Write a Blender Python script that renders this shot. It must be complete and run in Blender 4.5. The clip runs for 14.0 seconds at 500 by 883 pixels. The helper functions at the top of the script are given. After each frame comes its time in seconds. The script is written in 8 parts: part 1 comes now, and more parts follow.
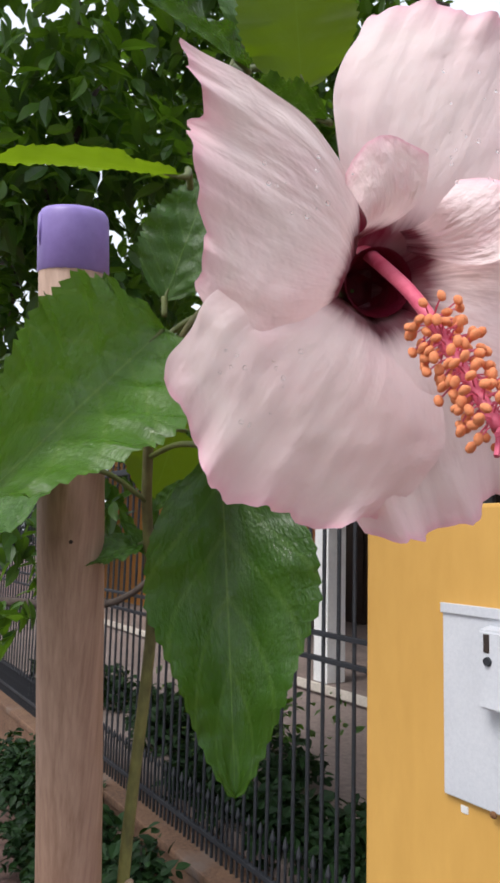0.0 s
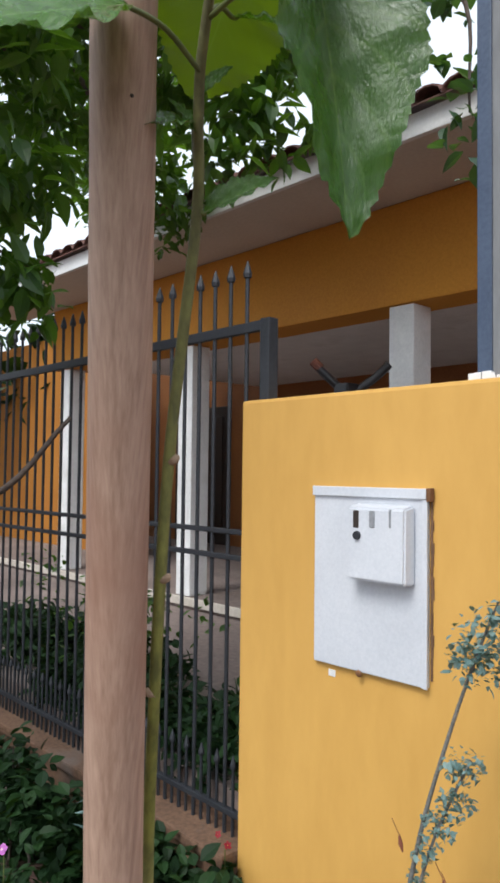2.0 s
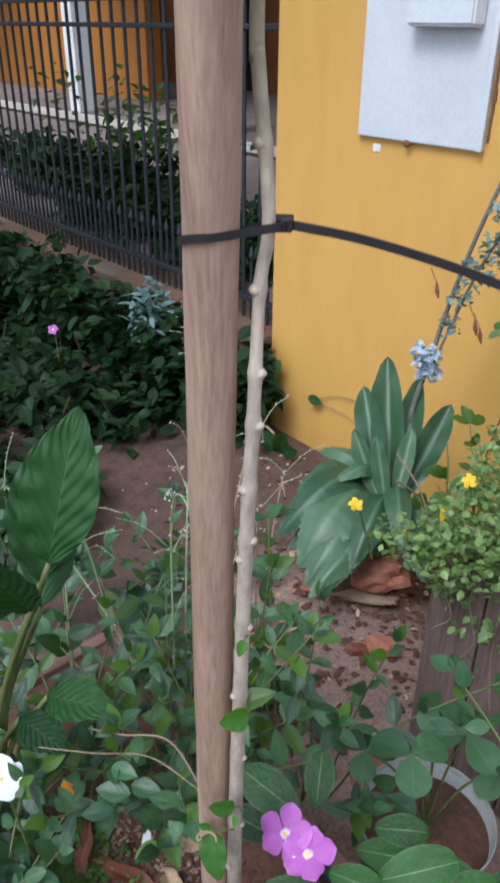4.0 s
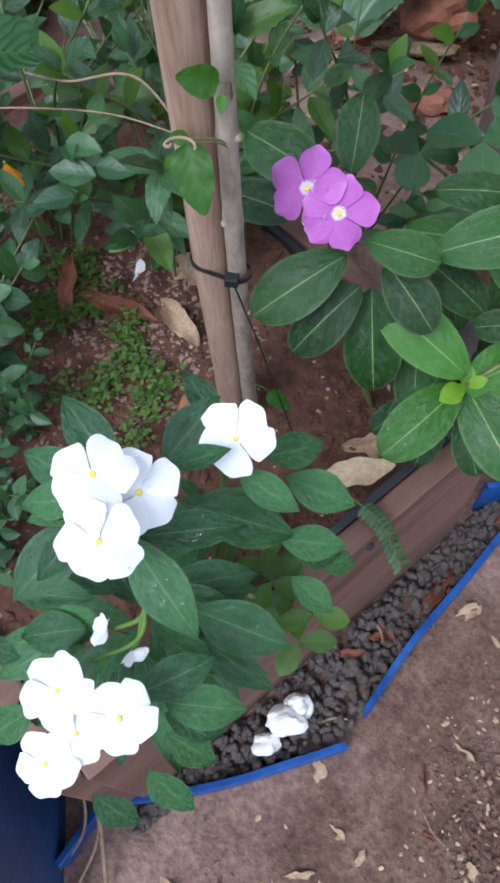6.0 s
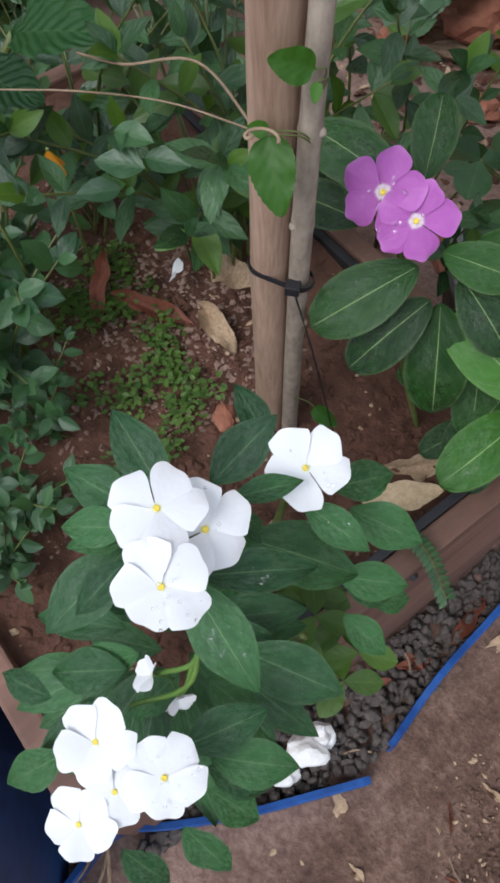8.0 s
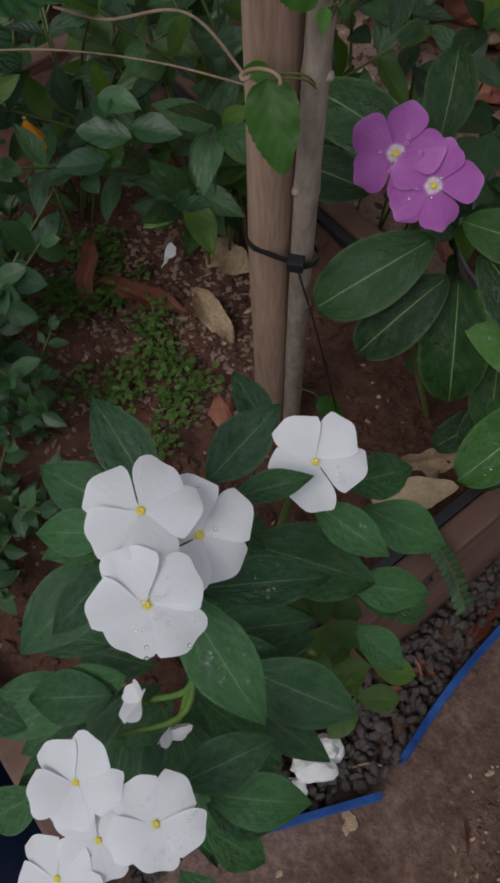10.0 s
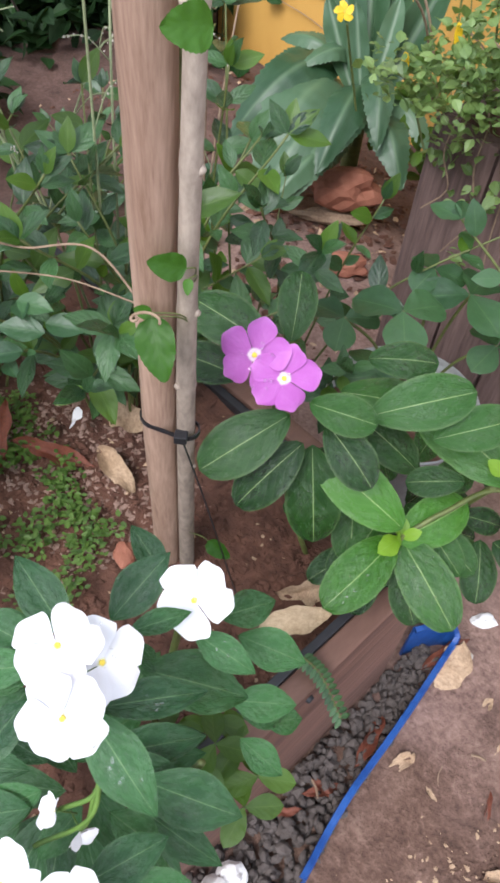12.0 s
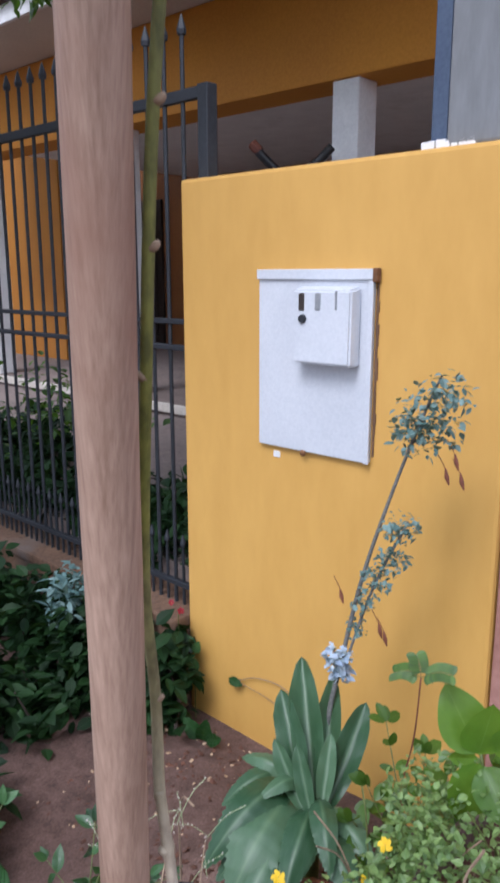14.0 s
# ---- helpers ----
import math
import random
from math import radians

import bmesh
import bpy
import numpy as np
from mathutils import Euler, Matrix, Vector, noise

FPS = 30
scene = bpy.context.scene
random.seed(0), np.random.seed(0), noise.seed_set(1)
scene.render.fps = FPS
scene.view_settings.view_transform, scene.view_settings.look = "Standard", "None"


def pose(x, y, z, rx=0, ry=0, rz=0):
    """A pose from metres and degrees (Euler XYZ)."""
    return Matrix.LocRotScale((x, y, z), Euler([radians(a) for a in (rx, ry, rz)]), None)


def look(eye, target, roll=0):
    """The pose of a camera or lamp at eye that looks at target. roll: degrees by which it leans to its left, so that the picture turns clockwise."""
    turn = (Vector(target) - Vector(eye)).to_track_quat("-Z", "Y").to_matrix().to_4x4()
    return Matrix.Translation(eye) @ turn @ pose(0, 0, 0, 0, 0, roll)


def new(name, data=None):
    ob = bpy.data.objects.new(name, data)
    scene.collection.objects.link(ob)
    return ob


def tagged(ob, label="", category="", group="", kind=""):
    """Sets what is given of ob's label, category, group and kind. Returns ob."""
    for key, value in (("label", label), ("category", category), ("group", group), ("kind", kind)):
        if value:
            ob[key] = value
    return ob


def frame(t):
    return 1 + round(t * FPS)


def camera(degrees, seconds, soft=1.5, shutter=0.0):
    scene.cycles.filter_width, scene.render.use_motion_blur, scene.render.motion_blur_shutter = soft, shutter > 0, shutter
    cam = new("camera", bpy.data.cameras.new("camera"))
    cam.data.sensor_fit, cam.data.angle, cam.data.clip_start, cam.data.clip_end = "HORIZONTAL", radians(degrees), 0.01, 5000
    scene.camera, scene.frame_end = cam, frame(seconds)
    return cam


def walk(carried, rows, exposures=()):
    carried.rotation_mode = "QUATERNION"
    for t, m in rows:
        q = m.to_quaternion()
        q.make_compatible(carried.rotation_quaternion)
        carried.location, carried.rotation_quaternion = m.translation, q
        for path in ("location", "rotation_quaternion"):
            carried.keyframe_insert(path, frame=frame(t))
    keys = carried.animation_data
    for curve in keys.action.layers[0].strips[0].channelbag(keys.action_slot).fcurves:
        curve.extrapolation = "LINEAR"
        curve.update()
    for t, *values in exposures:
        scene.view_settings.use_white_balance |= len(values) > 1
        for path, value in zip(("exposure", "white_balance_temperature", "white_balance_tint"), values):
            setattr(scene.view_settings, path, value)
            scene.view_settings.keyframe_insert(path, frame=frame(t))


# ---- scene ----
cam = camera(37.04, 14.0, soft=3.0, shutter=0.1)
PATH = [
    (0.0, pose(0.2620, -0.0826, 1.3330, 97.32, -1.40, 58.78)),
    (0.5, pose(0.2542, -0.0994, 1.3124, 97.46, -1.13, 55.84)),
    (1.0, pose(0.2269, -0.1120, 1.2668, 93.87, -1.19, 51.43)),
    (1.5, pose(0.2161, -0.1307, 1.2438, 93.06, -0.82, 48.38)),
    (2.0, pose(0.2225, -0.1397, 1.1992, 92.39, -0.66, 47.72)),
    (2.5, pose(0.2432, -0.1582, 1.1352, 84.71, -1.14, 46.96)),
    (3.0, pose(0.2476, -0.1782, 1.0851, 79.13, -2.28, 47.49)),
    (3.5, pose(0.1997, -0.1587, 0.9868, 68.98, -2.27, 48.14)),
    (4.0, pose(0.1755, -0.1414, 0.9073, 60.76, -0.41, 49.52)),
    (4.1, pose(0.1697, -0.1397, 0.8894, 58.20, -0.82, 49.61)),
    (4.2, pose(0.1663, -0.1345, 0.8738, 55.62, -0.66, 49.84)),
    (6.3, pose(0.1382, -0.0960, 0.6197, 27.43, 2.05, 50.72)),
    (6.5, pose(0.1307, -0.1028, 0.6205, 27.86, 2.44, 51.70)),
    (7.0, pose(0.1249, -0.1072, 0.6228, 28.07, 1.69, 52.09)),
    (7.5, pose(0.1165, -0.1072, 0.6186, 28.48, 1.42, 52.76)),
    (7.7, pose(0.1119, -0.1056, 0.6115, 28.28, 1.03, 52.60)),
    (9.8, pose(0.0919, -0.0939, 0.5684, 28.34, 1.55, 51.95)),
    (10.0, pose(0.0915, -0.0934, 0.5634, 28.22, 1.29, 51.84)),
    (10.5, pose(0.1022, -0.0924, 0.5766, 29.18, -2.02, 49.83)),
    (11.0, pose(0.1092, -0.0959, 0.5984, 32.41, -1.99, 48.63)),
    (11.5, pose(0.1131, -0.0991, 0.6158, 35.41, -2.91, 47.91)),
    (12.0, pose(0.1265, -0.1084, 0.6435, 38.25, -3.60, 46.53)),
    (12.5, pose(0.1558, -0.1303, 0.7088, 43.35, -2.28, 46.45)),
    (13.0, pose(0.1705, -0.1286, 0.8178, 52.14, -2.27, 44.94)),
    (13.2, pose(0.1700, -0.1263, 0.8769, 57.25, -0.84, 44.64)),
    (13.5, pose(0.1651, -0.1212, 0.9682, 64.98, -0.77, 44.53)),
    (13.7, pose(0.1770, -0.1300, 1.0636, 69.77, 0.37, 44.15)),
    (14.0, pose(0.1901, -0.1411, 1.1465, 77.42, 0.07, 42.80)),
]
EXPO = [(0, 0.74, 6600, 12), (0.5, 0.88, 6500, 8.5), (1, 0.92, 6450, 6), (1.5, 0.92, 6350, 6.5), (2, 0.86, 6400, 8.5), (2.5, 0.79, 6464, 10), (3, 0.72, 6457, 10), (3.5, 0.62, 6300, 9.5), (4, 0.84, 5800, 9.5), (6.3, 0.82, 5700, 10), (7.7, 0.64, 6100, 10), (9.8, -0.65, 6500, 11), (10, -0.64, 6500, 11.5), (10.5, -0.67, 6550, 12), (11, -0.20, 6550, 12.5), (11.5, 0.11, 6500, 12.5), (11.8, 0.80, 6350, 13.5), (12, 1.18, 6300, 14), (12.5, 1.34, 6050, 14.5), (13, 1.42, 5400, 17), (13.5, 1.18, 5500, 16), (14, 0.84, 5800, 15)]
walk(cam, PATH, EXPO)

# ---- light: bright overcast sky, a wide soft sun ----
world = bpy.data.worlds.new("overcast_sky")
scene.world = world
world.use_nodes = True
wn = world.node_tree.nodes
sky = wn.new("ShaderNodeTexSky")
sky.sky_type = 'NISHITA'
sky.sun_disc = False
sky.sun_elevation = radians(53)
sky.sun_rotation = radians(168)
sky.air_density, sky.dust_density, sky.ozone_density = 1.0, 4.0, 1.0
# a veil of bright cloud over the whole sky
veil = wn.new("ShaderNodeMix")
veil.data_type = 'RGBA'
veil.inputs[0].default_value = 0.82
veil.inputs[7].default_value = (4.6, 4.95, 5.4, 1)
world.node_tree.links.new(sky.outputs[0], veil.inputs[6])
world.node_tree.links.new(veil.outputs[2], wn["Background"].inputs["Color"])
wn["Background"].inputs["Strength"].default_value = 0.15
sun_data = bpy.data.lights.new("sun", 'SUN')
sun_data.energy, sun_data.angle, sun_data.color = 1.4, radians(24), (1.0, 0.99, 0.98)
sun = new("sun", sun_data)
sun.matrix_world = look((0.3, -1.4, 1.9), (0, 0, 0))

# ---- materials ----
def nodes_of(name):
    m = bpy.data.materials.new(name)
    m.use_nodes = True
    nt = m.node_tree
    return m, nt, nt.nodes, nt.links, nt.nodes["Principled BSDF"]


def math_node(nt, op, a, b=None):
    n = nt.nodes.new("ShaderNodeMath")
    n.operation = op
    for k, v in enumerate((a, b)):
        if v is None:
            continue
        if isinstance(v, (int, float)):
            n.inputs[k].default_value = v
        else:
            nt.links.new(v, n.inputs[k])
    return n.outputs[0]


def ramp_node(nt, fac, stops):
    n = nt.nodes.new("ShaderNodeValToRGB")
    e = n.color_ramp.elements
    while len(e) < len(stops):
        e.new(0.5)
    for k, (p, c) in enumerate(stops):
        e[k].position = p
        e[k].color = (*c, 1)
    nt.links.new(fac, n.inputs[0])
    return n.outputs[0]


def mix_color(nt, fac, a, b, blend='MIX'):
    n = nt.nodes.new("ShaderNodeMix")
    n.data_type, n.blend_type = 'RGBA', blend
    for k, v in ((0, fac), (6, a), (7, b)):
        if isinstance(v, (int, float)):
            n.inputs[k].default_value = v
        elif isinstance(v, tuple):
            n.inputs[k].default_value = (*v, 1)
        else:
            nt.links.new(v, n.inputs[k])
    return n.outputs[2]


def noise_tex(nt, scale, detail=4, rough=0.55, vec=None, stretch=None):
    n = nt.nodes.new("ShaderNodeTexNoise")
    n.inputs["Scale"].default_value = scale
    n.inputs["Detail"].default_value = detail
    n.inputs["Roughness"].default_value = rough
    if vec is None:
        tc = nt.nodes.new("ShaderNodeTexCoord")
        vec = tc.outputs["Object"]
    if stretch:
        mp = nt.nodes.new("ShaderNodeMapping")
        mp.inputs["Scale"].default_value = stretch
        nt.links.new(vec, mp.inputs[0])
        vec = mp.outputs[0]
    nt.links.new(vec, n.inputs["Vector"])
    return n.outputs[0]


def bump(nt, height, strength=0.3, dist=0.002):
    n = nt.nodes.new("ShaderNodeBump")
    n.inputs["Strength"].default_value = strength
    n.inputs["Distance"].default_value = dist
    nt.links.new(height, n.inputs["Height"])
    return n.outputs[0]


def surface(name, dark, light, fine=60.0, coarse=4.0, rough=0.8, bumpy=0.3, depth=0.002, metal=0.0, stretch=None, stain=None, spread=(0.35, 0.65)):
    """A plain material with grain and broad mottling. stain: a colour for broad blotches."""
    m, nt, ns, ln, p = nodes_of(name)
    a = noise_tex(nt, fine, 5, 0.6, stretch=stretch)
    b = noise_tex(nt, coarse, 3, 0.5, stretch=stretch)
    f = math_node(nt, 'ADD', math_node(nt, 'MULTIPLY', a, 0.55), math_node(nt, 'MULTIPLY', b, 0.45))
    col = ramp_node(nt, f, [(spread[0], dark), (spread[1], light)])
    if stain:
        c = noise_tex(nt, coarse * 0.6, 6, 0.65)
        mask = ramp_node(nt, c, [(0.55, (0, 0, 0)), (0.72, (1, 1, 1))])
        col = mix_color(nt, mask, col, stain)
    ln.new(col, p.inputs["Base Color"])
    r = math_node(nt, 'ADD', math_node(nt, 'MULTIPLY', b, 0.25), rough - 0.12)
    ln.new(r, p.inputs["Roughness"])
    p.inputs["Metallic"].default_value = metal
    ln.new(bump(nt, a, bumpy, depth), p.inputs["Normal"])
    return m


def leaf_material(name, dark, light, vein, rough=0.4, through_light=0.25, veins=9.0, glossy_wear=0.25, mid=0.02, vein_mix=0.55, per_island=False, relief=0.0007, side_veins=0.10, shine=0.5, ribs=0.18, bumpy=0.35, grain=0.25, wet=0.0, rim=0.0):
    """Leaf: midrib and side veins along the leaf's own coordinates, hue varied from leaf to leaf, some light let through."""
    m, nt, ns, ln, p = nodes_of(name)
    uv = ns.new("ShaderNodeUVMap")
    sep = ns.new("ShaderNodeSeparateXYZ")
    ln.new(uv.outputs[0], sep.inputs[0])
    a = math_node(nt, 'ABSOLUTE', math_node(nt, 'SUBTRACT', sep.outputs[0], 0.5))
    midrib = math_node(nt, 'SUBTRACT', 1.0, math_node(nt, 'DIVIDE', a, mid))
    midrib = math_node(nt, 'MAXIMUM', midrib, 0.0)
    s = math_node(nt, 'SUBTRACT', sep.outputs[1], math_node(nt, 'MULTIPLY', a, 0.75))
    w = math_node(nt, 'SINE', math_node(nt, 'MULTIPLY', s, veins * 6.283))
    side = math_node(nt, 'MAXIMUM', math_node(nt, 'MULTIPLY', math_node(nt, 'SUBTRACT', w, 0.86), 5.0), 0.0)
    v = math_node(nt, 'MINIMUM', math_node(nt, 'ADD', midrib, math_node(nt, 'MULTIPLY', side, side_veins)), 1.0)
    if per_island:
        rnd = ns.new("ShaderNodeNewGeometry").outputs["Random Per Island"]
    else:
        rnd = ns.new("ShaderNodeObjectInfo").outputs["Random"]
    n1 = noise_tex(nt, 7.0, 4, 0.6, uv.outputs[0])
    n2 = noise_tex(nt, 60.0, 3, 0.6, uv.outputs[0])
    f = math_node(nt, 'ADD', math_node(nt, 'MULTIPLY', n1, 0.5), math_node(nt, 'MULTIPLY', rnd, 0.6))
    col = ramp_node(nt, f, [(0.2, dark), (0.8, light)])
    col = mix_color(nt, math_node(nt, 'MULTIPLY', v, vein_mix), col, vein)
    spot = ramp_node(nt, n1, [(0.68, (0, 0, 0)), (0.8, (1, 1, 1))])
    col = mix_color(nt, math_node(nt, 'MULTIPLY', spot, glossy_wear), col, tuple(min(1, c * 1.8 + 0.02) for c in light))
    # the thin pale margin of the blade
    if rim:
        edge = ramp_node(nt, a, [(0.44, (0, 0, 0)), (0.495, (1, 1, 1))])
        col = mix_color(nt, math_node(nt, 'MULTIPLY', edge, rim), col, tuple(0.6 * l + 0.3 * v for l, v in zip(light, vein)))
    ln.new(col, p.inputs["Base Color"])
    ln.new(math_node(nt, 'ADD', math_node(nt, 'MULTIPLY', n1, 0.3), rough - 0.15), p.inputs["Roughness"])
    h = math_node(nt, 'ADD', math_node(nt, 'MULTIPLY', w, -ribs), math_node(nt, 'ADD', math_node(nt, 'MULTIPLY', n2, grain), math_node(nt, 'MULTIPLY', n1, 0.8)))
    nrm = bump(nt, h, bumpy, relief)
    p.inputs["Specular IOR Level"].default_value = shine
    # a film of rain over the blade
    if wet:
        film = ramp_node(nt, noise_tex(nt, 3.2, 1, 0.4, uv.outputs[0]), [(0.34, (0, 0, 0)), (0.62, (1, 1, 1))])
        ln.new(math_node(nt, 'MULTIPLY', film, wet), p.inputs["Coat Weight"])
        p.inputs["Coat Roughness"].default_value = 0.13
        quilt = math_node(nt, 'ADD', math_node(nt, 'MULTIPLY', w, -0.05), math_node(nt, 'ADD', math_node(nt, 'MULTIPLY', n1, 1.4), math_node(nt, 'MULTIPLY', noise_tex(nt, 34.0, 2, 0.5, uv.outputs[0]), 0.55)))
        ln.new(bump(nt, quilt, 1.0, relief * 1.6), p.inputs["Coat Normal"])
    ln.new(nrm, p.inputs["Normal"])
    t = ns.new("ShaderNodeBsdfTranslucent")
    tcol = mix_color(nt, 0.6, col, (light[0] * 2.6 + 0.05, light[1] * 2.4 + 0.08, light[2] * 0.6))
    ln.new(tcol, t.inputs[0])
    mx = ns.new("ShaderNodeMixShader")
    mx.inputs[0].default_value = through_light
    ln.new(p.outputs[0], mx.inputs[1])
    ln.new(t.outputs[0], mx.inputs[2])
    ln.new(mx.outputs[0], ns["Material Output"].inputs[0])
    return m


M_WALL = surface("ochre_painted_render", (0.57, 0.318, 0.072), (0.64, 0.366, 0.090), 14, 1.1, 0.72, 0.04, 0.0008, stain=(0.585, 0.325, 0.078), stretch=(1, 1, 0.35))
M_HOUSE = surface("orange_house_paint", (0.50, 0.20, 0.02), (0.62, 0.27, 0.03), 60, 1.2, 0.8, 0.15)
# Red-brown back wall; its colour also carries the veranda's shade.
M_VERANDA = surface("shade_darkened_veranda_wall", (0.20, 0.070, 0.020), (0.32, 0.125, 0.035), 40, 1.5, 0.75, 0.15)
# House orange again, dimmed so the set-back side wall looks shaded.
M_SIDE = surface("shaded_orange_house_paint", (0.33, 0.125, 0.015), (0.44, 0.18, 0.022), 60, 1.2, 0.8, 0.15)
M_WHITE = surface("white_paint", (0.66, 0.66, 0.66), (0.80, 0.80, 0.79), 50, 5, 0.6, 0.1, 0.001, stain=(0.60, 0.59, 0.57))
M_CABINET = surface("white_enamelled_sheet", (0.53, 0.555, 0.60), (0.63, 0.65, 0.69), 120, 5, 0.42, 0.1, 0.0005, stain=(0.47, 0.47, 0.48))
M_DULLGREY = surface("dull_grey_window", (0.16, 0.17, 0.18), (0.30, 0.31, 0.33), 60, 12, 0.4, 0.1, 0.0005)
M_RUST = surface("rust", (0.10, 0.045, 0.02), (0.22, 0.10, 0.04), 300, 30, 0.9)
M_IRON = surface("dark_painted_iron", (0.011, 0.013, 0.018), (0.028, 0.031, 0.038), 80, 9, 0.55, 0.2, 0.0006)
M_BLUEPOST = surface("dark_blue_steel", (0.035, 0.055, 0.10), (0.07, 0.10, 0.16), 80, 6, 0.5, 0.15, 0.0006)
M_CEMENT = surface("raw_cement", (0.13, 0.135, 0.14), (0.27, 0.28, 0.29), 35, 3.0, 0.92, 0.5, 0.003, stretch=(1, 1, 0.22), spread=(0.2, 0.8))
M_COURT = surface("courtyard_concrete", (0.13, 0.100, 0.088), (0.26, 0.205, 0.182), 22, 1.3, 0.85, 0.2)
M_EDGE = surface("pale_slab_edge", (0.42, 0.38, 0.33), (0.58, 0.53, 0.46), 30, 3, 0.85)
M_SOFFIT = surface("cream_soffit_boards", (0.50, 0.44, 0.38), (0.60, 0.54, 0.47), 40, 2, 0.8, 0.1)
M_TILE = surface("weathered_clay_roof_tile", (0.07, 0.035, 0.03), (0.19, 0.09, 0.07), 40, 5, 0.9, 0.4)
M_DARK = surface("dark_doorway_wood", (0.015, 0.011, 0.009), (0.04, 0.025, 0.018), 30, 4, 0.7)
M_KERB = surface("weathered_orange_kerb", (0.085, 0.046, 0.028), (0.20, 0.112, 0.066), 50, 5, 0.92, 0.5, 0.004, stain=(0.16, 0.12, 0.10))
M_REDWALL = surface("faded_red_wall", (0.30, 0.14, 0.11), (0.42, 0.22, 0.18), 60, 4, 0.88, 0.3)
def yard_ground():
    """Trodden pale earth over concrete by the planter's open side, paler pinkish earth in the bed, darker red earth
    towards the wall.
    """
    m, nt, ns, ln, p = nodes_of("yard_earth")
    tc = ns.new("ShaderNodeTexCoord")
    sep = ns.new("ShaderNodeSeparateXYZ")
    ln.new(tc.outputs["Object"], sep.inputs[0])
    grit = noise_tex(nt, 130, 6, 0.7)
    lump = noise_tex(nt, 22, 5, 0.6)
    broad = noise_tex(nt, 3.5, 4, 0.55)
    f = math_node(nt, 'ADD', math_node(nt, 'MULTIPLY', grit, 0.45), math_node(nt, 'ADD', math_node(nt, 'MULTIPLY', lump, 0.3), math_node(nt, 'MULTIPLY', broad, 0.25)))
    path = ramp_node(nt, f, [(0.36, (0.044, 0.023, 0.016)), (0.50, (0.122, 0.068, 0.048)), (0.63, (0.230, 0.146, 0.108))])
    # Darker red mix for the ground at lower x.
    reddish = ramp_node(nt, f, [(0.36, (0.034, 0.018, 0.013)), (0.50, (0.098, 0.055, 0.044)), (0.64, (0.17, 0.104, 0.086))])
    side = math_node(nt, 'ADD', math_node(nt, 'MULTIPLY', sep.outputs[0], 1.6), math_node(nt, 'ADD', 0.3, math_node(nt, 'MULTIPLY', math_node(nt, 'SUBTRACT', broad, 0.5), 3.0)))
    # Paler pinkish mix, used inside the bed only.
    dry = ramp_node(nt, f, [(0.36, (0.10, 0.056, 0.044)), (0.50, (0.26, 0.165, 0.135)), (0.64, (0.40, 0.275, 0.235))])
    bed = math_node(nt, 'ADD', math_node(nt, 'SUBTRACT', 1.05, sep.outputs[1]), math_node(nt, 'MULTIPLY', math_node(nt, 'SUBTRACT', broad, 0.5), 0.9))
    bed = math_node(nt, 'MINIMUM', bed, math_node(nt, 'ADD', sep.outputs[0], 1.05))
    bed = math_node(nt, 'MINIMUM', bed, math_node(nt, 'ADD', math_node(nt, 'MULTIPLY', broad, 0.6), math_node(nt, 'ADD', sep.outputs[1], 0.3)))
    reddish = mix_color(nt, ramp_node(nt, bed, [(0.0, (0, 0, 0)), (0.16, (1, 1, 1))]), reddish, dry)
    ln.new(mix_color(nt, ramp_node(nt, side, [(0.1, (0, 0, 0)), (0.6, (1, 1, 1))]), reddish, path), p.inputs["Base Color"])
    p.inputs["Roughness"].default_value = 0.92
    h = math_node(nt, 'ADD', math_node(nt, 'MULTIPLY', grit, 0.5), lump)
    ln.new(bump(nt, h, 1.0, 0.006), p.inputs["Normal"])
    return m


M_GROUND = yard_ground()
M_SOIL = surface("damp_red_soil", (0.045, 0.018, 0.011), (0.155, 0.070, 0.045), 70, 9, 0.95, 1.0, 0.006, spread=(0.3, 0.7))
M_HANDLE = surface("sanded_pale_wood", (0.20, 0.118, 0.080), (0.46, 0.315, 0.235), 36, 5, 0.62, 0.5, 0.0008, stretch=(14, 14, 0.16), stain=(0.22, 0.110, 0.072), spread=(0.30, 0.70))
M_CAP = surface("purple_plastic", (0.23, 0.165, 0.45), (0.29, 0.215, 0.54), 200, 10, 0.45, 0.08, 0.0003)
M_BLACK = surface("black_nylon", (0.010, 0.010, 0.012), (0.02, 0.02, 0.024), 200, 20, 0.4, 0.1, 0.0003)
M_PLANK = surface("brown_weathered_plank", (0.10, 0.050, 0.036), (0.25, 0.135, 0.10), 40, 6, 0.75, 0.5, 0.002, stretch=(1, 0.3, 4))
M_OLDWOOD = surface("grey_brown_old_board", (0.075, 0.046, 0.040), (0.205, 0.135, 0.118), 40, 6, 0.88, 0.8, 0.003, stretch=(5, 5, 0.4))
M_LINER = surface("black_liner_film", (0.012, 0.012, 0.014), (0.03, 0.03, 0.035), 90, 10, 0.45, 0.2)
M_BLUE = surface("blue_plastic_sheet", (0.008, 0.045, 0.20), (0.02, 0.10, 0.36), 80, 12, 0.4, 0.2, 0.0006)
M_BLUEDARK = surface("dull_dark_blue_sheet", (0.006, 0.028, 0.10), (0.015, 0.062, 0.20), 60, 9, 0.5, 0.3, 0.001, stain=(0.03, 0.04, 0.07))
M_STONE = surface("grey_gravel", (0.030, 0.024, 0.022), (0.155, 0.130, 0.118), 120, 14, 0.95, 0.5, 0.001, spread=(0.25, 0.75))
M_TERRA = surface("terracotta", (0.22, 0.075, 0.045), (0.36, 0.15, 0.095), 60, 12, 0.85, 0.4, 0.001)
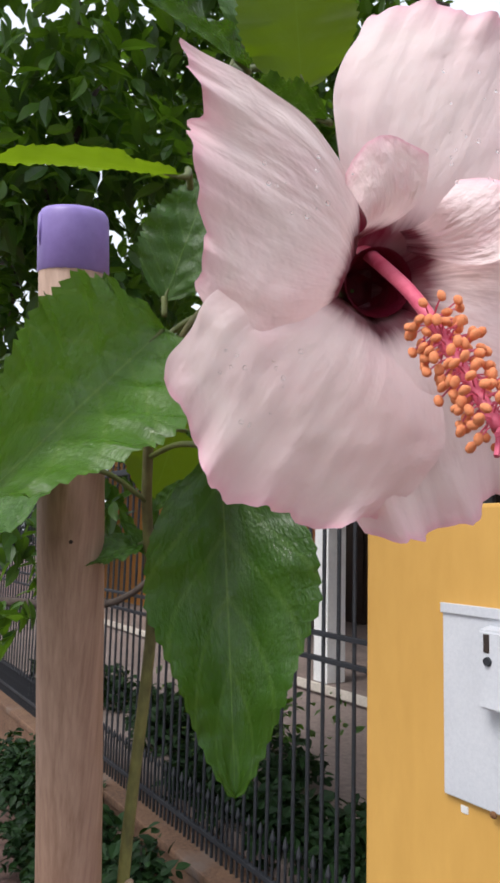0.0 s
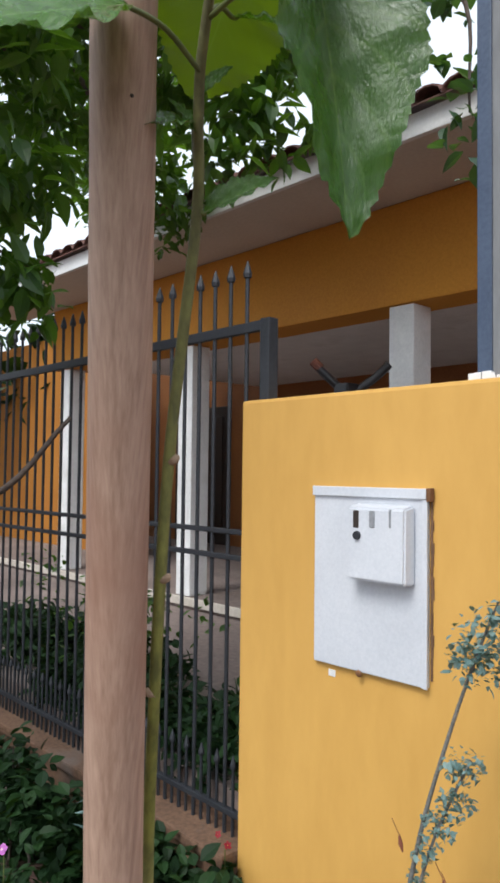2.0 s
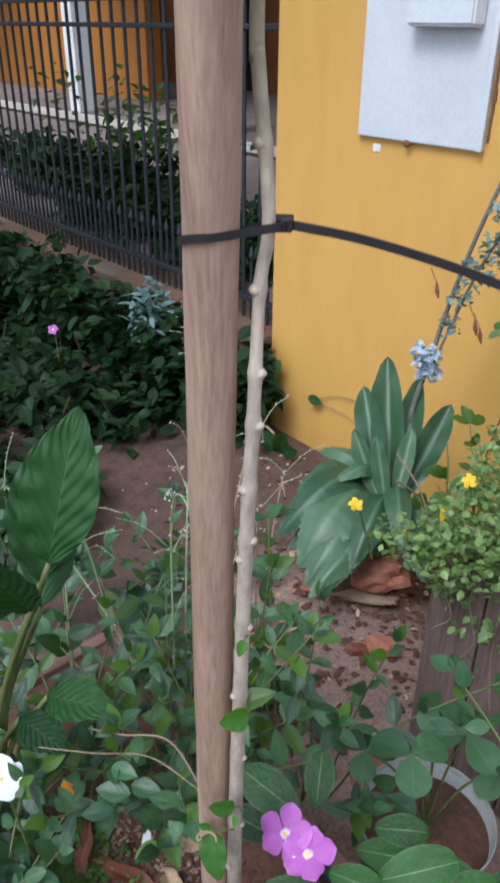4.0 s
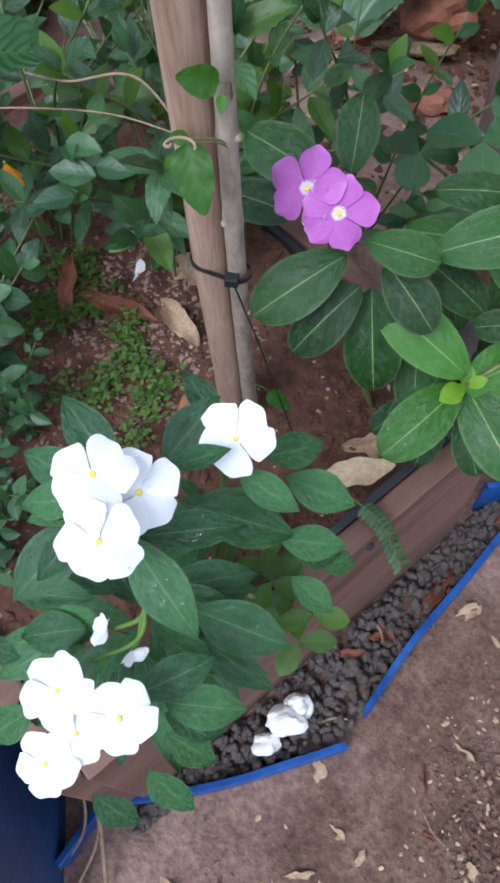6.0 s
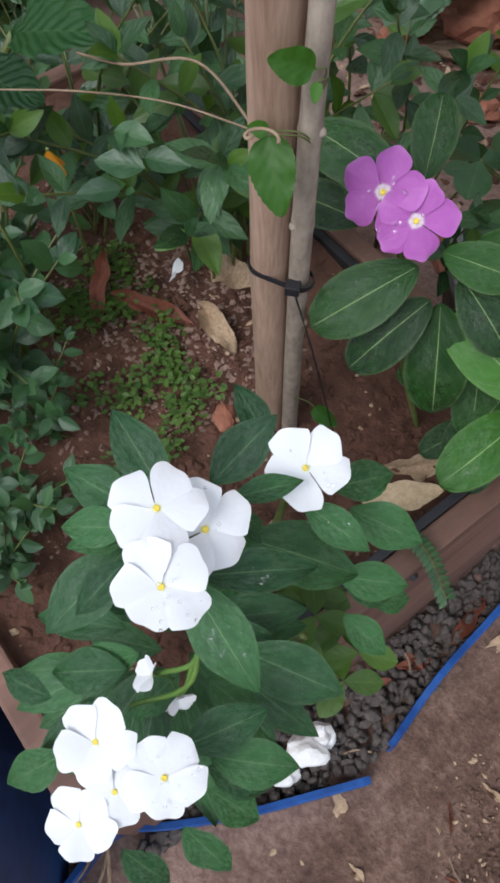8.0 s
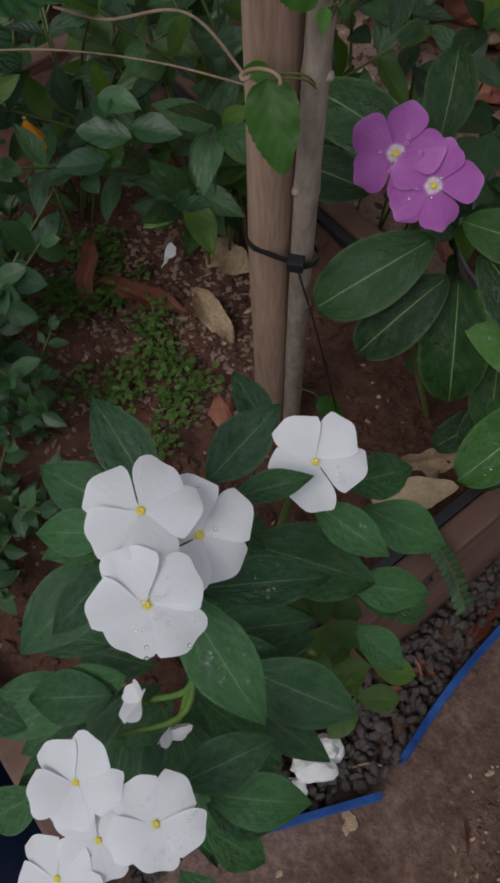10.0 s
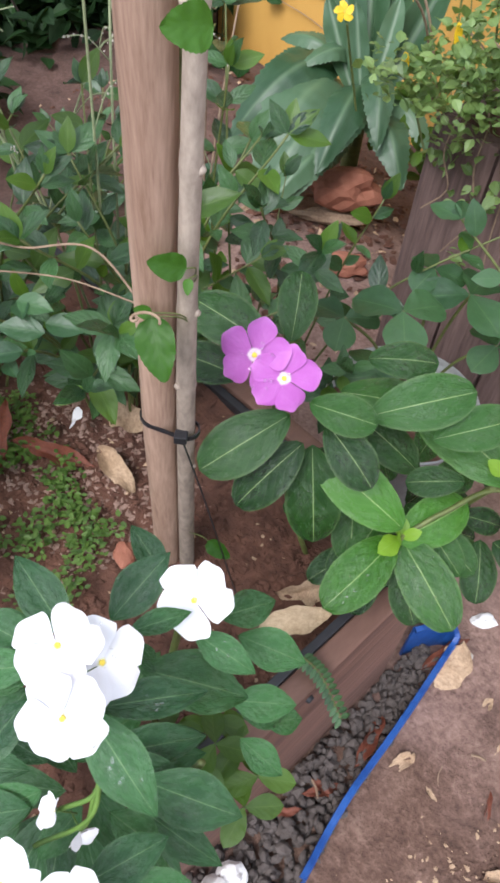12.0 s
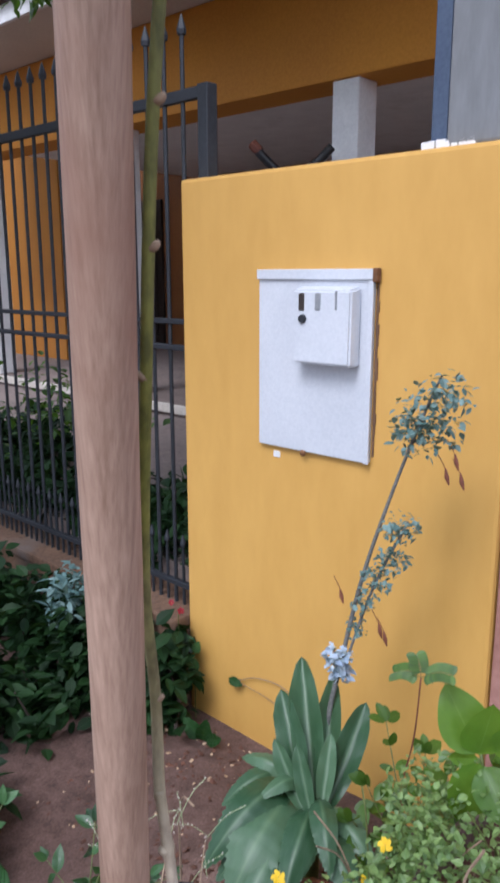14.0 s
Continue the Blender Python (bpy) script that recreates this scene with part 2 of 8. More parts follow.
M_DRYLEAF = surface("dry_tan_leaf", (0.24, 0.15, 0.09), (0.55, 0.40, 0.26), 90, 20, 0.75, 0.5, 0.001)
M_HUSK = surface("pale_dry_husk", (0.36, 0.25, 0.145), (0.60, 0.46, 0.30), 70, 16, 0.75, 0.4, 0.001)
M_CRUMB = surface("pinkish_litter_crumb", (0.14, 0.080, 0.060), (0.33, 0.22, 0.175), 90, 14, 0.9, 0.4, 0.001)
M_REDLEAF = surface("dry_red_brown_pod", (0.10, 0.028, 0.016), (0.22, 0.065, 0.035), 120, 25, 0.6, 0.5, 0.001)
M_TWIG = surface("pale_dry_twig", (0.17, 0.11, 0.07), (0.34, 0.245, 0.165), 200, 30, 0.85, 0.5, 0.0006)
M_POT = surface("dirty_white_plastic", (0.24, 0.24, 0.235), (0.40, 0.40, 0.39), 90, 12, 0.5, 0.1, 0.0005, stain=(0.30, 0.28, 0.25))
M_GREENSTEM = surface("green_stem", (0.055, 0.075, 0.018), (0.14, 0.165, 0.045), 120, 12, 0.5, 0.3, 0.0006)
M_BARK = surface("dark_bark", (0.035, 0.026, 0.022), (0.10, 0.075, 0.06), 40, 6, 0.92, 0.8, 0.006)



def aged_stem():
    """Bark: pale and woody low down, olive brown, then green near the top."""
    m, nt, ns, ln, p = nodes_of("hibiscus_stem_bark")
    tc = ns.new("ShaderNodeTexCoord")
    sep = ns.new("ShaderNodeSeparateXYZ")
    ln.new(tc.outputs["Object"], sep.inputs[0])
    fine = noise_tex(nt, 160, 5, 0.6, stretch=(1, 1, 0.45))
    broad = noise_tex(nt, 18, 3, 0.5)
    z = math_node(nt, 'ADD', sep.outputs[2], math_node(nt, 'MULTIPLY', math_node(nt, 'SUBTRACT', broad, 0.5), 0.12))
    lo = ramp_node(nt, math_node(nt, 'MULTIPLY', z, 0.6), [(0.16, (0.20, 0.160, 0.128)), (0.34, (0.33, 0.275, 0.225)), (0.50, (0.36, 0.300, 0.240)), (0.57, (0.13, 0.11, 0.055)), (0.64, (0.095, 0.100, 0.020)), (0.80, (0.075, 0.072, 0.028))])
    hi = ramp_node(nt, math_node(nt, 'MULTIPLY', z, 0.6), [(0.16, (0.34, 0.275, 0.220)), (0.34, (0.50, 0.425, 0.350)), (0.50, (0.52, 0.440, 0.350)), (0.57, (0.25, 0.22, 0.11)), (0.64, (0.215, 0.220, 0.040)), (0.80, (0.15, 0.15, 0.055))])
    ln.new(mix_color(nt, ramp_node(nt, fine, [(0.35, (0, 0, 0)), (0.65, (1, 1, 1))]), lo, hi), p.inputs["Base Color"])
    p.inputs["Roughness"].default_value = 0.75
    ln.new(bump(nt, fine, 0.8, 0.0012), p.inputs["Normal"])
    return m


M_HIBSTEM = aged_stem()


# ---- geometry helpers ----
def ground_z(x, y):
    """Height of the earth: level by the planter, falling to the foot of the wall."""
    f = min(max((y - 0.75) / 0.75, 0), 1)
    g = min(max((-x - 0.6) / 0.8, 0), 1)
    return -0.20 - 0.22 * max(f, g * 0.8) * (1 if y > -3 else 0)


def mesh_of(name, bm, material, smooth=False):
    me = bpy.data.meshes.new(name)
    bm.to_mesh(me)
    bm.free()
    if smooth:
        me.polygons.foreach_set("use_smooth", [True] * len(me.polygons))
    if material:
        me.materials.append(material)
    return me


def part(name, bm, material, parent=None, label="", smooth=False):
    ob = new(name, mesh_of(name, bm, material, smooth))
    ob.parent = parent
    if label:
        tagged(ob, label)
    return ob


def thing(name, label, category, group="", kind=""):
    ob = new(name)
    ob.empty_display_size = 0.05
    return tagged(ob, label, category, group, kind)


def add_box(bm, lo, hi, bevel=0.0, m=None):
    r = bmesh.ops.create_cube(bm, size=1)
    c = [(a + b) / 2 for a, b in zip(lo, hi)]
    s = [b - a for a, b in zip(lo, hi)]
    bmesh.ops.scale(bm, vec=s, verts=r["verts"])
    bmesh.ops.translate(bm, vec=c, verts=r["verts"])
    if m:
        bmesh.ops.transform(bm, matrix=m, verts=r["verts"])
    if bevel:
        es = list({e for v in r["verts"] for e in v.link_edges})
        bmesh.ops.bevel(bm, geom=es, offset=bevel, segments=2, affect='EDGES', profile=0.6)
    return bm


def box(lo, hi, bevel=0.0, m=None):
    return add_box(bmesh.new(), lo, hi, bevel, m)


def add_tube(bm, pts, radii, sides=8, closed_ends=True):
    """A round tube through points, with a radius at each."""
    pts = [Vector(p) for p in pts]
    rings = []
    side = None
    for i, p in enumerate(pts):
        d = (pts[min(i + 1, len(pts) - 1)] - pts[max(i - 1, 0)]).normalized()
        if side is None:
            side = d.orthogonal().normalized()
        side = (side - d * side.dot(d)).normalized()
        up = d.cross(side)
        r = radii[i] if isinstance(radii, (list, tuple)) else radii
        rings.append([bm.verts.new(p + r * (side * math.cos(a) + up * math.sin(a))) for a in (2 * math.pi * k / sides for k in range(sides))])
    for a, b in zip(rings, rings[1:]):
        for k in range(sides):
            bm.faces.new((a[k], a[(k + 1) % sides], b[(k + 1) % sides], b[k]))
    if closed_ends:
        bm.faces.new(rings[0][::-1])
        bm.faces.new(rings[-1])
    return bm


def tube(pts, radii, sides=8):
    return add_tube(bmesh.new(), pts, radii, sides)


def smooth_line(pts, n=8):
    """Catmull-Rom points through the given ones."""
    p = [Vector(q) for q in pts]
    p = [p[0] * 2 - p[1]] + p + [p[-1] * 2 - p[-2]]
    out = []
    for i in range(1, len(p) - 2):
        for k in range(n):
            t = k / n
            out.append(0.5 * (2 * p[i] + (p[i + 1] - p[i - 1]) * t + (2 * p[i - 1] - 5 * p[i] + 4 * p[i + 1] - p[i + 2]) * t * t
                              + (3 * p[i] - p[i - 1] - 3 * p[i + 1] + p[i + 2]) * t ** 3))
    return out + [p[-2]]


def add_lathe(bm, profile, sides=32, centre=(0, 0, 0)):
    rings = []
    for r, z in profile:
        rings.append([bm.verts.new((centre[0] + r * math.cos(a), centre[1] + r * math.sin(a), centre[2] + z)) for a in (2 * math.pi * k / sides for k in range(sides))])
    for a, b in zip(rings, rings[1:]):
        for k in range(sides):
            bm.faces.new((a[k], a[(k + 1) % sides], b[(k + 1) % sides], b[k]))
    return bm


def axis_pose(base, tip, normal=(0, 0, 1), wide=1.0, thick=1.0):
    """Places a piece that is 1 long along +Y, faces +Z and starts at the origin, from base to tip."""
    base, tip = Vector(base), Vector(tip)
    y = tip - base
    length = y.length
    y.normalize()
    z = Vector(normal)
    z = z - y * z.dot(y)
    if z.length < 1e-4:
        z = y.orthogonal()
    z.normalize()
    x = y.cross(z)
    m = Matrix((x, y, z)).transposed().to_4x4()
    return Matrix.Translation(base) @ m @ Matrix.Diagonal((wide * length, length, thick * length, 1))


def leaf_shape(widest=0.4, power=1.0, width=0.5, teeth=0, tooth=0.03, fold=0.25, droop=0.15, wave=0.02, waves=3, rows=14, tip=0.0, seed=1, pleat=0.0, pleats=5, crumple=0.0, arch=0.0):
    """A leaf blade, 1 long, as bmesh with its own coordinates. width: half width at the widest."""
    bm = bmesh.new()
    uv = bm.loops.layers.uv.new("UVMap")
    rnd = random.Random(seed)
    cols = [-1, -0.66, -0.33, 0, 0.33, 0.66, 1]
    ph = rnd.random() * 6
    grid = []
    for i in range(rows + 1):
        v = i / rows
        k = math.log(0.5) / math.log(widest)
        w = width * max(0.0, math.sin(math.pi * v ** k)) ** power * (1 - tip * math.sin(math.pi * max(0.0, 2 * v - 1)))
        row = []
        for c in cols:
            ww = w
            if teeth and abs(c) == 1:
                ww = w * (1 + tooth * (1 if i % 2 else -0.6))
            x = c * ww
            z = fold * abs(x) - droop * v * v + arch * 4 * v * (1 - v) + wave * abs(c) ** 2 * math.sin(waves * 6.28 * v + ph + (1.3 if c > 0 else 0)) + 0.012 * rnd.uniform(-1, 1) * abs(c)
            z -= pleat * min(1, 2.5 * w) * (abs(c) * (1.15 - 0.6 * abs(c))) * math.sin(pleats * 6.2832 * (v - 0.375 * abs(c)))
            yy = v + (0.012 if (teeth and abs(c) == 1 and i % 2) else 0)
            row.append(bm.verts.new((x, yy, z)))
        grid.append(row)
    for i in range(rows):
        for j in range(len(cols) - 1):
            f = bm.faces.new((grid[i][j], grid[i][j + 1], grid[i + 1][j + 1], grid[i + 1][j]))
            f.smooth = True
            for lp, (a, b) in zip(f.loops, ((i, j), (i, j + 1), (i + 1, j + 1), (i + 1, j))):
                lp[uv].uv = (cols[b] * 0.5 + 0.5, a / rows)
    bmesh.ops.remove_doubles(bm, verts=bm.verts, dist=1e-5)
    if crumple:
        for q in bm.verts:
            q.co += noise.noise_vector(q.co * 3.3 + Vector((seed * 5.1, 0, 0))) * crumple + noise.noise_vector(q.co * 9 + Vector((seed, 4, 0))) * crumple * 0.3
    return bm


def leaf_kinds(name, material, count, **kw):
    out = []
    for k in range(count):
        kk = dict(kw)
        rnd = random.Random(k * 7 + 3)
        kk["droop"] = kw.get("droop", 0.15) * rnd.uniform(0.4, 1.7)
        kk["fold"] = kw.get("fold", 0.25) * rnd.uniform(0.5, 1.5)
        out.append(mesh_of(name, leaf_shape(seed=k + 1, **kk), material, True))
    return out


def put_leaf(parent, meshes, base, tip, normal=(0, 0, 1), wide=1.0, name="leaf", rnd=random):
    ob = new(name, rnd.choice(meshes))
    ob.parent = parent
    ob.matrix_basis = axis_pose(base, tip, normal, wide)
    return ob


def simple_leaf(width=0.28, fold=0.25, droop=0.2, rows=4):
    v, f, u = [], [], []
    for i in range(rows + 1):
        t = i / rows
        w = width * math.sin(math.pi * min(1, t ** 0.8)) if i < rows else 0.0
        if i == 0:
            w = 0.02
        for c in (-1, 0, 1):
            v.append(Vector((c * w, t, fold * abs(c) * w - droop * t * t)))
    for i in range(rows):
        for j in (0, 1):
            f.append((i * 3 + j, i * 3 + j + 1, i * 3 + j + 4, i * 3 + j + 3))
            u.append(((j / 2, i / rows), ((j + 1) / 2, i / rows), ((j + 1) / 2, (i + 1) / rows), (j / 2, (i + 1) / rows)))
    return v, f, u


def leaf_cloud(name, material, parent, centres, count, size, seed=0, width=0.28, hang=0.4, label="", droop=0.2, spread_up=0.3):
    """Many small leaves scattered in uneven clumps. centres: (x, y, z, radius) of the clumps."""
    rnd = random.Random(seed)
    src = simple_leaf(width, 0.25, droop)
    verts, faces, uvs = [], [], []
    weights = [c[3] ** 2 for c in centres]
    for _ in range(count):
        cx, cy, cz, r = rnd.choices(centres, weights)[0]
        d = Vector((rnd.gauss(0, 1), rnd.gauss(0, 1), rnd.gauss(0, 0.8)))
        d = d.normalized() * r * rnd.random() ** 0.45
        p = Vector((cx, cy, cz)) + d
        way = Vector((rnd.uniform(-1, 1), rnd.uniform(-1, 1), rnd.uniform(-1, 0.6) * hang * 2 + spread_up * 0.3)).normalized()
        s = size * rnd.uniform(0.6, 1.35)
        m = axis_pose(p, p + way * s, (rnd.uniform(-.6, .6), rnd.uniform(-.6, .6), 1))
        o = len(verts)
        verts.extend(m @ v for v in src[0])
        faces.extend(tuple(i + o for i in f) for f in src[1])
        uvs.extend(src[2])
    me = bpy.data.meshes.new(name)
    me.from_pydata([tuple(v) for v in verts], [], faces)
    layer = me.uv_layers.new(name="UVMap")
    flat = [c for f in uvs for u in f for c in u]
    layer.data.foreach_set("uv", flat)
    me.materials.append(material)
    ob = new(name, me)
    ob.parent = parent
    return tagged(ob, label, kind="stuff")

# ---- ground ----
def build_ground():
    bm = bmesh.new()
    xs = [-400, -60, -20, -9] + [-6 + 0.25 * k for k in range(17)] + [-2 + 0.1 * k for k in range(26)] + [0.8, 1.5, 4, 20, 60, 400]
    ys = [-400, -60, -20, -4, -1.5] + [-0.9 + 0.1 * k for k in range(26)] + [2.0, 4, 9, 20, 60, 400]
    g = [[bm.verts.new((x, y, ground_z(x, y) + (0.012 * noise.noise((x * 4, y * 4, 0)) if abs(x) < 6 else 0))) for x in xs] for y in ys]
    for i in range(len(ys) - 1):
        for j in range(len(xs) - 1):
            bm.faces.new((g[i][j], g[i][j + 1], g[i + 1][j + 1], g[i + 1][j]))
    ob = new("ground", mesh_of("ground", bm, M_GROUND, True))
    tagged(ob, "brown earth-stained concrete ground, worn and littered", "ground", kind="structure")


build_ground()

# ---- boundary wall, meter cabinet, pillar ----
WY = 1.545


def build_wall():
    tagged(new("wall_street", mesh_of("wall_street", box((-1.675, WY, -0.50), (-0.545, WY + 0.16, 1.443), 0.012), M_WALL, False)),
               "ochre yellow rendered boundary wall with rounded edges", "wall", kind="structure")
    tagged(new("wall_neighbour", mesh_of("wall_neighbour", box((-0.540, WY + 0.012, -0.50), (2.6, WY + 0.15, 1.43), 0.006), M_REDWALL)),
               "faded red-brown rendered wall beside the yellow one", "wall", kind="structure")
    bm = bmesh.new()
    add_box(bm, (-0.752, WY + 0.02, 1.444), (-0.30, WY + 0.16, 4.2), 0.008)
    tagged(new("wall_pillar", mesh_of("wall_pillar", bm, M_CEMENT)), "raw grey cement pillar rising from the yellow wall", "pillar", kind="structure")
    bm = bmesh.new()
    add_box(bm, (-0.80, WY + 0.03, 1.444), (-0.757, WY + 0.08, 4.2), 0.004)
    p = thing("gate_post", "dark blue square steel post on the wall", "post")
    part("post", bm, M_BLUEPOST, p)
    for k in range(7):
        rr = random.Random(k)
        bm = box((-0.82 + 0.02 * k, WY + 0.02, 1.4435), (-0.805 + 0.02 * k + 0.01 * rr.random(), WY + 0.10, 1.452 + 0.012 * rr.random()), 0.002)
        part("mortar_dab", bm, M_WHITE, p, "white mortar dab")


def build_cabinet():
    c = thing("meter_cabinet", "white steel electricity meter cabinet set in the yellow wall", "meter box")
    x0, x1, z0, z1 = -1.320, -0.922, 0.640, 1.158
    bm = box((x0, WY - 0.016, z0), (x1, WY + 0.02, z1), 0.004)
    part("door", bm, M_CABINET, c)
    bm = bmesh.new()
    add_box(bm, (x0 - 0.002, WY - 0.024, z1 - 0.024), (x1 + 0.004, WY - 0.0165, z1 + 0.004), 0.002)
    add_box(bm, (x1 - 0.010, WY - 0.022, z0), (x1 + 0.006, WY - 0.0165, z1 - 0.026), 0.002)
    part("drip_edge", bm, M_CABINET, c)
    lx0, lx1, lz0, lz1 = -1.150, -0.955, 0.902, 1.117
    bm = bmesh.new()
    prof = [(WY - 0.016, lz0), (WY - 0.066, lz0 + 0.004), (WY - 0.064, lz1 - 0.01), (WY - 0.016, lz1)]
    a = [bm.verts.new((lx0, y, z)) for y, z in prof]
    b = [bm.verts.new((lx1, y, z)) for y, z in prof]
    for k in range(4):
        bm.faces.new((a[k], a[(k + 1) % 4], b[(k + 1) % 4], b[k]))
    bm.faces.new(a[::-1])
    bm.faces.new(b)
    bmesh.ops.recalc_face_normals(bm, faces=bm.faces)
    bmesh.ops.bevel(bm, geom=bm.edges[:], offset=0.006, segments=2, affect='EDGES')
    lid = part("reading_lid", bm, M_CABINET, c, "projecting white reading lid")
    fy = WY - 0.0665
    for n, (u, w, hh, zz) in enumerate(((0.11, 0.019, 0.048, 0.80), (0.40, 0.018, 0.046, 0.81), (0.74, 0.006, 0.050, 0.83))):
        xx = lx0 + (lx1 - lx0) * u
        z = lz0 + (lz1 - lz0) * zz
        part("slot", box((xx, fy - 0.001, z - hh / 2), (xx + w, fy + 0.006, z + hh / 2), 0.003), (M_DARK, M_DULLGREY, M_DULLGREY)[n], lid, ("dark reading slot", "grey reading slot", "narrow grey slot")[n])
    bm = bmesh.new()
    bmesh.ops.create_cone(bm, cap_ends=True, segments=20, radius1=0.0125, radius2=0.011, depth=0.008, matrix=pose(lx0 + 0.036, fy - 0.002, lz0 + 0.127, 90))
    part("lock", bm, M_IRON, lid, "round dark lock")
    bm = bmesh.new()
    bmesh.ops.create_icosphere(bm, subdivisions=2, radius=0.011, matrix=pose(-1.145, WY - 0.018, z0 - 0.004) @ Matrix.Diagonal((1, 0.6, 0.9, 1)))
    part("latch", bm, M_RUST, c, "rusty latch stub")
    part("hinge", box((x1 + 0.004, WY - 0.024, z1 - 0.030), (x1 + 0.018, WY - 0.004, z1 + 0.006), 0.003), M_RUST, c, "rusty hinge end")
    bm = bmesh.new()
    rr = random.Random(4)
    for k in range(16):
        z = z0 + 0.02 + k * 0.03
        add_box(bm, (x1 + 0.0065, WY - 0.004 - 0.002 * rr.random(), z), (x1 + 0.011 + 0.005 * rr.random(), WY + 0.004, z + 0.0298), 0.001)
    part("mortar_joint", bm, M_KERB, c, "crumbling mortar along its edge")
    bm = bmesh.new()
    add_box(bm, (-1.272, WY - 0.003, z0 - 0.038), (-1.246, WY + 0.003, z0 - 0.018), 0.002)
    part("plaster_chip", bm, M_WHITE, c)


build_wall()
build_cabinet()


# ---- fence, kerb ----
def build_fence():
    k = thing("kerb_wall", "low weathered orange kerb wall under the iron fence", "low wall")
    part("coping", box((-9.0, WY - 0.06, -0.105), (-1.68, WY + 0.20, -0.06), 0.012), M_KERB, k)
    part("plinth", box((-9.0, WY - 0.045, -0.52), (-1.68, WY + 0.17, -0.107), 0.01), M_KERB, k)
    f = thing("iron_fence", "dark painted iron bar fence with pointed tops", "fence")
    y = WY + 0.055
    bar = bmesh.new()
    add_tube(bar, [(0, 0, -0.06), (0, 0, 1.885)], 0.0075, 6)
    add_tube(bar, [(0, 0, 1.885), (0, 0, 1.90), (0, 0, 1.945)], [0.014, 0.016, 0.002], 6)
    bar_me = mesh_of("bar", bar, M_IRON)
    x = -1.715
    while x > -8.9:
        b = new("bar", bar_me)
        b.parent = f
        b.location = (x, y, 0)
        x -= 0.0885
    short = bmesh.new()
    add_tube(short, [(0, 0, -0.06), (0, 0, 0.17)], 0.006, 6)
    add_tube(short, [(0, 0, 0.17), (0, 0, 0.18), (0, 0, 0.215)], [0.011, 0.012, 0.002], 6)
    short_me = mesh_of("short_bar", short, M_IRON)
    x = -1.76
    while x > -8.9:
        b = new("short_bar", short_me)
        b.parent = f
        b.location = (x, y, 0)
        x -= 0.0885
    for z, h in ((1.705, 0.018), (0.99, 0.009), (0.90, 0.009), (0.02, 0.010)):
        part("rail", box((-8.95, y - 0.012, z - h), (-1.585 if z > 1.5 else -1.68, y + 0.012, z + h), 0.003), M_IRON, f)
    part("end_post", box((-1.625, y - 0.0225, 1.444), (-1.580, y + 0.0225, 1.725), 0.004), M_IRON, f, "square end post on the yellow wall")


build_fence()


# ---- house behind ----
HY = 3.925


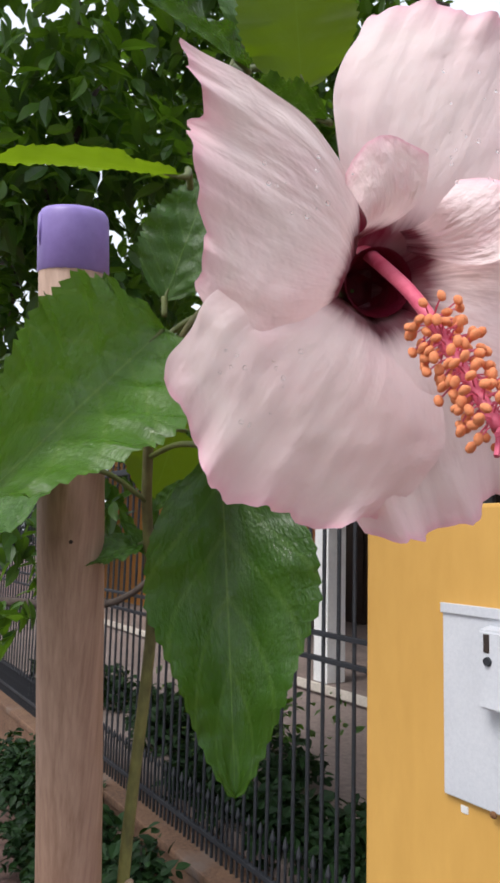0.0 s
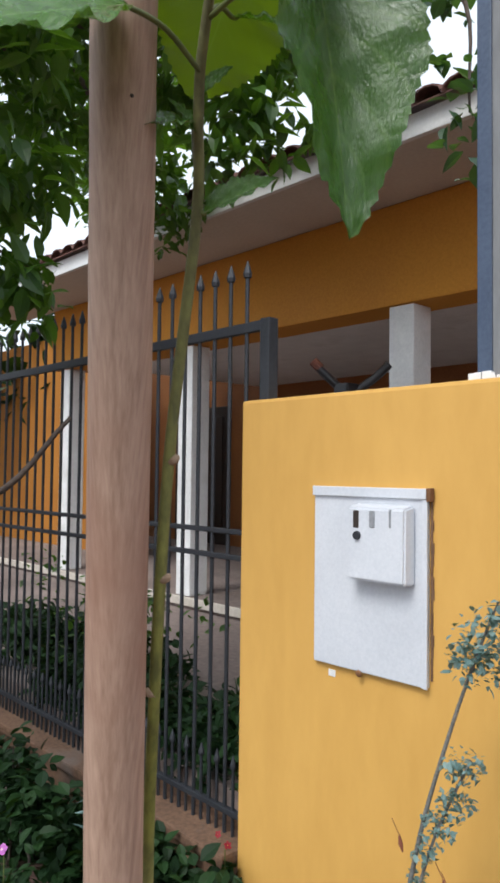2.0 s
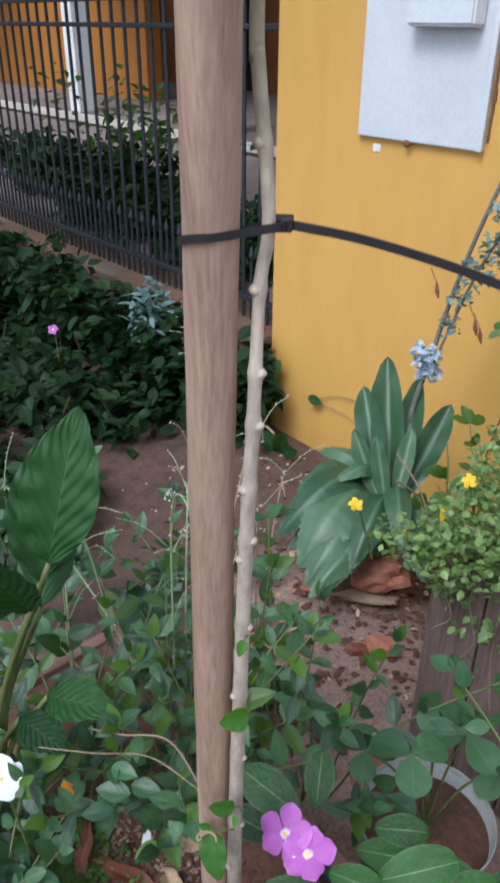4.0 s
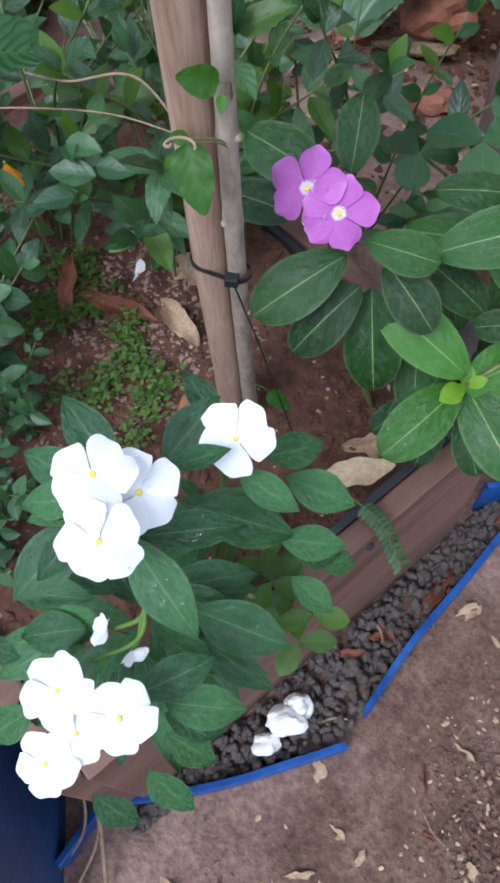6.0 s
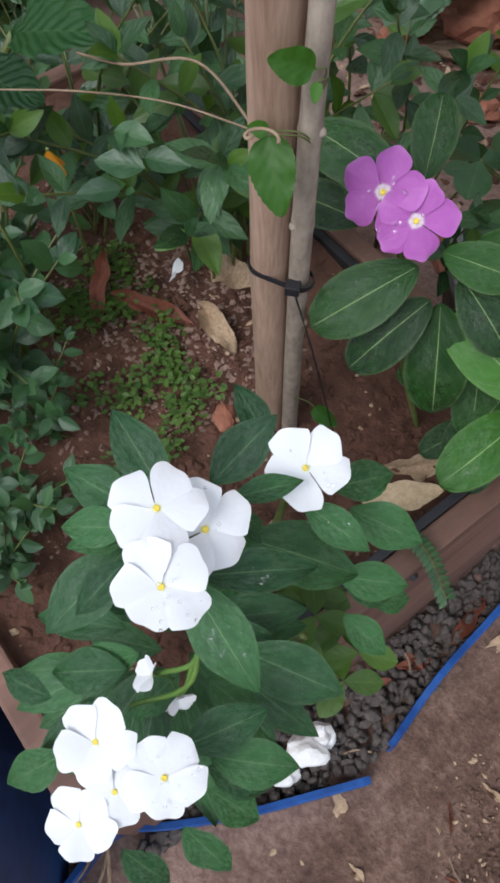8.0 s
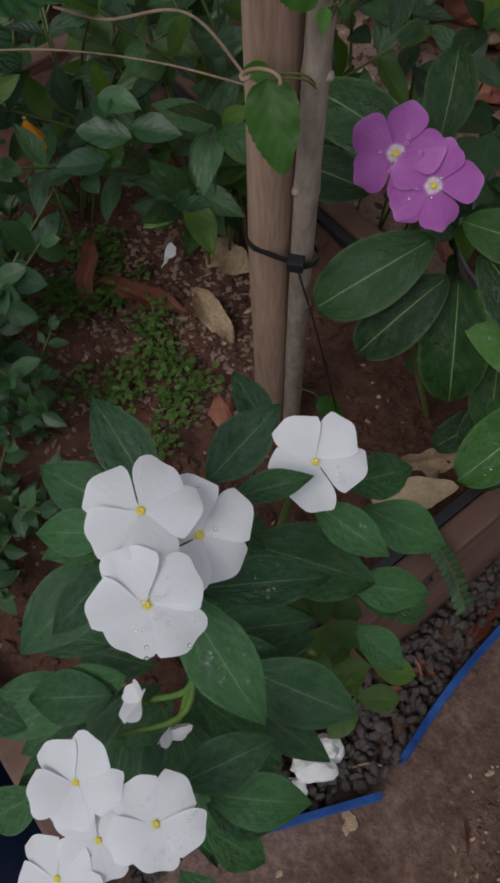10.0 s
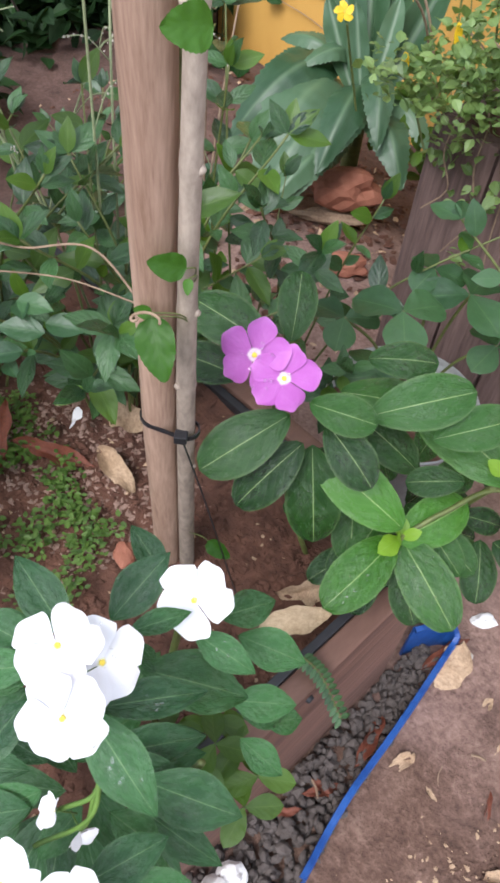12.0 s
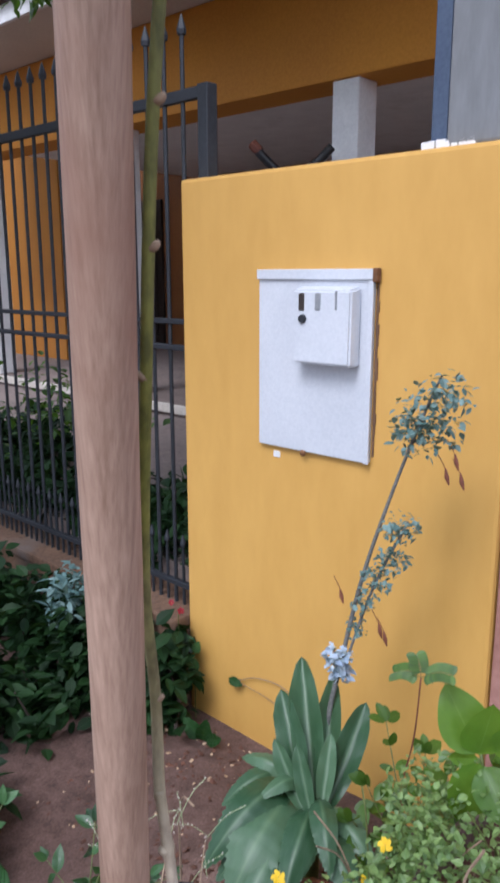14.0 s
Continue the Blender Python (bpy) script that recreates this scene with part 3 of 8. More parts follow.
def build_house():
    h = thing("house", "orange house with a white-columned veranda and tiled roof", "house")
    tagged(new("courtyard", mesh_of("courtyard", box((-14, WY + 0.21, -0.30), (3.0, HY - 0.02, 0.0), 0.0), M_COURT)), "pinkish concrete courtyard behind the fence", "pavement", kind="structure")
    part("veranda_floor", box((-14, HY - 0.018, -0.30), (3.0, 7.4, 0.10), 0.01), M_COURT, h)
    part("floor_edge", box((-14, HY - 0.05, 0.03), (3.0, HY - 0.02, 0.104), 0.006), M_EDGE, h, "pale edge strip")
    for x, w in ((-7.35, 0.20), (-5.125, 0.20), (-2.765, 0.20), (-0.4, 0.20)):
        part("column", box((x - w / 2, HY, 0.102), (x + w / 2, HY + 0.20, 2.33), 0.01), M_WHITE, h)
    part("beam", box((-7.6, HY - 0.02, 2.332), (3.0, HY + 0.32, 3.02), 0.01), M_HOUSE, h, "orange painted beam")
    part("veranda_ceiling", box((-7.6, HY + 0.322, 2.44), (3.0, 7.19, 2.50)), M_WHITE, h)
    part("back_wall", box((-14, 7.2, 0.102), (3.0, 7.4, 3.6)), M_VERANDA, h, "back wall, red-brown darkened for veranda shade")
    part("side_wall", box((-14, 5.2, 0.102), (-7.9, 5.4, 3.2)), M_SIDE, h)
    bm = bmesh.new()
    a = [bm.verts.new(v) for v in ((-8.4, 3.20, 3.03), (3.0, 3.20, 3.03), (3.0, HY, 3.022), (-8.4, HY, 3.022))]
    b = [bm.verts.new(v.co + Vector((0, 0, 0.03))) for v in a]
    bm.faces.new(a[::-1])
    bm.faces.new(b)
    for k in range(4):
        bm.faces.new((a[k], a[(k + 1) % 4], b[(k + 1) % 4], b[k]))
    part("soffit", bm, M_SOFFIT, h)
    part("fascia", box((-8.5, 3.16, 3.02), (3.0, 3.198, 3.15), 0.006), M_WHITE, h, "white painted fascia board")
    # clay tiles in courses: barrel shaped, one object each along the eaves
    tile = bmesh.new()
    prev = []
    for j in range(2):
        ring = []
        for k in range(7):
            a = math.pi * k / 6
            ring.append(tile.verts.new((0.095 * math.cos(a) * (1 - 0.12 * j), 0.42 * j, 0.055 * math.sin(a) + 0.13 * j)))
        prev.append(ring)
    inner = [[tile.verts.new(v.co * 1.0 + Vector((0, 0, -0.014))) for v in r] for r in prev]
    for k in range(6):
        tile.faces.new((prev[0][k], prev[0][k + 1], prev[1][k + 1], prev[1][k]))
        tile.faces.new((inner[0][k + 1], inner[0][k], inner[1][k], inner[1][k + 1]))
        tile.faces.new((prev[0][k + 1], prev[0][k], inner[0][k], inner[0][k + 1]))
    tile_me = mesh_of("roof_tile", tile, M_TILE, True)
    rr = random.Random(5)
    for c in range(4):
        for k in range(52):
            t = new("roof_tile", tile_me)
            t.parent = h
            t.matrix_basis = pose(-8.4 + 0.2 * k + rr.uniform(-.008, .008), 3.08 + 0.36 * c, 3.17 + 0.13 * c + rr.uniform(-.006, .006), rr.uniform(-1, 1), 0, rr.uniform(-2, 2))
    bm = bmesh.new()
    v = [bm.verts.new(p) for p in ((-8.5, 3.10, 3.152), (3.0, 3.10, 3.152), (3.0, 8.0, 4.85), (-8.5, 8.0, 4.85), (-8.5, 3.10, 3.162), (3.0, 3.10, 3.162), (3.0, 8.0, 4.90), (-8.5, 8.0, 4.90))]
    for f in ((3, 2, 1, 0), (4, 5, 6, 7), (0, 1, 5, 4), (1, 2, 6, 5), (2, 3, 7, 6), (3, 0, 4, 7)):
        bm.faces.new([v[i] for i in f])
    part("roof_deck", bm, M_TILE, h)
    # openings in the veranda's back wall
    for x0, x1, z0, z1 in ((-9.6, -8.3, 0.11, 2.2), (-6.3, -5.2, 0.11, 2.2), (-12.2, -11.0, 0.11, 2.2)):
        d = part("door", box((x0, 7.15, z0), (x1, 7.195, z1), 0.01), M_DARK, h, "dark wooden double door")
        for k in (0.08, 0.54):
            part("door_panel", box((x0 + (x1 - x0) * k, 7.13, z0 + 0.15), (x0 + (x1 - x0) * (k + 0.38), 7.148, z1 - 0.15), 0.01), M_DARK, d)
    for x0, x1 in ((-4.6, -3.3),):
        w = part("window", box((x0, 7.16, 1.0), (x1, 7.195, 2.1), 0.01), M_WHITE, h, "grey-white louvred window")
        for k in range(9):
            part("slat", box((x0 + 0.06, 7.135, 1.06 + 0.115 * k), (x1 - 0.06, 7.158, 1.14 + 0.115 * k), 0.004), M_CEMENT, w)


build_house()

# ---- stake: broom handle with its cap ----
AXIS = [(-0.20, -0.1675, 0.1186), (0.055, -0.1450, 0.0990), (0.275, -0.1245, 0.0820), (0.55, -0.1003, 0.0656), (0.837, -0.0700, 0.0475), (1.10, -0.0365, 0.0246), (1.33, -0.0060, 0.0038), (1.50, 0.0164, -0.0115)]
H1 = Vector((-0.006, 0.0038, 1.33))
HU = Vector((0.132, -0.090, 1.0)).normalized()


def on_handle(z):
    z = min(max(z, AXIS[0][0]), AXIS[-1][0])
    for a, b in zip(AXIS, AXIS[1:]):
        if z <= b[0]:
            f = (z - a[0]) / (b[0] - a[0])
            return Vector((a[1] + (b[1] - a[1]) * f, a[2] + (b[2] - a[2]) * f, z))


def build_stake():
    s = thing("garden_stake", "pale wooden broom handle with a purple plastic cap, staking the shrub", "stake")
    rr = random.Random(2)
    zs = [-0.15 + 0.0395 * k for k in range(42)]
    bm = tube([on_handle(z) + Vector((rr.uniform(-.0003, .0003), rr.uniform(-.0003, .0003), 0)) for z in zs if z < 1.44], [0.0120 for z in zs if z < 1.44], 24)
    part("handle", bm, M_HANDLE, s, smooth=True)
    top, r = on_handle(1.425), 0.0127
    bm = bmesh.new()
    add_lathe(bm, [(r * 0.93, 0.0), (r, 0.001), (r * 0.985, 0.0180), (r * 0.965, 0.0205), (r * 0.88, 0.0222), (r * 0.4, 0.0229), (0.0001, 0.0230)], 40)
    bmesh.ops.transform(bm, matrix=Matrix.Translation(top) @ Vector((0, 0, 1)).rotation_difference(HU).to_matrix().to_4x4(), verts=bm.verts)
    cap = part("cap", bm, M_CAP, s, "purple plastic end cap", True)
    bm = bmesh.new()
    bmesh.ops.create_icosphere(bm, subdivisions=2, radius=0.0016, matrix=Matrix.Translation(top + HU * 0.0236))
    part("moulding_nub", bm, M_CAP, cap)
    side = (Vector((-0.518, -0.855, 0)) * 0.77 + Vector((0.85, -0.51, 0)) * 0.64).normalized() * r * 0.99
    part("moulding_ridge", tube([top + side + HU * 0.0075, top + side * 1.02 + HU * 0.013, top + side * 0.99 + HU * 0.0185], [0.0004, 0.0007, 0.0005], 8), M_CAP, cap, smooth=True)
    bm = bmesh.new()
    d = (Vector((0.262, -0.083, 0)) - Vector((H1.x, H1.y, 0))).normalized()
    bmesh.ops.create_icosphere(bm, subdivisions=2, radius=0.0011, matrix=Matrix.Translation(H1 + d * 0.0113))
    part("nail_hole", bm, M_DARK, s, "small dark nail hole")


build_stake()

# ---- leaf and petal materials of the near plants ----
M_HIBLEAF = leaf_material("hibiscus_leaf", (0.011, 0.046, 0.007), (0.046, 0.124, 0.012), (0.16, 0.28, 0.06), 0.26, 0.18, 5, 0.12, 0.010, 0.6, relief=0.0014, side_veins=0.40, shine=0.3, bumpy=0.6, grain=0.35, wet=0.5)
# Same leaf in a lighter green, used for the pleated leaf.
M_MIDLEAF = leaf_material("lighter_green_hibiscus_leaf", (0.020, 0.070, 0.009), (0.064, 0.160, 0.016), (0.20, 0.32, 0.07), 0.28, 0.22, 5, 0.12, 0.012, 0.6, relief=0.0014, side_veins=0.40, shine=0.3, bumpy=0.6, grain=0.35, wet=0.5)
# Brighter hibiscus leaf copy: light from behind is put into its colour.
M_BACKLIT_LEAF = leaf_material("backlit_hibiscus_leaf", (0.050, 0.095, 0.008), (0.085, 0.145, 0.012), (0.12, 0.22, 0.04), 0.5, 0.60, 5, 0.12, 0.010, 0.5, side_veins=0.25)
M_PERILEAF = leaf_material("periwinkle_leaf", (0.011, 0.050, 0.019), (0.048, 0.152, 0.048), (0.24, 0.38, 0.17), 0.27, 0.14, 7, 0.12, 0.013, 0.7, side_veins=0.04, shine=0.35, ribs=0.03, relief=0.002, bumpy=0.7, grain=0.3, wet=1.0, rim=0.25)
M_PINKLEAF = leaf_material("glossy_periwinkle_leaf", (0.0035, 0.024, 0.004), (0.023, 0.088, 0.013), (0.36, 0.50, 0.20), 0.24, 0.10, 7, 0.08, 0.012, 0.8, side_veins=0.05, shine=0.3, ribs=0.03, relief=0.0022, bumpy=0.9, grain=0.25, wet=1.0, rim=0.35)
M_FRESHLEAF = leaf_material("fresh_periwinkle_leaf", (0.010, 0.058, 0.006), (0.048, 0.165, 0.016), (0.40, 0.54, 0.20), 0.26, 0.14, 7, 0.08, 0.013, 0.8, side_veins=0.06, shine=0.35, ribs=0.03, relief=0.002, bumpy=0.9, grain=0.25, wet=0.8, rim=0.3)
M_SHOOT = leaf_material("young_yellow_green_leaf", (0.10, 0.22, 0.02), (0.20, 0.36, 0.03), (0.30, 0.45, 0.10), 0.4, 0.35, 6)


def petal_material(name, base, edge, throat, throat_end, rough=0.5, through_light=0.3, wrinkle=0.4):
    m, nt, ns, ln, p = nodes_of(name)
    uv = ns.new("ShaderNodeUVMap")
    sep = ns.new("ShaderNodeSeparateXYZ")
    ln.new(uv.outputs[0], sep.inputs[0])
    ray = noise_tex(nt, 3.0, 4, 0.55, uv.outputs[0], stretch=(7, 0.6, 1))
    soft_n = noise_tex(nt, 3.0, 3, 0.5, uv.outputs[0])
    s = math_node(nt, 'ADD', sep.outputs[1], math_node(nt, 'MULTIPLY', math_node(nt, 'SUBTRACT', ray, 0.5), throat_end * 0.45))
    col = ramp_node(nt, s, [(0.0, throat), (throat_end * 0.72, throat), (throat_end, tuple(0.25 * t + 0.75 * b for t, b in zip(throat, base))), (throat_end * 1.25, base), (0.80, base), (0.95, tuple(0.7 * b + 0.3 * e for b, e in zip(base, edge))), (1.0, tuple(0.25 * b + 0.75 * e for b, e in zip(base, edge)))])
    col = mix_color(nt, math_node(nt, 'MULTIPLY', ramp_node(nt, soft_n, [(0.4, (0, 0, 0)), (0.75, (1, 1, 1))]), 0.45), col, tuple(0.55 * b + 0.45 * e for b, e in zip(base, edge)))
    hair = noise_tex(nt, 3.0, 3, 0.6, uv.outputs[0], stretch=(24, 1.1, 1))
    col = mix_color(nt, math_node(nt, 'MULTIPLY', ramp_node(nt, hair, [(0.50, (0, 0, 0)), (0.75, (1, 1, 1))]), 0.04), col, tuple(0.7 * b + 0.3 * e for b, e in zip(base, edge)))
    ln.new(col, p.inputs["Base Color"])
    p.inputs["Roughness"].default_value = rough
    p.inputs["Sheen Weight"].default_value = 0.15
    h = math_node(nt, 'ADD', math_node(nt, 'MULTIPLY', ray, 0.28), math_node(nt, 'MULTIPLY', noise_tex(nt, 5.0, 3, 0.5, uv.outputs[0], stretch=(1.6, 1, 1)), 1.0))
    ln.new(bump(nt, h, wrinkle, 0.002), p.inputs["Normal"])
    t = ns.new("ShaderNodeBsdfTranslucent")
    ln.new(col, t.inputs[0])
    mx = ns.new("ShaderNodeMixShader")
    mx.inputs[0].default_value = through_light
    ln.new(p.outputs[0], mx.inputs[1])
    ln.new(t.outputs[0], mx.inputs[2])
    ln.new(mx.outputs[0], ns["Material Output"].inputs[0])
    return m


M_PETAL = petal_material("pale_pink_petal", (0.95, 0.79, 0.78), (0.88, 0.42, 0.55), (0.15, 0.003, 0.020), 0.165, 0.5, 0.3, 0.55)
M_WHITEPETAL = petal_material("white_petal", (0.86, 0.87, 0.90), (0.86, 0.87, 0.90), (0.80, 0.80, 0.55), 0.05, 0.5, 0.25, 0.14)
M_PINKPETAL = petal_material("magenta_pink_petal", (0.47, 0.115, 0.47), (0.62, 0.24, 0.62), (0.86, 0.74, 0.80), 0.13, 0.5, 0.22, 0.35)
M_EYE = surface("yellow_flower_eye", (0.70, 0.52, 0.03), (0.85, 0.70, 0.12), 300, 60, 0.6)
M_THROAT = surface("crimson_throat", (0.10, 0.002, 0.012), (0.20, 0.004, 0.03), 300, 60, 0.5)
M_PISTIL = surface("crimson_pink_pistil", (0.55, 0.07, 0.14), (0.70, 0.16, 0.24), 200, 30, 0.5)
M_ANTHER = surface("orange_pollen_anther", (0.72, 0.21, 0.08), (0.86, 0.35, 0.16), 900, 120, 0.8, 0.4, 0.0004)
M_SEPAL = surface("green_sepal", (0.06, 0.13, 0.02), (0.12, 0.22, 0.04), 120, 20, 0.5)
M_YELLOW = petal_material("yellow_petal", (0.85, 0.55, 0.01), (0.90, 0.62, 0.02), (0.75, 0.40, 0.01), 0.1, 0.5, 0.3, 0.2)
M_ORANGEBIT = petal_material("orange_petal", (0.85, 0.36, 0.02), (0.90, 0.45, 0.04), (0.75, 0.40, 0.01), 0.1, 0.5, 0.3, 0.2)


def glass_water():
    m, nt, ns, ln, p = nodes_of("water_drop")
    p.inputs["Base Color"].default_value = (1, 1, 1, 1)
    p.inputs["Roughness"].default_value = 0.02
    p.inputs["IOR"].default_value = 1.33
    p.inputs["Transmission Weight"].default_value = 1.0
    return m


M_WATER = glass_water()
CAMSIDE = Vector((0.60, -0.36, 0.70)).normalized()


def drops(parent, where, rr, size=0.0011):
    """Water drops: (place, face) pairs with a spread."""
    bm = bmesh.new()
    for c, f, spread, n in where:
        f = Vector(f).normalized()
        x = f.orthogonal().normalized()
        y = f.cross(x)
        for _ in range(n):
            a, r = rr.uniform(0, 6.28), spread * math.sqrt(rr.random())
            s = size * rr.uniform(0.35, 1.0)
            m = Matrix.Translation(Vector(c) + x * r * math.cos(a) + y * r * math.sin(a)) @ Matrix((x, y, f)).transposed().to_4x4() @ Matrix.Diagonal((s, s, s * 0.6, 1))
            bmesh.ops.create_icosphere(bm, subdivisions=2, radius=1, matrix=m)
    tagged(part("raindrops", bm, M_WATER, parent, "clear raindrops", True), kind="stuff")


# ---- hibiscus on the stake ----
def big_petal(seed, length, half, lift, blunt=0.2, slant=0.0, frill=1.0, roll=0.0, upper=1.0):
    """One broad ruffled petal, along +Y from the throat, facing +Z: a narrow claw that widens to a frilled end."""
    bm = bmesh.new()
    uv = bm.loops.layers.uv.new("UVMap")
    n, c = 44, 44
    grid = []
    for i in range(n + 1):
        s = i / n
        row = []
        for j in range(c + 1):
            w = 2 * j / c - 1
            wide = 0.16 + 0.84 * math.sin(math.pi * 0.5 * min(1, s * 1.6)) ** 0.8
            side = 1 + frill * 0.045 * abs(w) ** 3 * s * noise.noise((s * 5.0, 3.0 * (w > 0), seed * 1.9))
            ends = 1 - blunt * abs(w) ** 2.4 + slant * w
            rag = frill * s ** 5 * (0.060 * noise.noise((w * 2.6, seed * 2.3, 0.5)) + 0.022 * noise.noise((w * 8.0, seed, 4.5)) + 0.007 * noise.noise((w * 24, seed, 9.5)))
            y = 0.004 + length * (s * ends + rag)
            x = half * wide * w * side * (1 - 0.06 * s ** 4) * (upper if w > 0 else 1)
            z = -0.030 * math.exp(-s * 9.0) + lift * s - 0.008 * s * s - 0.004 * s * w * w + 0.004 * w * s
            z += length * s * (0.018 * noise.noise((w * 2.2, s * 1.2, seed * 3.1)) + 0.020 * noise.noise((w * 5.0 + 0.8 * s, s * 1.6, seed + 7.7)) + 0.011 * noise.noise((w * 11.0, s * 3.0, seed + 1.3)) + 0.005 * noise.noise((w * 22.0, s * 4.5, seed + 3.9)))
            z += length * 0.006 * noise.noise((w * 5.0, s * 9.0, seed + 5.1)) * min(1, 2 * s)
            z += frill * length * s ** 6 * (0.075 * noise.noise((w * 3.4, seed * 1.1, 2.2)) + 0.030 * noise.noise((w * 9.0, seed, 6.6)))
            z += roll * s ** 1.5 * max(0.0, w) ** 3
            row.append(bm.verts.new((x, y, z)))
        grid.append(row)
    for i in range(n):
        for j in range(c):
            f = bm.faces.new((grid[i][j], grid[i][j + 1], grid[i + 1][j + 1], grid[i + 1][j]))
            f.smooth = True
            for lp, (a, b) in zip(f.loops, ((i, j), (i, j + 1), (i + 1, j + 1), (i + 1, j))):
                lp[uv].uv = (b / c, a / n)
    return bm


def build_hibiscus():
    h = thing("hibiscus_shrub", "young staked hibiscus with one pale pink open flower", "hibiscus")
    rr = random.Random(8)
    woody = smooth_line([(-0.134, 0.113, -0.05), (-0.128, 0.106, 0.055), (-0.106, 0.0875, 0.275), (-0.096, 0.081, 0.40), (-0.082, 0.0735, 0.536), (-0.069, 0.067, 0.668),
                         (-0.060, 0.063, 0.742), (-0.061, 0.067, 0.807), (-0.056, 0.067, 0.838), (-0.061, 0.064, 0.90)], 24)
    joints = (0.867, 0.807, 0.768, 0.742, 0.704, 0.668, 0.652, 0.60, 0.536, 0.47, 0.38, 0.32, 0.22, 0.15)
    rad = [max(0.0072 - 0.0058 * k / (len(woody) - 1), 0.0029) + max(0.0007 * math.exp(-((q.z - z) / 0.0035) ** 2) for z in joints) for k, q in enumerate(woody)]
    part("woody_stem", tube(woody, rad, 14), M_HIBSTEM, h, "grey-tan woody stem", True)
    green = smooth_line([(-0.061, 0.064, 0.895), (-0.063, 0.065, 0.949), (-0.057, 0.056, 1.013), (-0.033, 0.041, 1.109), (-0.016, 0.034, 1.204), (-0.002, 0.035, 1.296), (0.006, 0.029, 1.33),
                         (0.014, 0.024, 1.351), (0.031, 0.018, 1.378), (0.051, 0.019, 1.397), (0.063, 0.026, 1.411), (0.078, 0.031, 1.431), (0.098, 0.030, 1.452)], 8)
    part("green_stem", tube(green, [0.0029 - 0.0017 * k / (len(green) - 1) for k in range(len(green))], 12), M_HIBSTEM, h, "olive green upper stem", True)
    node_z = [(1.204, 1), (1.109, -1), (1.16, 1), (1.013, -1), (0.949, 1), (0.867, -1), (0.807, -1), (0.768, 1), (0.742, 1), (0.704, -1), (0.668, 1), (0.652, -1), (0.60, 1), (0.536, -1), (0.47, 1), (0.38, 1), (0.32, -1), (0.22, 1)]
    pts = woody + green
    for z, side in node_z:
        k = min(range(len(pts)), key=lambda i: abs(pts[i].z - z))
        p = pts[k]
        d = Vector((0.62, 0.78, 0)) * side * 0.85 + Vector((0.75, -0.6, 0)) * 0.5
        d.normalize()
        r = 0.0040 if z > 0.9 else rad[k] + 0.0004
        bm = tube([p + Vector((0, 0, -0.001)), p + d * r * 0.75, p + d * r * 1.02 + Vector((0, 0, 0.0012)), p + d * r * 1.08 + Vector((0, 0, 0.0014))], [0.0022, 0.0017, 0.0012, 0.0008] if z > 0.9 else [0.0034, 0.0026, 0.0019, 0.0012], 10)
        part("leaf_scar", bm, M_TWIG if z > 0.9 else M_HIBSTEM, h, smooth=True)
    big = leaf_kinds("leaf", M_HIBLEAF, 3, widest=0.42, power=0.85, width=0.36, teeth=1, tooth=0.045, fold=0.22, droop=0.10, wave=0.016, waves=4, rows=44, pleat=0.034, pleats=5.5)
    folded = leaf_kinds("leaf", M_HIBLEAF, 1, widest=0.44, power=0.80, width=0.37, tip=0.20, teeth=1, tooth=0.022, fold=0.5, droop=0.10, wave=0.02, waves=3, rows=44, pleat=0.020, pleats=5.5)
    pleated = leaf_kinds("leaf", M_MIDLEAF, 1, widest=0.40, power=0.72, width=0.35, teeth=1, tooth=0.036, fold=0.50, droop=0.06, wave=0.012, waves=3, rows=60, pleat=0.046, pleats=6)
    slim = leaf_kinds("leaf", M_BACKLIT_LEAF, 1, widest=0.45, power=0.9, width=0.36, teeth=1, tooth=0.02, fold=0.12, droop=0.08, wave=0.006, waves=3, rows=44, pleat=0.004, pleats=5.5)
    back_lit = leaf_kinds("leaf", M_BACKLIT_LEAF, 1, widest=0.42, power=0.75, width=0.36, teeth=1, tooth=0.035, fold=0.12, droop=0.10, wave=0.02, waves=3, rows=44, pleat=0.009, pleats=5.5)
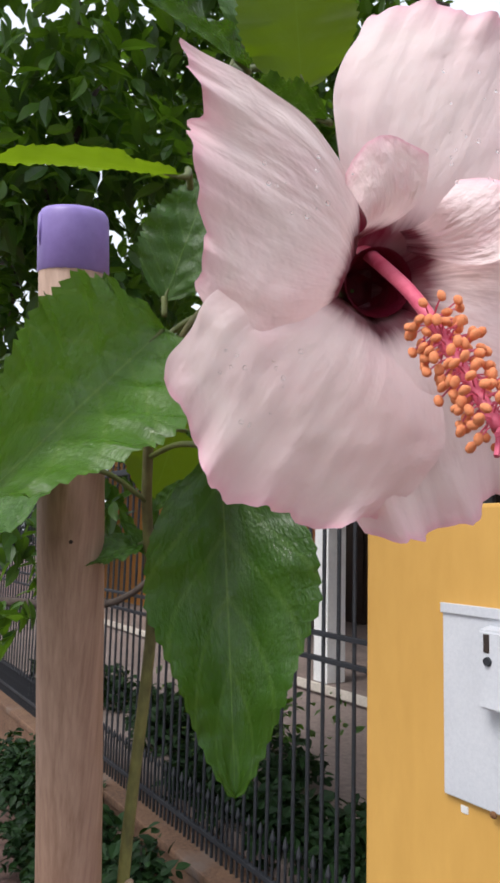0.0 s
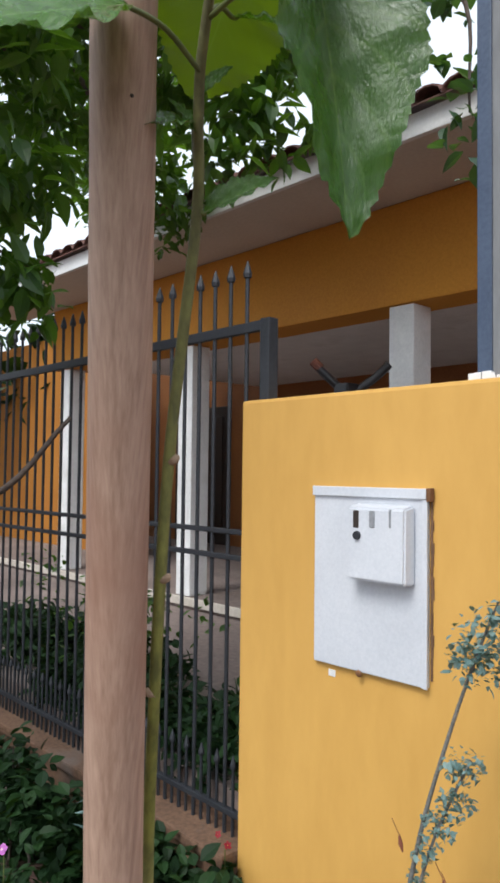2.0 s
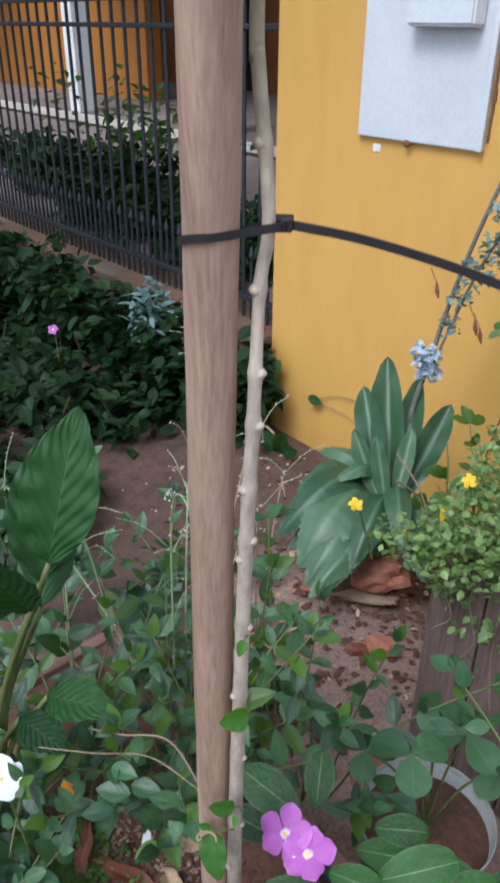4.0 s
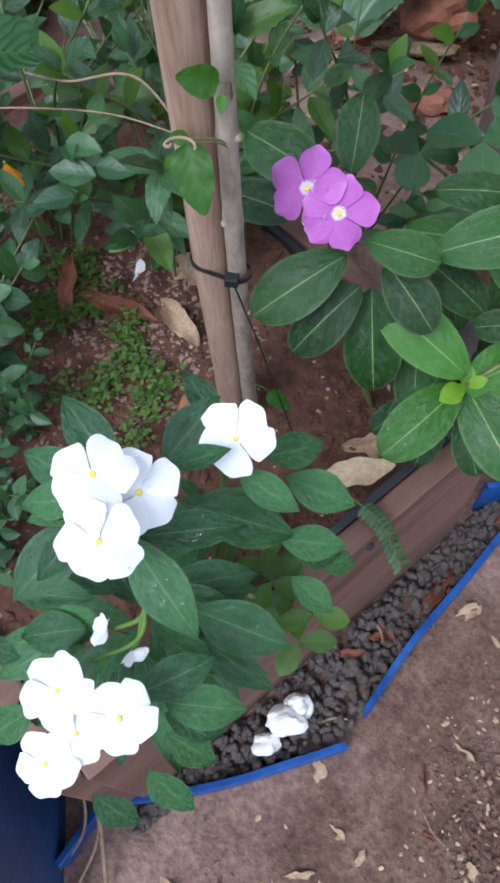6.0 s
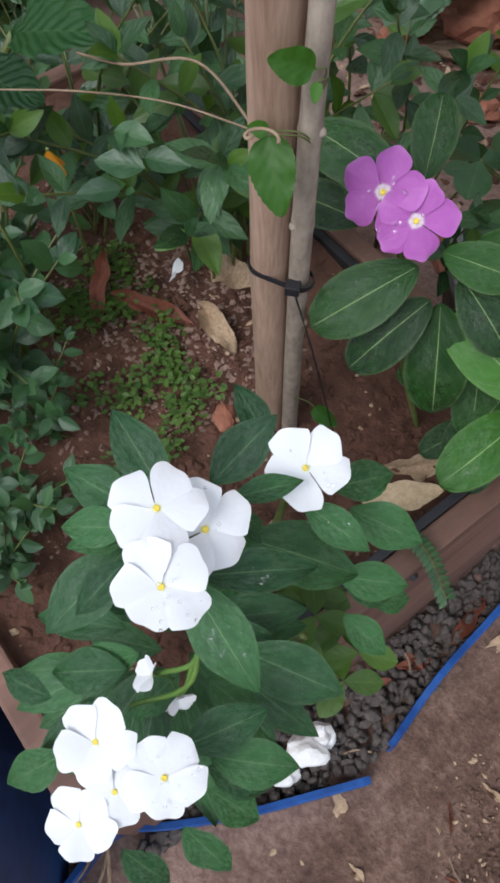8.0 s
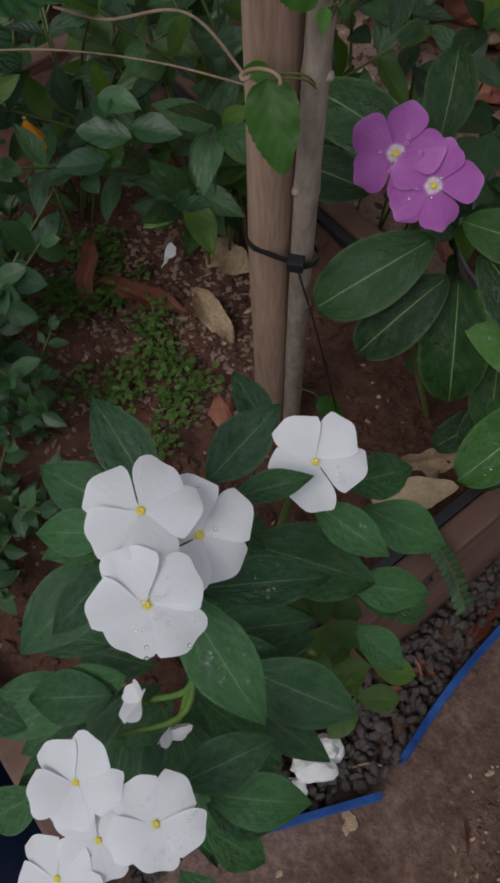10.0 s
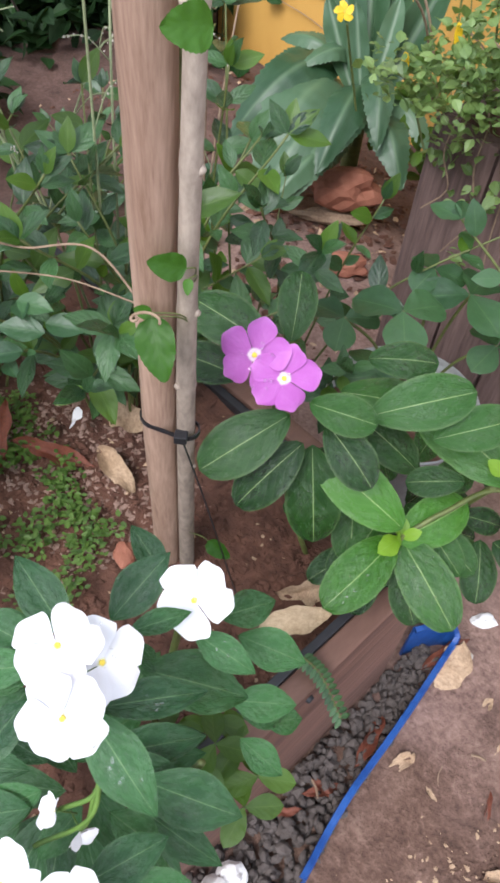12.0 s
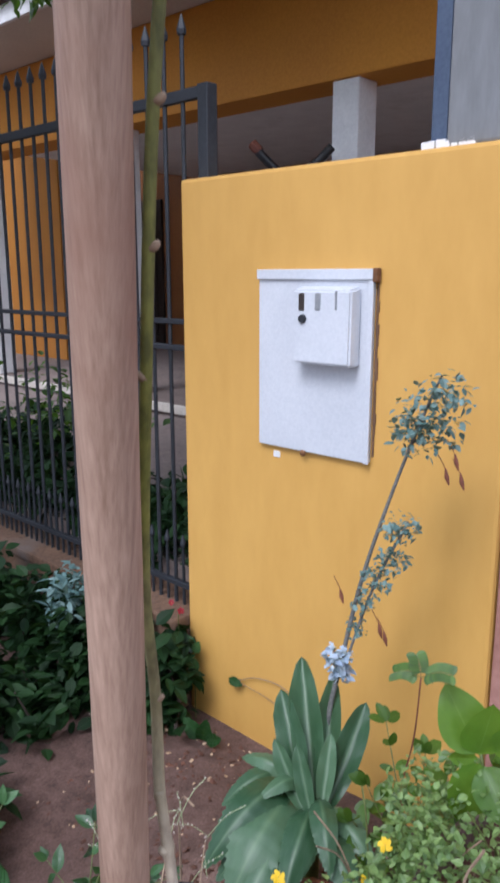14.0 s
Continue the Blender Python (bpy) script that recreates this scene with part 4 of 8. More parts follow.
    # base, tip, face, relative width, petiole root
    rows = [((0.051, 0.011, 1.397), (0.0915, -0.0475, 1.3415), (0.93, -0.16, 0.16), 0.78, (0.040, 0.015, 1.390)),
            ((0.013, -0.006, 1.355), (-0.004, -0.088, 1.328), (0.65, -0.25, 0.75), 0.95, (0.012, 0.025, 1.345)),
            ((0.0710, 0.0225, 1.357), (0.0915, 0.019, 1.267), (0.93, -0.42, 0.15), 0.66, (0.018, 0.022, 1.360)),
            ((0.020, 0.040, 1.396), (-0.009, 0.037, 1.347), (-0.80, 0.50, 0.30), 1.25, (0.020, 0.022, 1.366)),
            ((0.004, 0.028, 1.330), (0.003, 0.002, 1.323), (0.5, -0.4, 0.7), 0.8, (-0.001, 0.033, 1.318)),
            ((0.001, 0.036, 1.298), (0.023, 0.053, 1.313), (0.5, -0.7, 0.6), 0.62, (-0.002, 0.035, 1.293)),
            ((0.049, 0.012, 1.407), (0.061, 0.022, 1.450), (0.85, -0.45, 0.1), 0.85, (0.050, 0.012, 1.402)),
            ((0.085, 0.001, 1.431), (0.056, -0.050, 1.437), (0.22, 0.10, 1.0), 0.40, (0.074, 0.008, 1.434)),
            ((0.118, 0.001, 1.444), (0.122, -0.042, 1.455), (0.55, -0.2, 0.75), 1.0, (0.097, 0.006, 1.452)),
            ((0.122, 0.014, 1.441), (0.136, 0.000, 1.475), (0.8, -0.5, -0.1), 1.0, (0.100, 0.006, 1.455)),
            ((0.130, 0.016, 1.430), (0.120, -0.014, 1.433), (0.15, 0.1, 1.0), 0.9, (0.094, 0.007, 1.450)),
            ((0.060, 0.030, 1.402), (0.084, 0.070, 1.368), (0.75, -0.45, 0.45), 0.62, (0.045, 0.014, 1.396)),
            ((0.012, 0.040, 1.372), (0.036, 0.056, 1.366), (0.5, -0.3, 0.8), 0.8, (0.018, 0.022, 1.362)),
            ((0.105, 0.010, 1.460), (0.112, 0.016, 1.500), (0.6, -0.4, 0.3), 0.9, (0.100, 0.006, 1.456))]
    for n, (b, t, nrm, w, root) in enumerate(rows):
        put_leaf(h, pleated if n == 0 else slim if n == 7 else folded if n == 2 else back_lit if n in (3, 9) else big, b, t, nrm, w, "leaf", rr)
        b, root = Vector(b), Vector(root)
        midp = (b + root) / 2 + Vector((0, 0, 0.004))
        bm = tube(smooth_line([root, midp, b, b + (Vector(t) - b) * 0.10], 5), [0.0010] * 10 + [0.0009, 0.0008, 0.0006, 0.0005, 0.0004, 0.0002], 8)
        part("petiole", bm, M_GREENSTEM, h, smooth=True)
    # small side shoot with buds at the leaf joint
    for k in range(3):
        b = Vector((0.006, 0.030, 1.325 + 0.008 * k))
        put_leaf(h, big, b, b + Vector((0.006 * (k - 1), 0.010 * (k - 1), 0.014)), CAMSIDE, 0.5, "bud_leaf", rr)
    # the flower
    right, up, back = Vector((0.518, 0.855, 0.024)), Vector((0.096, -0.087, 0.992)), Vector((0.850, -0.512, -0.127))
    axis = (back + 0.16 * right - 0.10 * up).normalized()
    throat = Vector((0.148, 0.0215, 1.3885))
    x = (right - axis * right.dot(axis)).normalized()
    y = axis.cross(x)
    fm = Matrix.Translation(throat) @ Matrix((x, y, axis)).transposed().to_4x4()
    fl = part("flower", tube([throat - axis * 0.056, throat - axis * 0.050, throat - axis * 0.034], [0.0030, 0.0050, 0.0056], 14), M_SEPAL, h, "pale pink flower with a crimson throat", True)
    for seed, ang, ln_, wd, lift, blunt, slant in ((3, 152, 0.0440, 0.0270, 0.014, 0.02, 0.30), (12, 237, 0.0530, 0.0315, 0.007, 0.22, 0.0), (5, 294, 0.0560, 0.0280, -0.003, 0.18, 0.0), (21, -4, 0.052, 0.028, 0.004, 0.2, 0.0), (9, 63, 0.060, 0.0300, -0.001, 0.15, 0.0)):
        bm = big_petal(seed, ln_, wd, lift, blunt, slant, 1.7, 0.0, 0.60 if slant else 1.0)
        bmesh.ops.transform(bm, matrix=fm @ pose(0, 0, 0, 0, 0, ang - 90), verts=bm.verts)
        part("petal", bm, M_PETAL, fl)
    # small folded inner petals beside the throat
    for seed, ang, ln_, wd, ro in ((31, 108, 0.0190, 0.0055, 0.004), (32, 38, 0.021, 0.0075, 0.003)):
        bm = big_petal(seed, ln_, wd, 0.010, 0.30, 0.0, 0.25, 0.007)
        bmesh.ops.transform(bm, matrix=fm @ pose(0, 0, 0, 0, 0, ang - 90) @ pose(0, ro, 0.003, 6, 14, 0), verts=bm.verts)
        part("inner_petal", bm, M_PETAL, fl, "small folded inner petal")
    bm = bmesh.new()
    add_lathe(bm, [(0.0005, -0.0335), (0.0040, -0.0335), (0.0052, -0.024), (0.0066, -0.0165), (0.0080, -0.0130)], 24)
    bmesh.ops.transform(bm, matrix=fm, verts=bm.verts)
    part("throat", bm, M_THROAT, fl, "deep crimson throat", True)
    ped = smooth_line([(0.064, 0.027, 1.412), (0.086, 0.038, 1.410), (0.110, 0.044, 1.398), throat - axis * 0.054], 6)
    part("pedicel", tube(ped, 0.0016, 8), M_GREENSTEM, h, smooth=True)
    end = Vector((0.178, 0.0165, 1.352))
    col = smooth_line([throat - (end - throat) * 0.35 - axis * 0.012, throat + (end - throat) * 0.12, throat + (end - throat) * 0.5 + axis * 0.001, end], 8)
    part("pistil", tube(col, [0.0017 - 0.0005 * k / (len(col) - 1) for k in range(len(col))], 12), M_PISTIL, fl, "crimson pink pistil", True)
    fil = bmesh.new()
    anther = bmesh.new()
    bmesh.ops.create_icosphere(anther, subdivisions=2, radius=1.0)
    for v in anther.verts:
        v.co *= 1 + 0.15 * noise.noise(v.co * 3)
    anther_me = mesh_of("anther", anther, M_ANTHER, True)
    for k in range(125):
        t = 0.52 + 0.47 * (k / 125)
        p = col[int(t * (len(col) - 1))].lerp(col[min(len(col) - 1, int(t * (len(col) - 1)) + 1)], (t * (len(col) - 1)) % 1)
        d = (end - throat).normalized()
        a = k * 2.39996
        s1 = d.orthogonal().normalized()
        s2 = d.cross(s1)
        out = (s1 * math.cos(a) + s2 * math.sin(a)) + d * rr.uniform(0.0, 0.7)
        ln_ = rr.uniform(0.0040, 0.0068)
        q = p + out.normalized() * ln_
        add_tube(fil, [p, p + out.normalized() * ln_ * 0.5 + Vector((0, 0, 0.0004)), q], 0.00018, 4)
        an = new("anther", anther_me)
        an.parent = fl
        an.matrix_basis = Matrix.Translation(q) @ Euler((rr.uniform(0, 6), rr.uniform(0, 6), 0)).to_matrix().to_4x4() @ Matrix.Diagonal((0.00120, 0.0009, 0.0008, 1))
    tagged(part("filaments", fil, M_PISTIL, fl), kind="stuff")
    drops(fl, [(throat + y * 0.030 + x * 0.016 + axis * 0.0065, axis, 0.014, 26), (throat - x * 0.030 - y * 0.022 + axis * 0.0075, axis, 0.010, 14), (throat - x * 0.022 + y * 0.016 + axis * 0.014, axis, 0.010, 12)], rr, 0.0005)
    for k in range(5):
        q = end + (end - throat).normalized() * 0.004 + (x * math.cos(k * 1.257) + y * math.sin(k * 1.257)) * 0.003
        part("stigma", tube([end, q], [0.0004, 0.0005], 6), M_PISTIL, fl)


build_hibiscus()


# ---- cable ties ----
def build_tie(z, tail, head_at):
    t = thing("cable_tie", "black nylon cable tie binding stem to stake" if z < 0.5 else "black nylon cable tie with a long free end", "cable tie", "cable ties on the stake")
    c = on_handle(z)
    stem = Vector(head_at)
    d = Vector((stem.x - c.x, stem.y - c.y, 0))
    far = d.normalized()
    sd = Vector((-far.y, far.x, 0))
    loop = []
    r1, r2 = (0.0126, 0.0074) if z < 0.5 else (0.0124, 0.0048)
    for k in range(25):
        a = math.pi * (0.5 + k / 24)
        loop.append(c + far * math.cos(a) * r1 + sd * math.sin(a) * r1 + Vector((0, 0, -0.004 * math.sin(a) - (0.004 if z > 0.5 else 0))))
    sc = c + far * (d.length + 0.001)
    for k in range(13):
        a = math.pi * (1.5 + k / 12)
        loop.append(sc + far * math.cos(a) * r2 + sd * math.sin(a) * r2 + Vector((0, 0, 0.002)))
    loop.append(loop[0])
    bm = bmesh.new()
    rings = []
    for i, p in enumerate(loop):
        n = (p - (c + sc) / 2)
        n.z = 0
        n.normalize()
        rings.append([bm.verts.new(p + n * a + Vector((0, 0, b))) for a, b in ((0, -0.0018), (0.0011, -0.0018), (0.0011, 0.0018), (0, 0.0018))])
    for a, b in zip(rings, rings[1:]):
        for k in range(4):
            bm.faces.new((a[k], a[(k + 1) % 4], b[(k + 1) % 4], b[k]))
    part("loop", bm, M_BLACK, t)
    hd = sc + far * 0.002 - sd * r2 + Vector((0, 0, 0.001))
    hd = Vector(head_at) + Vector((0.0045, -0.0080, 0)) if z < 0.5 else Vector((-0.0565, 0.0755, 0.8345))
    part("head", box((-0.0042, -0.0038, -0.0032), (0.0042, 0.0038, 0.0032), 0.0009, Matrix.Translation(hd) @ pose(0, 0, 0, 0, 0, 40)), M_BLACK, t)
    line = smooth_line([hd] + tail, 10)
    bm = bmesh.new()
    rings = []
    for i, p in enumerate(line):
        w = 0.0019 if z > 0.5 else 0.0010
        rings.append([bm.verts.new(p + Vector(o)) for o in ((0.0004, -0.0006, -w), (-0.0004, 0.0006, -w), (-0.0004, 0.0006, w), (0.0004, -0.0006, w))])
    for a, b in zip(rings, rings[1:]):
        for k in range(4):
            bm.faces.new((a[k], a[(k + 1) % 4], b[(k + 1) % 4], b[k]))
    bm.faces.new(rings[-1])
    part("tail", bm, M_BLACK, t)


build_tie(0.833, [Vector((-0.030, 0.0975, 0.8292)), Vector((0.005, 0.117, 0.8210)), Vector((0.035, 0.1315, 0.8118))], (-0.056, 0.067, 0.838))
build_tie(0.268, [Vector((-0.084, 0.084, 0.22)), Vector((-0.064, 0.096, 0.12)), Vector((-0.054, 0.110, 0.035))], (-0.106, 0.0875, 0.272))


# ---- planter box, soil, blue sheet edging, gravel ----
def soil_z(x, y):
    return 0.040 + 0.012 * noise.noise((x * 9, y * 9, 2)) + 0.006 * noise.noise((x * 30, y * 30, 5)) + 0.02 * max(0, min(1, (-x - 0.08) / 0.25))


def build_planter():
    p = thing("planter_box", "brown wooden planter box lined with black film", "planter")
    part("front_plank", box((0.014, -0.175, -0.195), (0.034, 0.262, 0.070), 0.002), M_PLANK, p)
    part("end_plank", box((-0.62, 0.263, -0.195), (0.027, 0.284, 0.068), 0.003), M_PLANK, p)
    part("end_plank", box((-0.62, -0.197, -0.195), (0.027, -0.176, 0.066), 0.003), M_PLANK, p)
    part("back_plank", box((-0.642, -0.197, -0.195), (-0.621, 0.284, 0.068), 0.003), M_PLANK, p)
    bm = bmesh.new()
    add_box(bm, (0.006, -0.174, -0.05), (0.0135, 0.261, 0.073), 0.001)
    add_box(bm, (-0.619, 0.252, -0.05), (-0.0045, 0.2615, 0.064), 0.001)
    part("liner", bm, M_LINER, p, "black liner film")
    for y in (0.095, -0.06, 0.21):
        bm = bmesh.new()
        bmesh.ops.create_cone(bm, cap_ends=True, segments=12, radius1=0.004, radius2=0.003, depth=0.003, matrix=pose(0.0355, y, 0.055, 0, 90, 0))
        part("bolt", bm, M_IRON, p, "small dark bolt")
    bm = bmesh.new()
    xs = [-0.62 + 0.0105 * k for k in range(61)]
    ys = [-0.176 + 0.0107 * k for k in range(42)]
    g = [[bm.verts.new((min(x, 0.007), min(y, 0.252), soil_z(x, y))) for x in xs] for y in ys]
    for i in range(len(ys) - 1):
        for j in range(len(xs) - 1):
            bm.faces.new((g[i][j], g[i][j + 1], g[i + 1][j + 1], g[i + 1][j]))
    s = tagged(new("planter_soil", mesh_of("planter_soil", bm, M_SOIL, True)), "damp dark red soil filling the planter", "soil", kind="stuff")


build_planter()


def build_edging():
    def strip(line, z0, z1, label, ripple=0.002, rise=0.0):
        e = thing("plastic_edging", label, "edging", "blue sheet edging")
        bm = bmesh.new()
        rings = []
        for i, q in enumerate(line):
            a = line[max(0, i - 1)]
            b = line[min(len(line) - 1, i + 1)]
            d = Vector((b[0] - a[0], b[1] - a[1], 0)).normalized()
            n = Vector((d.y, -d.x, 0))
            zz = ripple * math.sin(i * 1.1) + rise * max(0.0, 1 - i / 13)
            q = Vector((q[0], q[1], 0))
            rings.append([bm.verts.new(q + n * o + Vector((0, 0, z))) for o, z in ((0, z0), (0, z1 + zz - 0.002), (0.0015, z1 + zz), (0.0070, z1 + zz - 0.001), (0.0075, z1 + zz - 0.006), (0.0030, z1 + zz - 0.008), (0.0030, z0))])
        for a, b in zip(rings, rings[1:]):
            for k in range(7):
                bm.faces.new((a[k], a[(k + 1) % 7], b[(k + 1) % 7], b[k]))
        bm.faces.new(rings[0])
        bm.faces.new(rings[-1][::-1])
        bmesh.ops.recalc_face_normals(bm, faces=bm.faces)
        part("sheet", bm, M_BLUEDARK if z1 > -0.1 else M_BLUE, e, smooth=False)
    strip(smooth_line([(0.030, 0.300, 0), (0.052, 0.345, 0), (0.070, 0.350, 0), (0.076, 0.318, 0), (0.090, 0.215, 0), (0.100, 0.125, 0), (0.118, 0.042, 0)], 6), -0.225, -0.158, "bright blue plastic sheet edging round the gravel", 0.002, 0.04)
    strip(smooth_line([(0.128, 0.006, 0), (0.110, -0.035, 0), (0.078, -0.106, 0), (0.045, -0.165, 0), (0.018, -0.212, 0), (0.030, -0.270, 0)], 6), -0.225, -0.165, "blue plastic sheet edging, dusty, around the gravel")
    strip(smooth_line([(0.060, -0.300, 0), (-0.060, -0.222, 0), (-0.150, -0.205, 0), (-0.30, -0.215, 0), (-0.45, -0.23, 0)], 6), -0.225, 0.050, "tall dark blue plastic sheet beside the planter")


build_edging()


def stone_meshes(n=7):
    out = []
    for k in range(n):
        bm = bmesh.new()
        bmesh.ops.create_icosphere(bm, subdivisions=1, radius=1)
        rr = random.Random(k)
        off = Vector((rr.random() * 9, rr.random() * 9, k))
        for v in bm.verts:
            v.co *= 0.82 + 0.42 * noise.noise(v.co * 1.1 + off)
        out.append(mesh_of("stone", bm, M_STONE, k % 3 > 0))
    return out


def build_gravel():
    g = thing("gravel_bed", "grey crushed stone between planter and blue edging", "gravel")
    rr = random.Random(31)
    ms = stone_meshes()

    def spot():
        y = rr.uniform(-0.20, 0.325)
        edge = 0.118 - 0.16 * abs(y - 0.02) if y > 0 else 0.118 + 0.48 * y
        x = rr.uniform(0.038, max(0.050, min(0.112, edge)))
        s = rr.uniform(0.0035, 0.0085)
        turn = Euler((rr.uniform(0, 6), rr.uniform(0, 6), rr.uniform(0, 6))).to_matrix().to_4x4()
        return x, y, turn @ Matrix.Diagonal((s * 1.25, s, s * 0.7, 1))
    for _ in range(295):
        x, y, m = spot()
        ob = new("stone", rr.choice(ms))
        ob.parent = g
        ob.matrix_basis = Matrix.Translation((x, y, -0.190 + 0.012 * rr.random())) @ m
    rest = bmesh.new()
    for _ in range(650):
        x, y, m = spot()
        bmesh.ops.create_icosphere(rest, subdivisions=1, radius=1, matrix=Matrix.Translation((x, y, -0.199 + 0.014 * rr.random())) @ m)
    tagged(part("small_stones", rest, M_STONE, g, "small dark crushed stones"), kind="stuff")


build_gravel()


# ---- periwinkles ----
def small_petal(seed, skew=0.15, wide=0.385, blunt=0.22, corner=0.15, close=0.14):
    bm = bmesh.new()
    uv = bm.loops.layers.uv.new("UVMap")
    rr = random.Random(seed)
    n, c = 10, 10
    grid = []
    ph, rag = rr.uniform(0, 6), rr.uniform(0.01, 0.035)
    for i in range(n + 1):
        s = i / n
        row = []
        for j in range(c + 1):
            w = 2 * j / c - 1
            half = 0.06 + wide * math.sin(math.pi * 0.5 * min(1, s * 1.08)) ** 1.3 * (1 - close * s ** 5)
            y = 0.06 + s * (0.94 - blunt * abs(w) ** 2.2 - corner * w + rag * math.sin(5 * w + ph))
            x = half * w + skew * s * s
            z = 0.075 * w * s + 0.05 * s * s - 0.12 * s ** 3 + 0.03 * s * s * math.sin(3 * w + ph)
            row.append(bm.verts.new((x, y, z)))
        grid.append(row)
    for i in range(n):
        for j in range(c):
            f = bm.faces.new((grid[i][j], grid[i][j + 1], grid[i + 1][j + 1], grid[i + 1][j]))
            f.smooth = True
            for lp, (a, b) in zip(f.loops, ((i, j), (i, j + 1), (i + 1, j + 1), (i + 1, j))):
                lp[uv].uv = (b / c, a / n)
    return bm


WHITE_PETALS = [mesh_of("petal", small_petal(k, 0.13, 0.425, 0.20, 0.14, 0.08), M_WHITEPETAL, True) for k in range(4)]
PINK_PETALS = [mesh_of("petal", small_petal(k + 5, 0.05, 0.43, 0.13, 0.04, 0.42), M_PINKPETAL, True) for k in range(4)]


def flower_eye(material):
    bm = bmesh.new()
    add_lathe(bm, [(0.085, 0.02), (0.080, 0.040), (0.050, 0.045), (0.028, 0.036), (0.001, 0.030)], 12)
    return mesh_of("eye", bm, material, True)


EYE = flower_eye(M_EYE)


def flower(parent, petals, centre, face, radius, turn, rr, label=""):
    centre, face = Vector(centre), Vector(face).normalized()
    fb = bmesh.new()
    add_tube(fb, [centre - face * radius * 1.1 - Vector((0, 0, radius * 0.4)), centre - face * radius * 0.3, centre], [radius * 0.05, radius * 0.055, radius * 0.075], 8)
    fl = part("flower", fb, M_SEPAL, parent, label, True)
    x = face.orthogonal().normalized()
    y = face.cross(x)
    base = Matrix.Translation(centre) @ Matrix((x, y, face)).transposed().to_4x4()
    for k in range(5):
        ob = new("petal", rr.choice(petals))
        ob.parent = fl
        ob.matrix_basis = base @ pose(0, 0, 0, rr.uniform(-11, 8), rr.uniform(-8, 8), turn + 72 * k + rr.uniform(-7, 7)) @ Matrix.Diagonal((radius * rr.uniform(0.95, 1.08), radius * rr.uniform(0.94, 1.05), radius, 1))
    e = new("eye", EYE)
    e.parent = fl
    e.matrix_basis = base @ Matrix.Diagonal((radius * 0.85, radius * 0.85, radius * 0.85, 1))
    return fl


def aimed_flower(parent, petals, centre, face, radius, toward, rr, label="", cup=0.0):
    """A five-petalled flower whose first petal points toward a way given in the world."""
    centre, face = Vector(centre), Vector(face).normalized()
    fb = bmesh.new()
    add_tube(fb, [centre - face * radius * 1.3 - Vector((0, 0, radius * 0.4)), centre - face * radius * 0.35, centre - face * radius * 0.03], [radius * 0.045, radius * 0.05, radius * 0.075], 8)
    fl = part("flower", fb, M_SEPAL, parent, label, True)
    y = Vector(toward)
    y = (y - face * y.dot(face)).normalized()
    base = Matrix.Translation(centre) @ Matrix((y.cross(face), y, face)).transposed().to_4x4()
    for k in range(5):
        ob = new("petal", petals[(k + rr.randint(0, 3)) % len(petals)])
        ob.parent = fl
        ob.matrix_basis = base @ pose(0, 0, 0, 0, 0, 72 * k + rr.uniform(-6, 6)) @ pose(0, 0, 0.02 * radius * (k % 2), cup + rr.uniform(-9, 9), rr.uniform(-9, 9), 0) @ Matrix.Diagonal((radius * rr.uniform(0.96, 1.07), radius * rr.uniform(0.93, 1.06), radius, 1))
    e = new("eye", EYE)
    e.parent = fl
    e.matrix_basis = base @ Matrix.Diagonal((radius * 0.85, radius * 0.85, radius * 0.85, 1))
    return fl


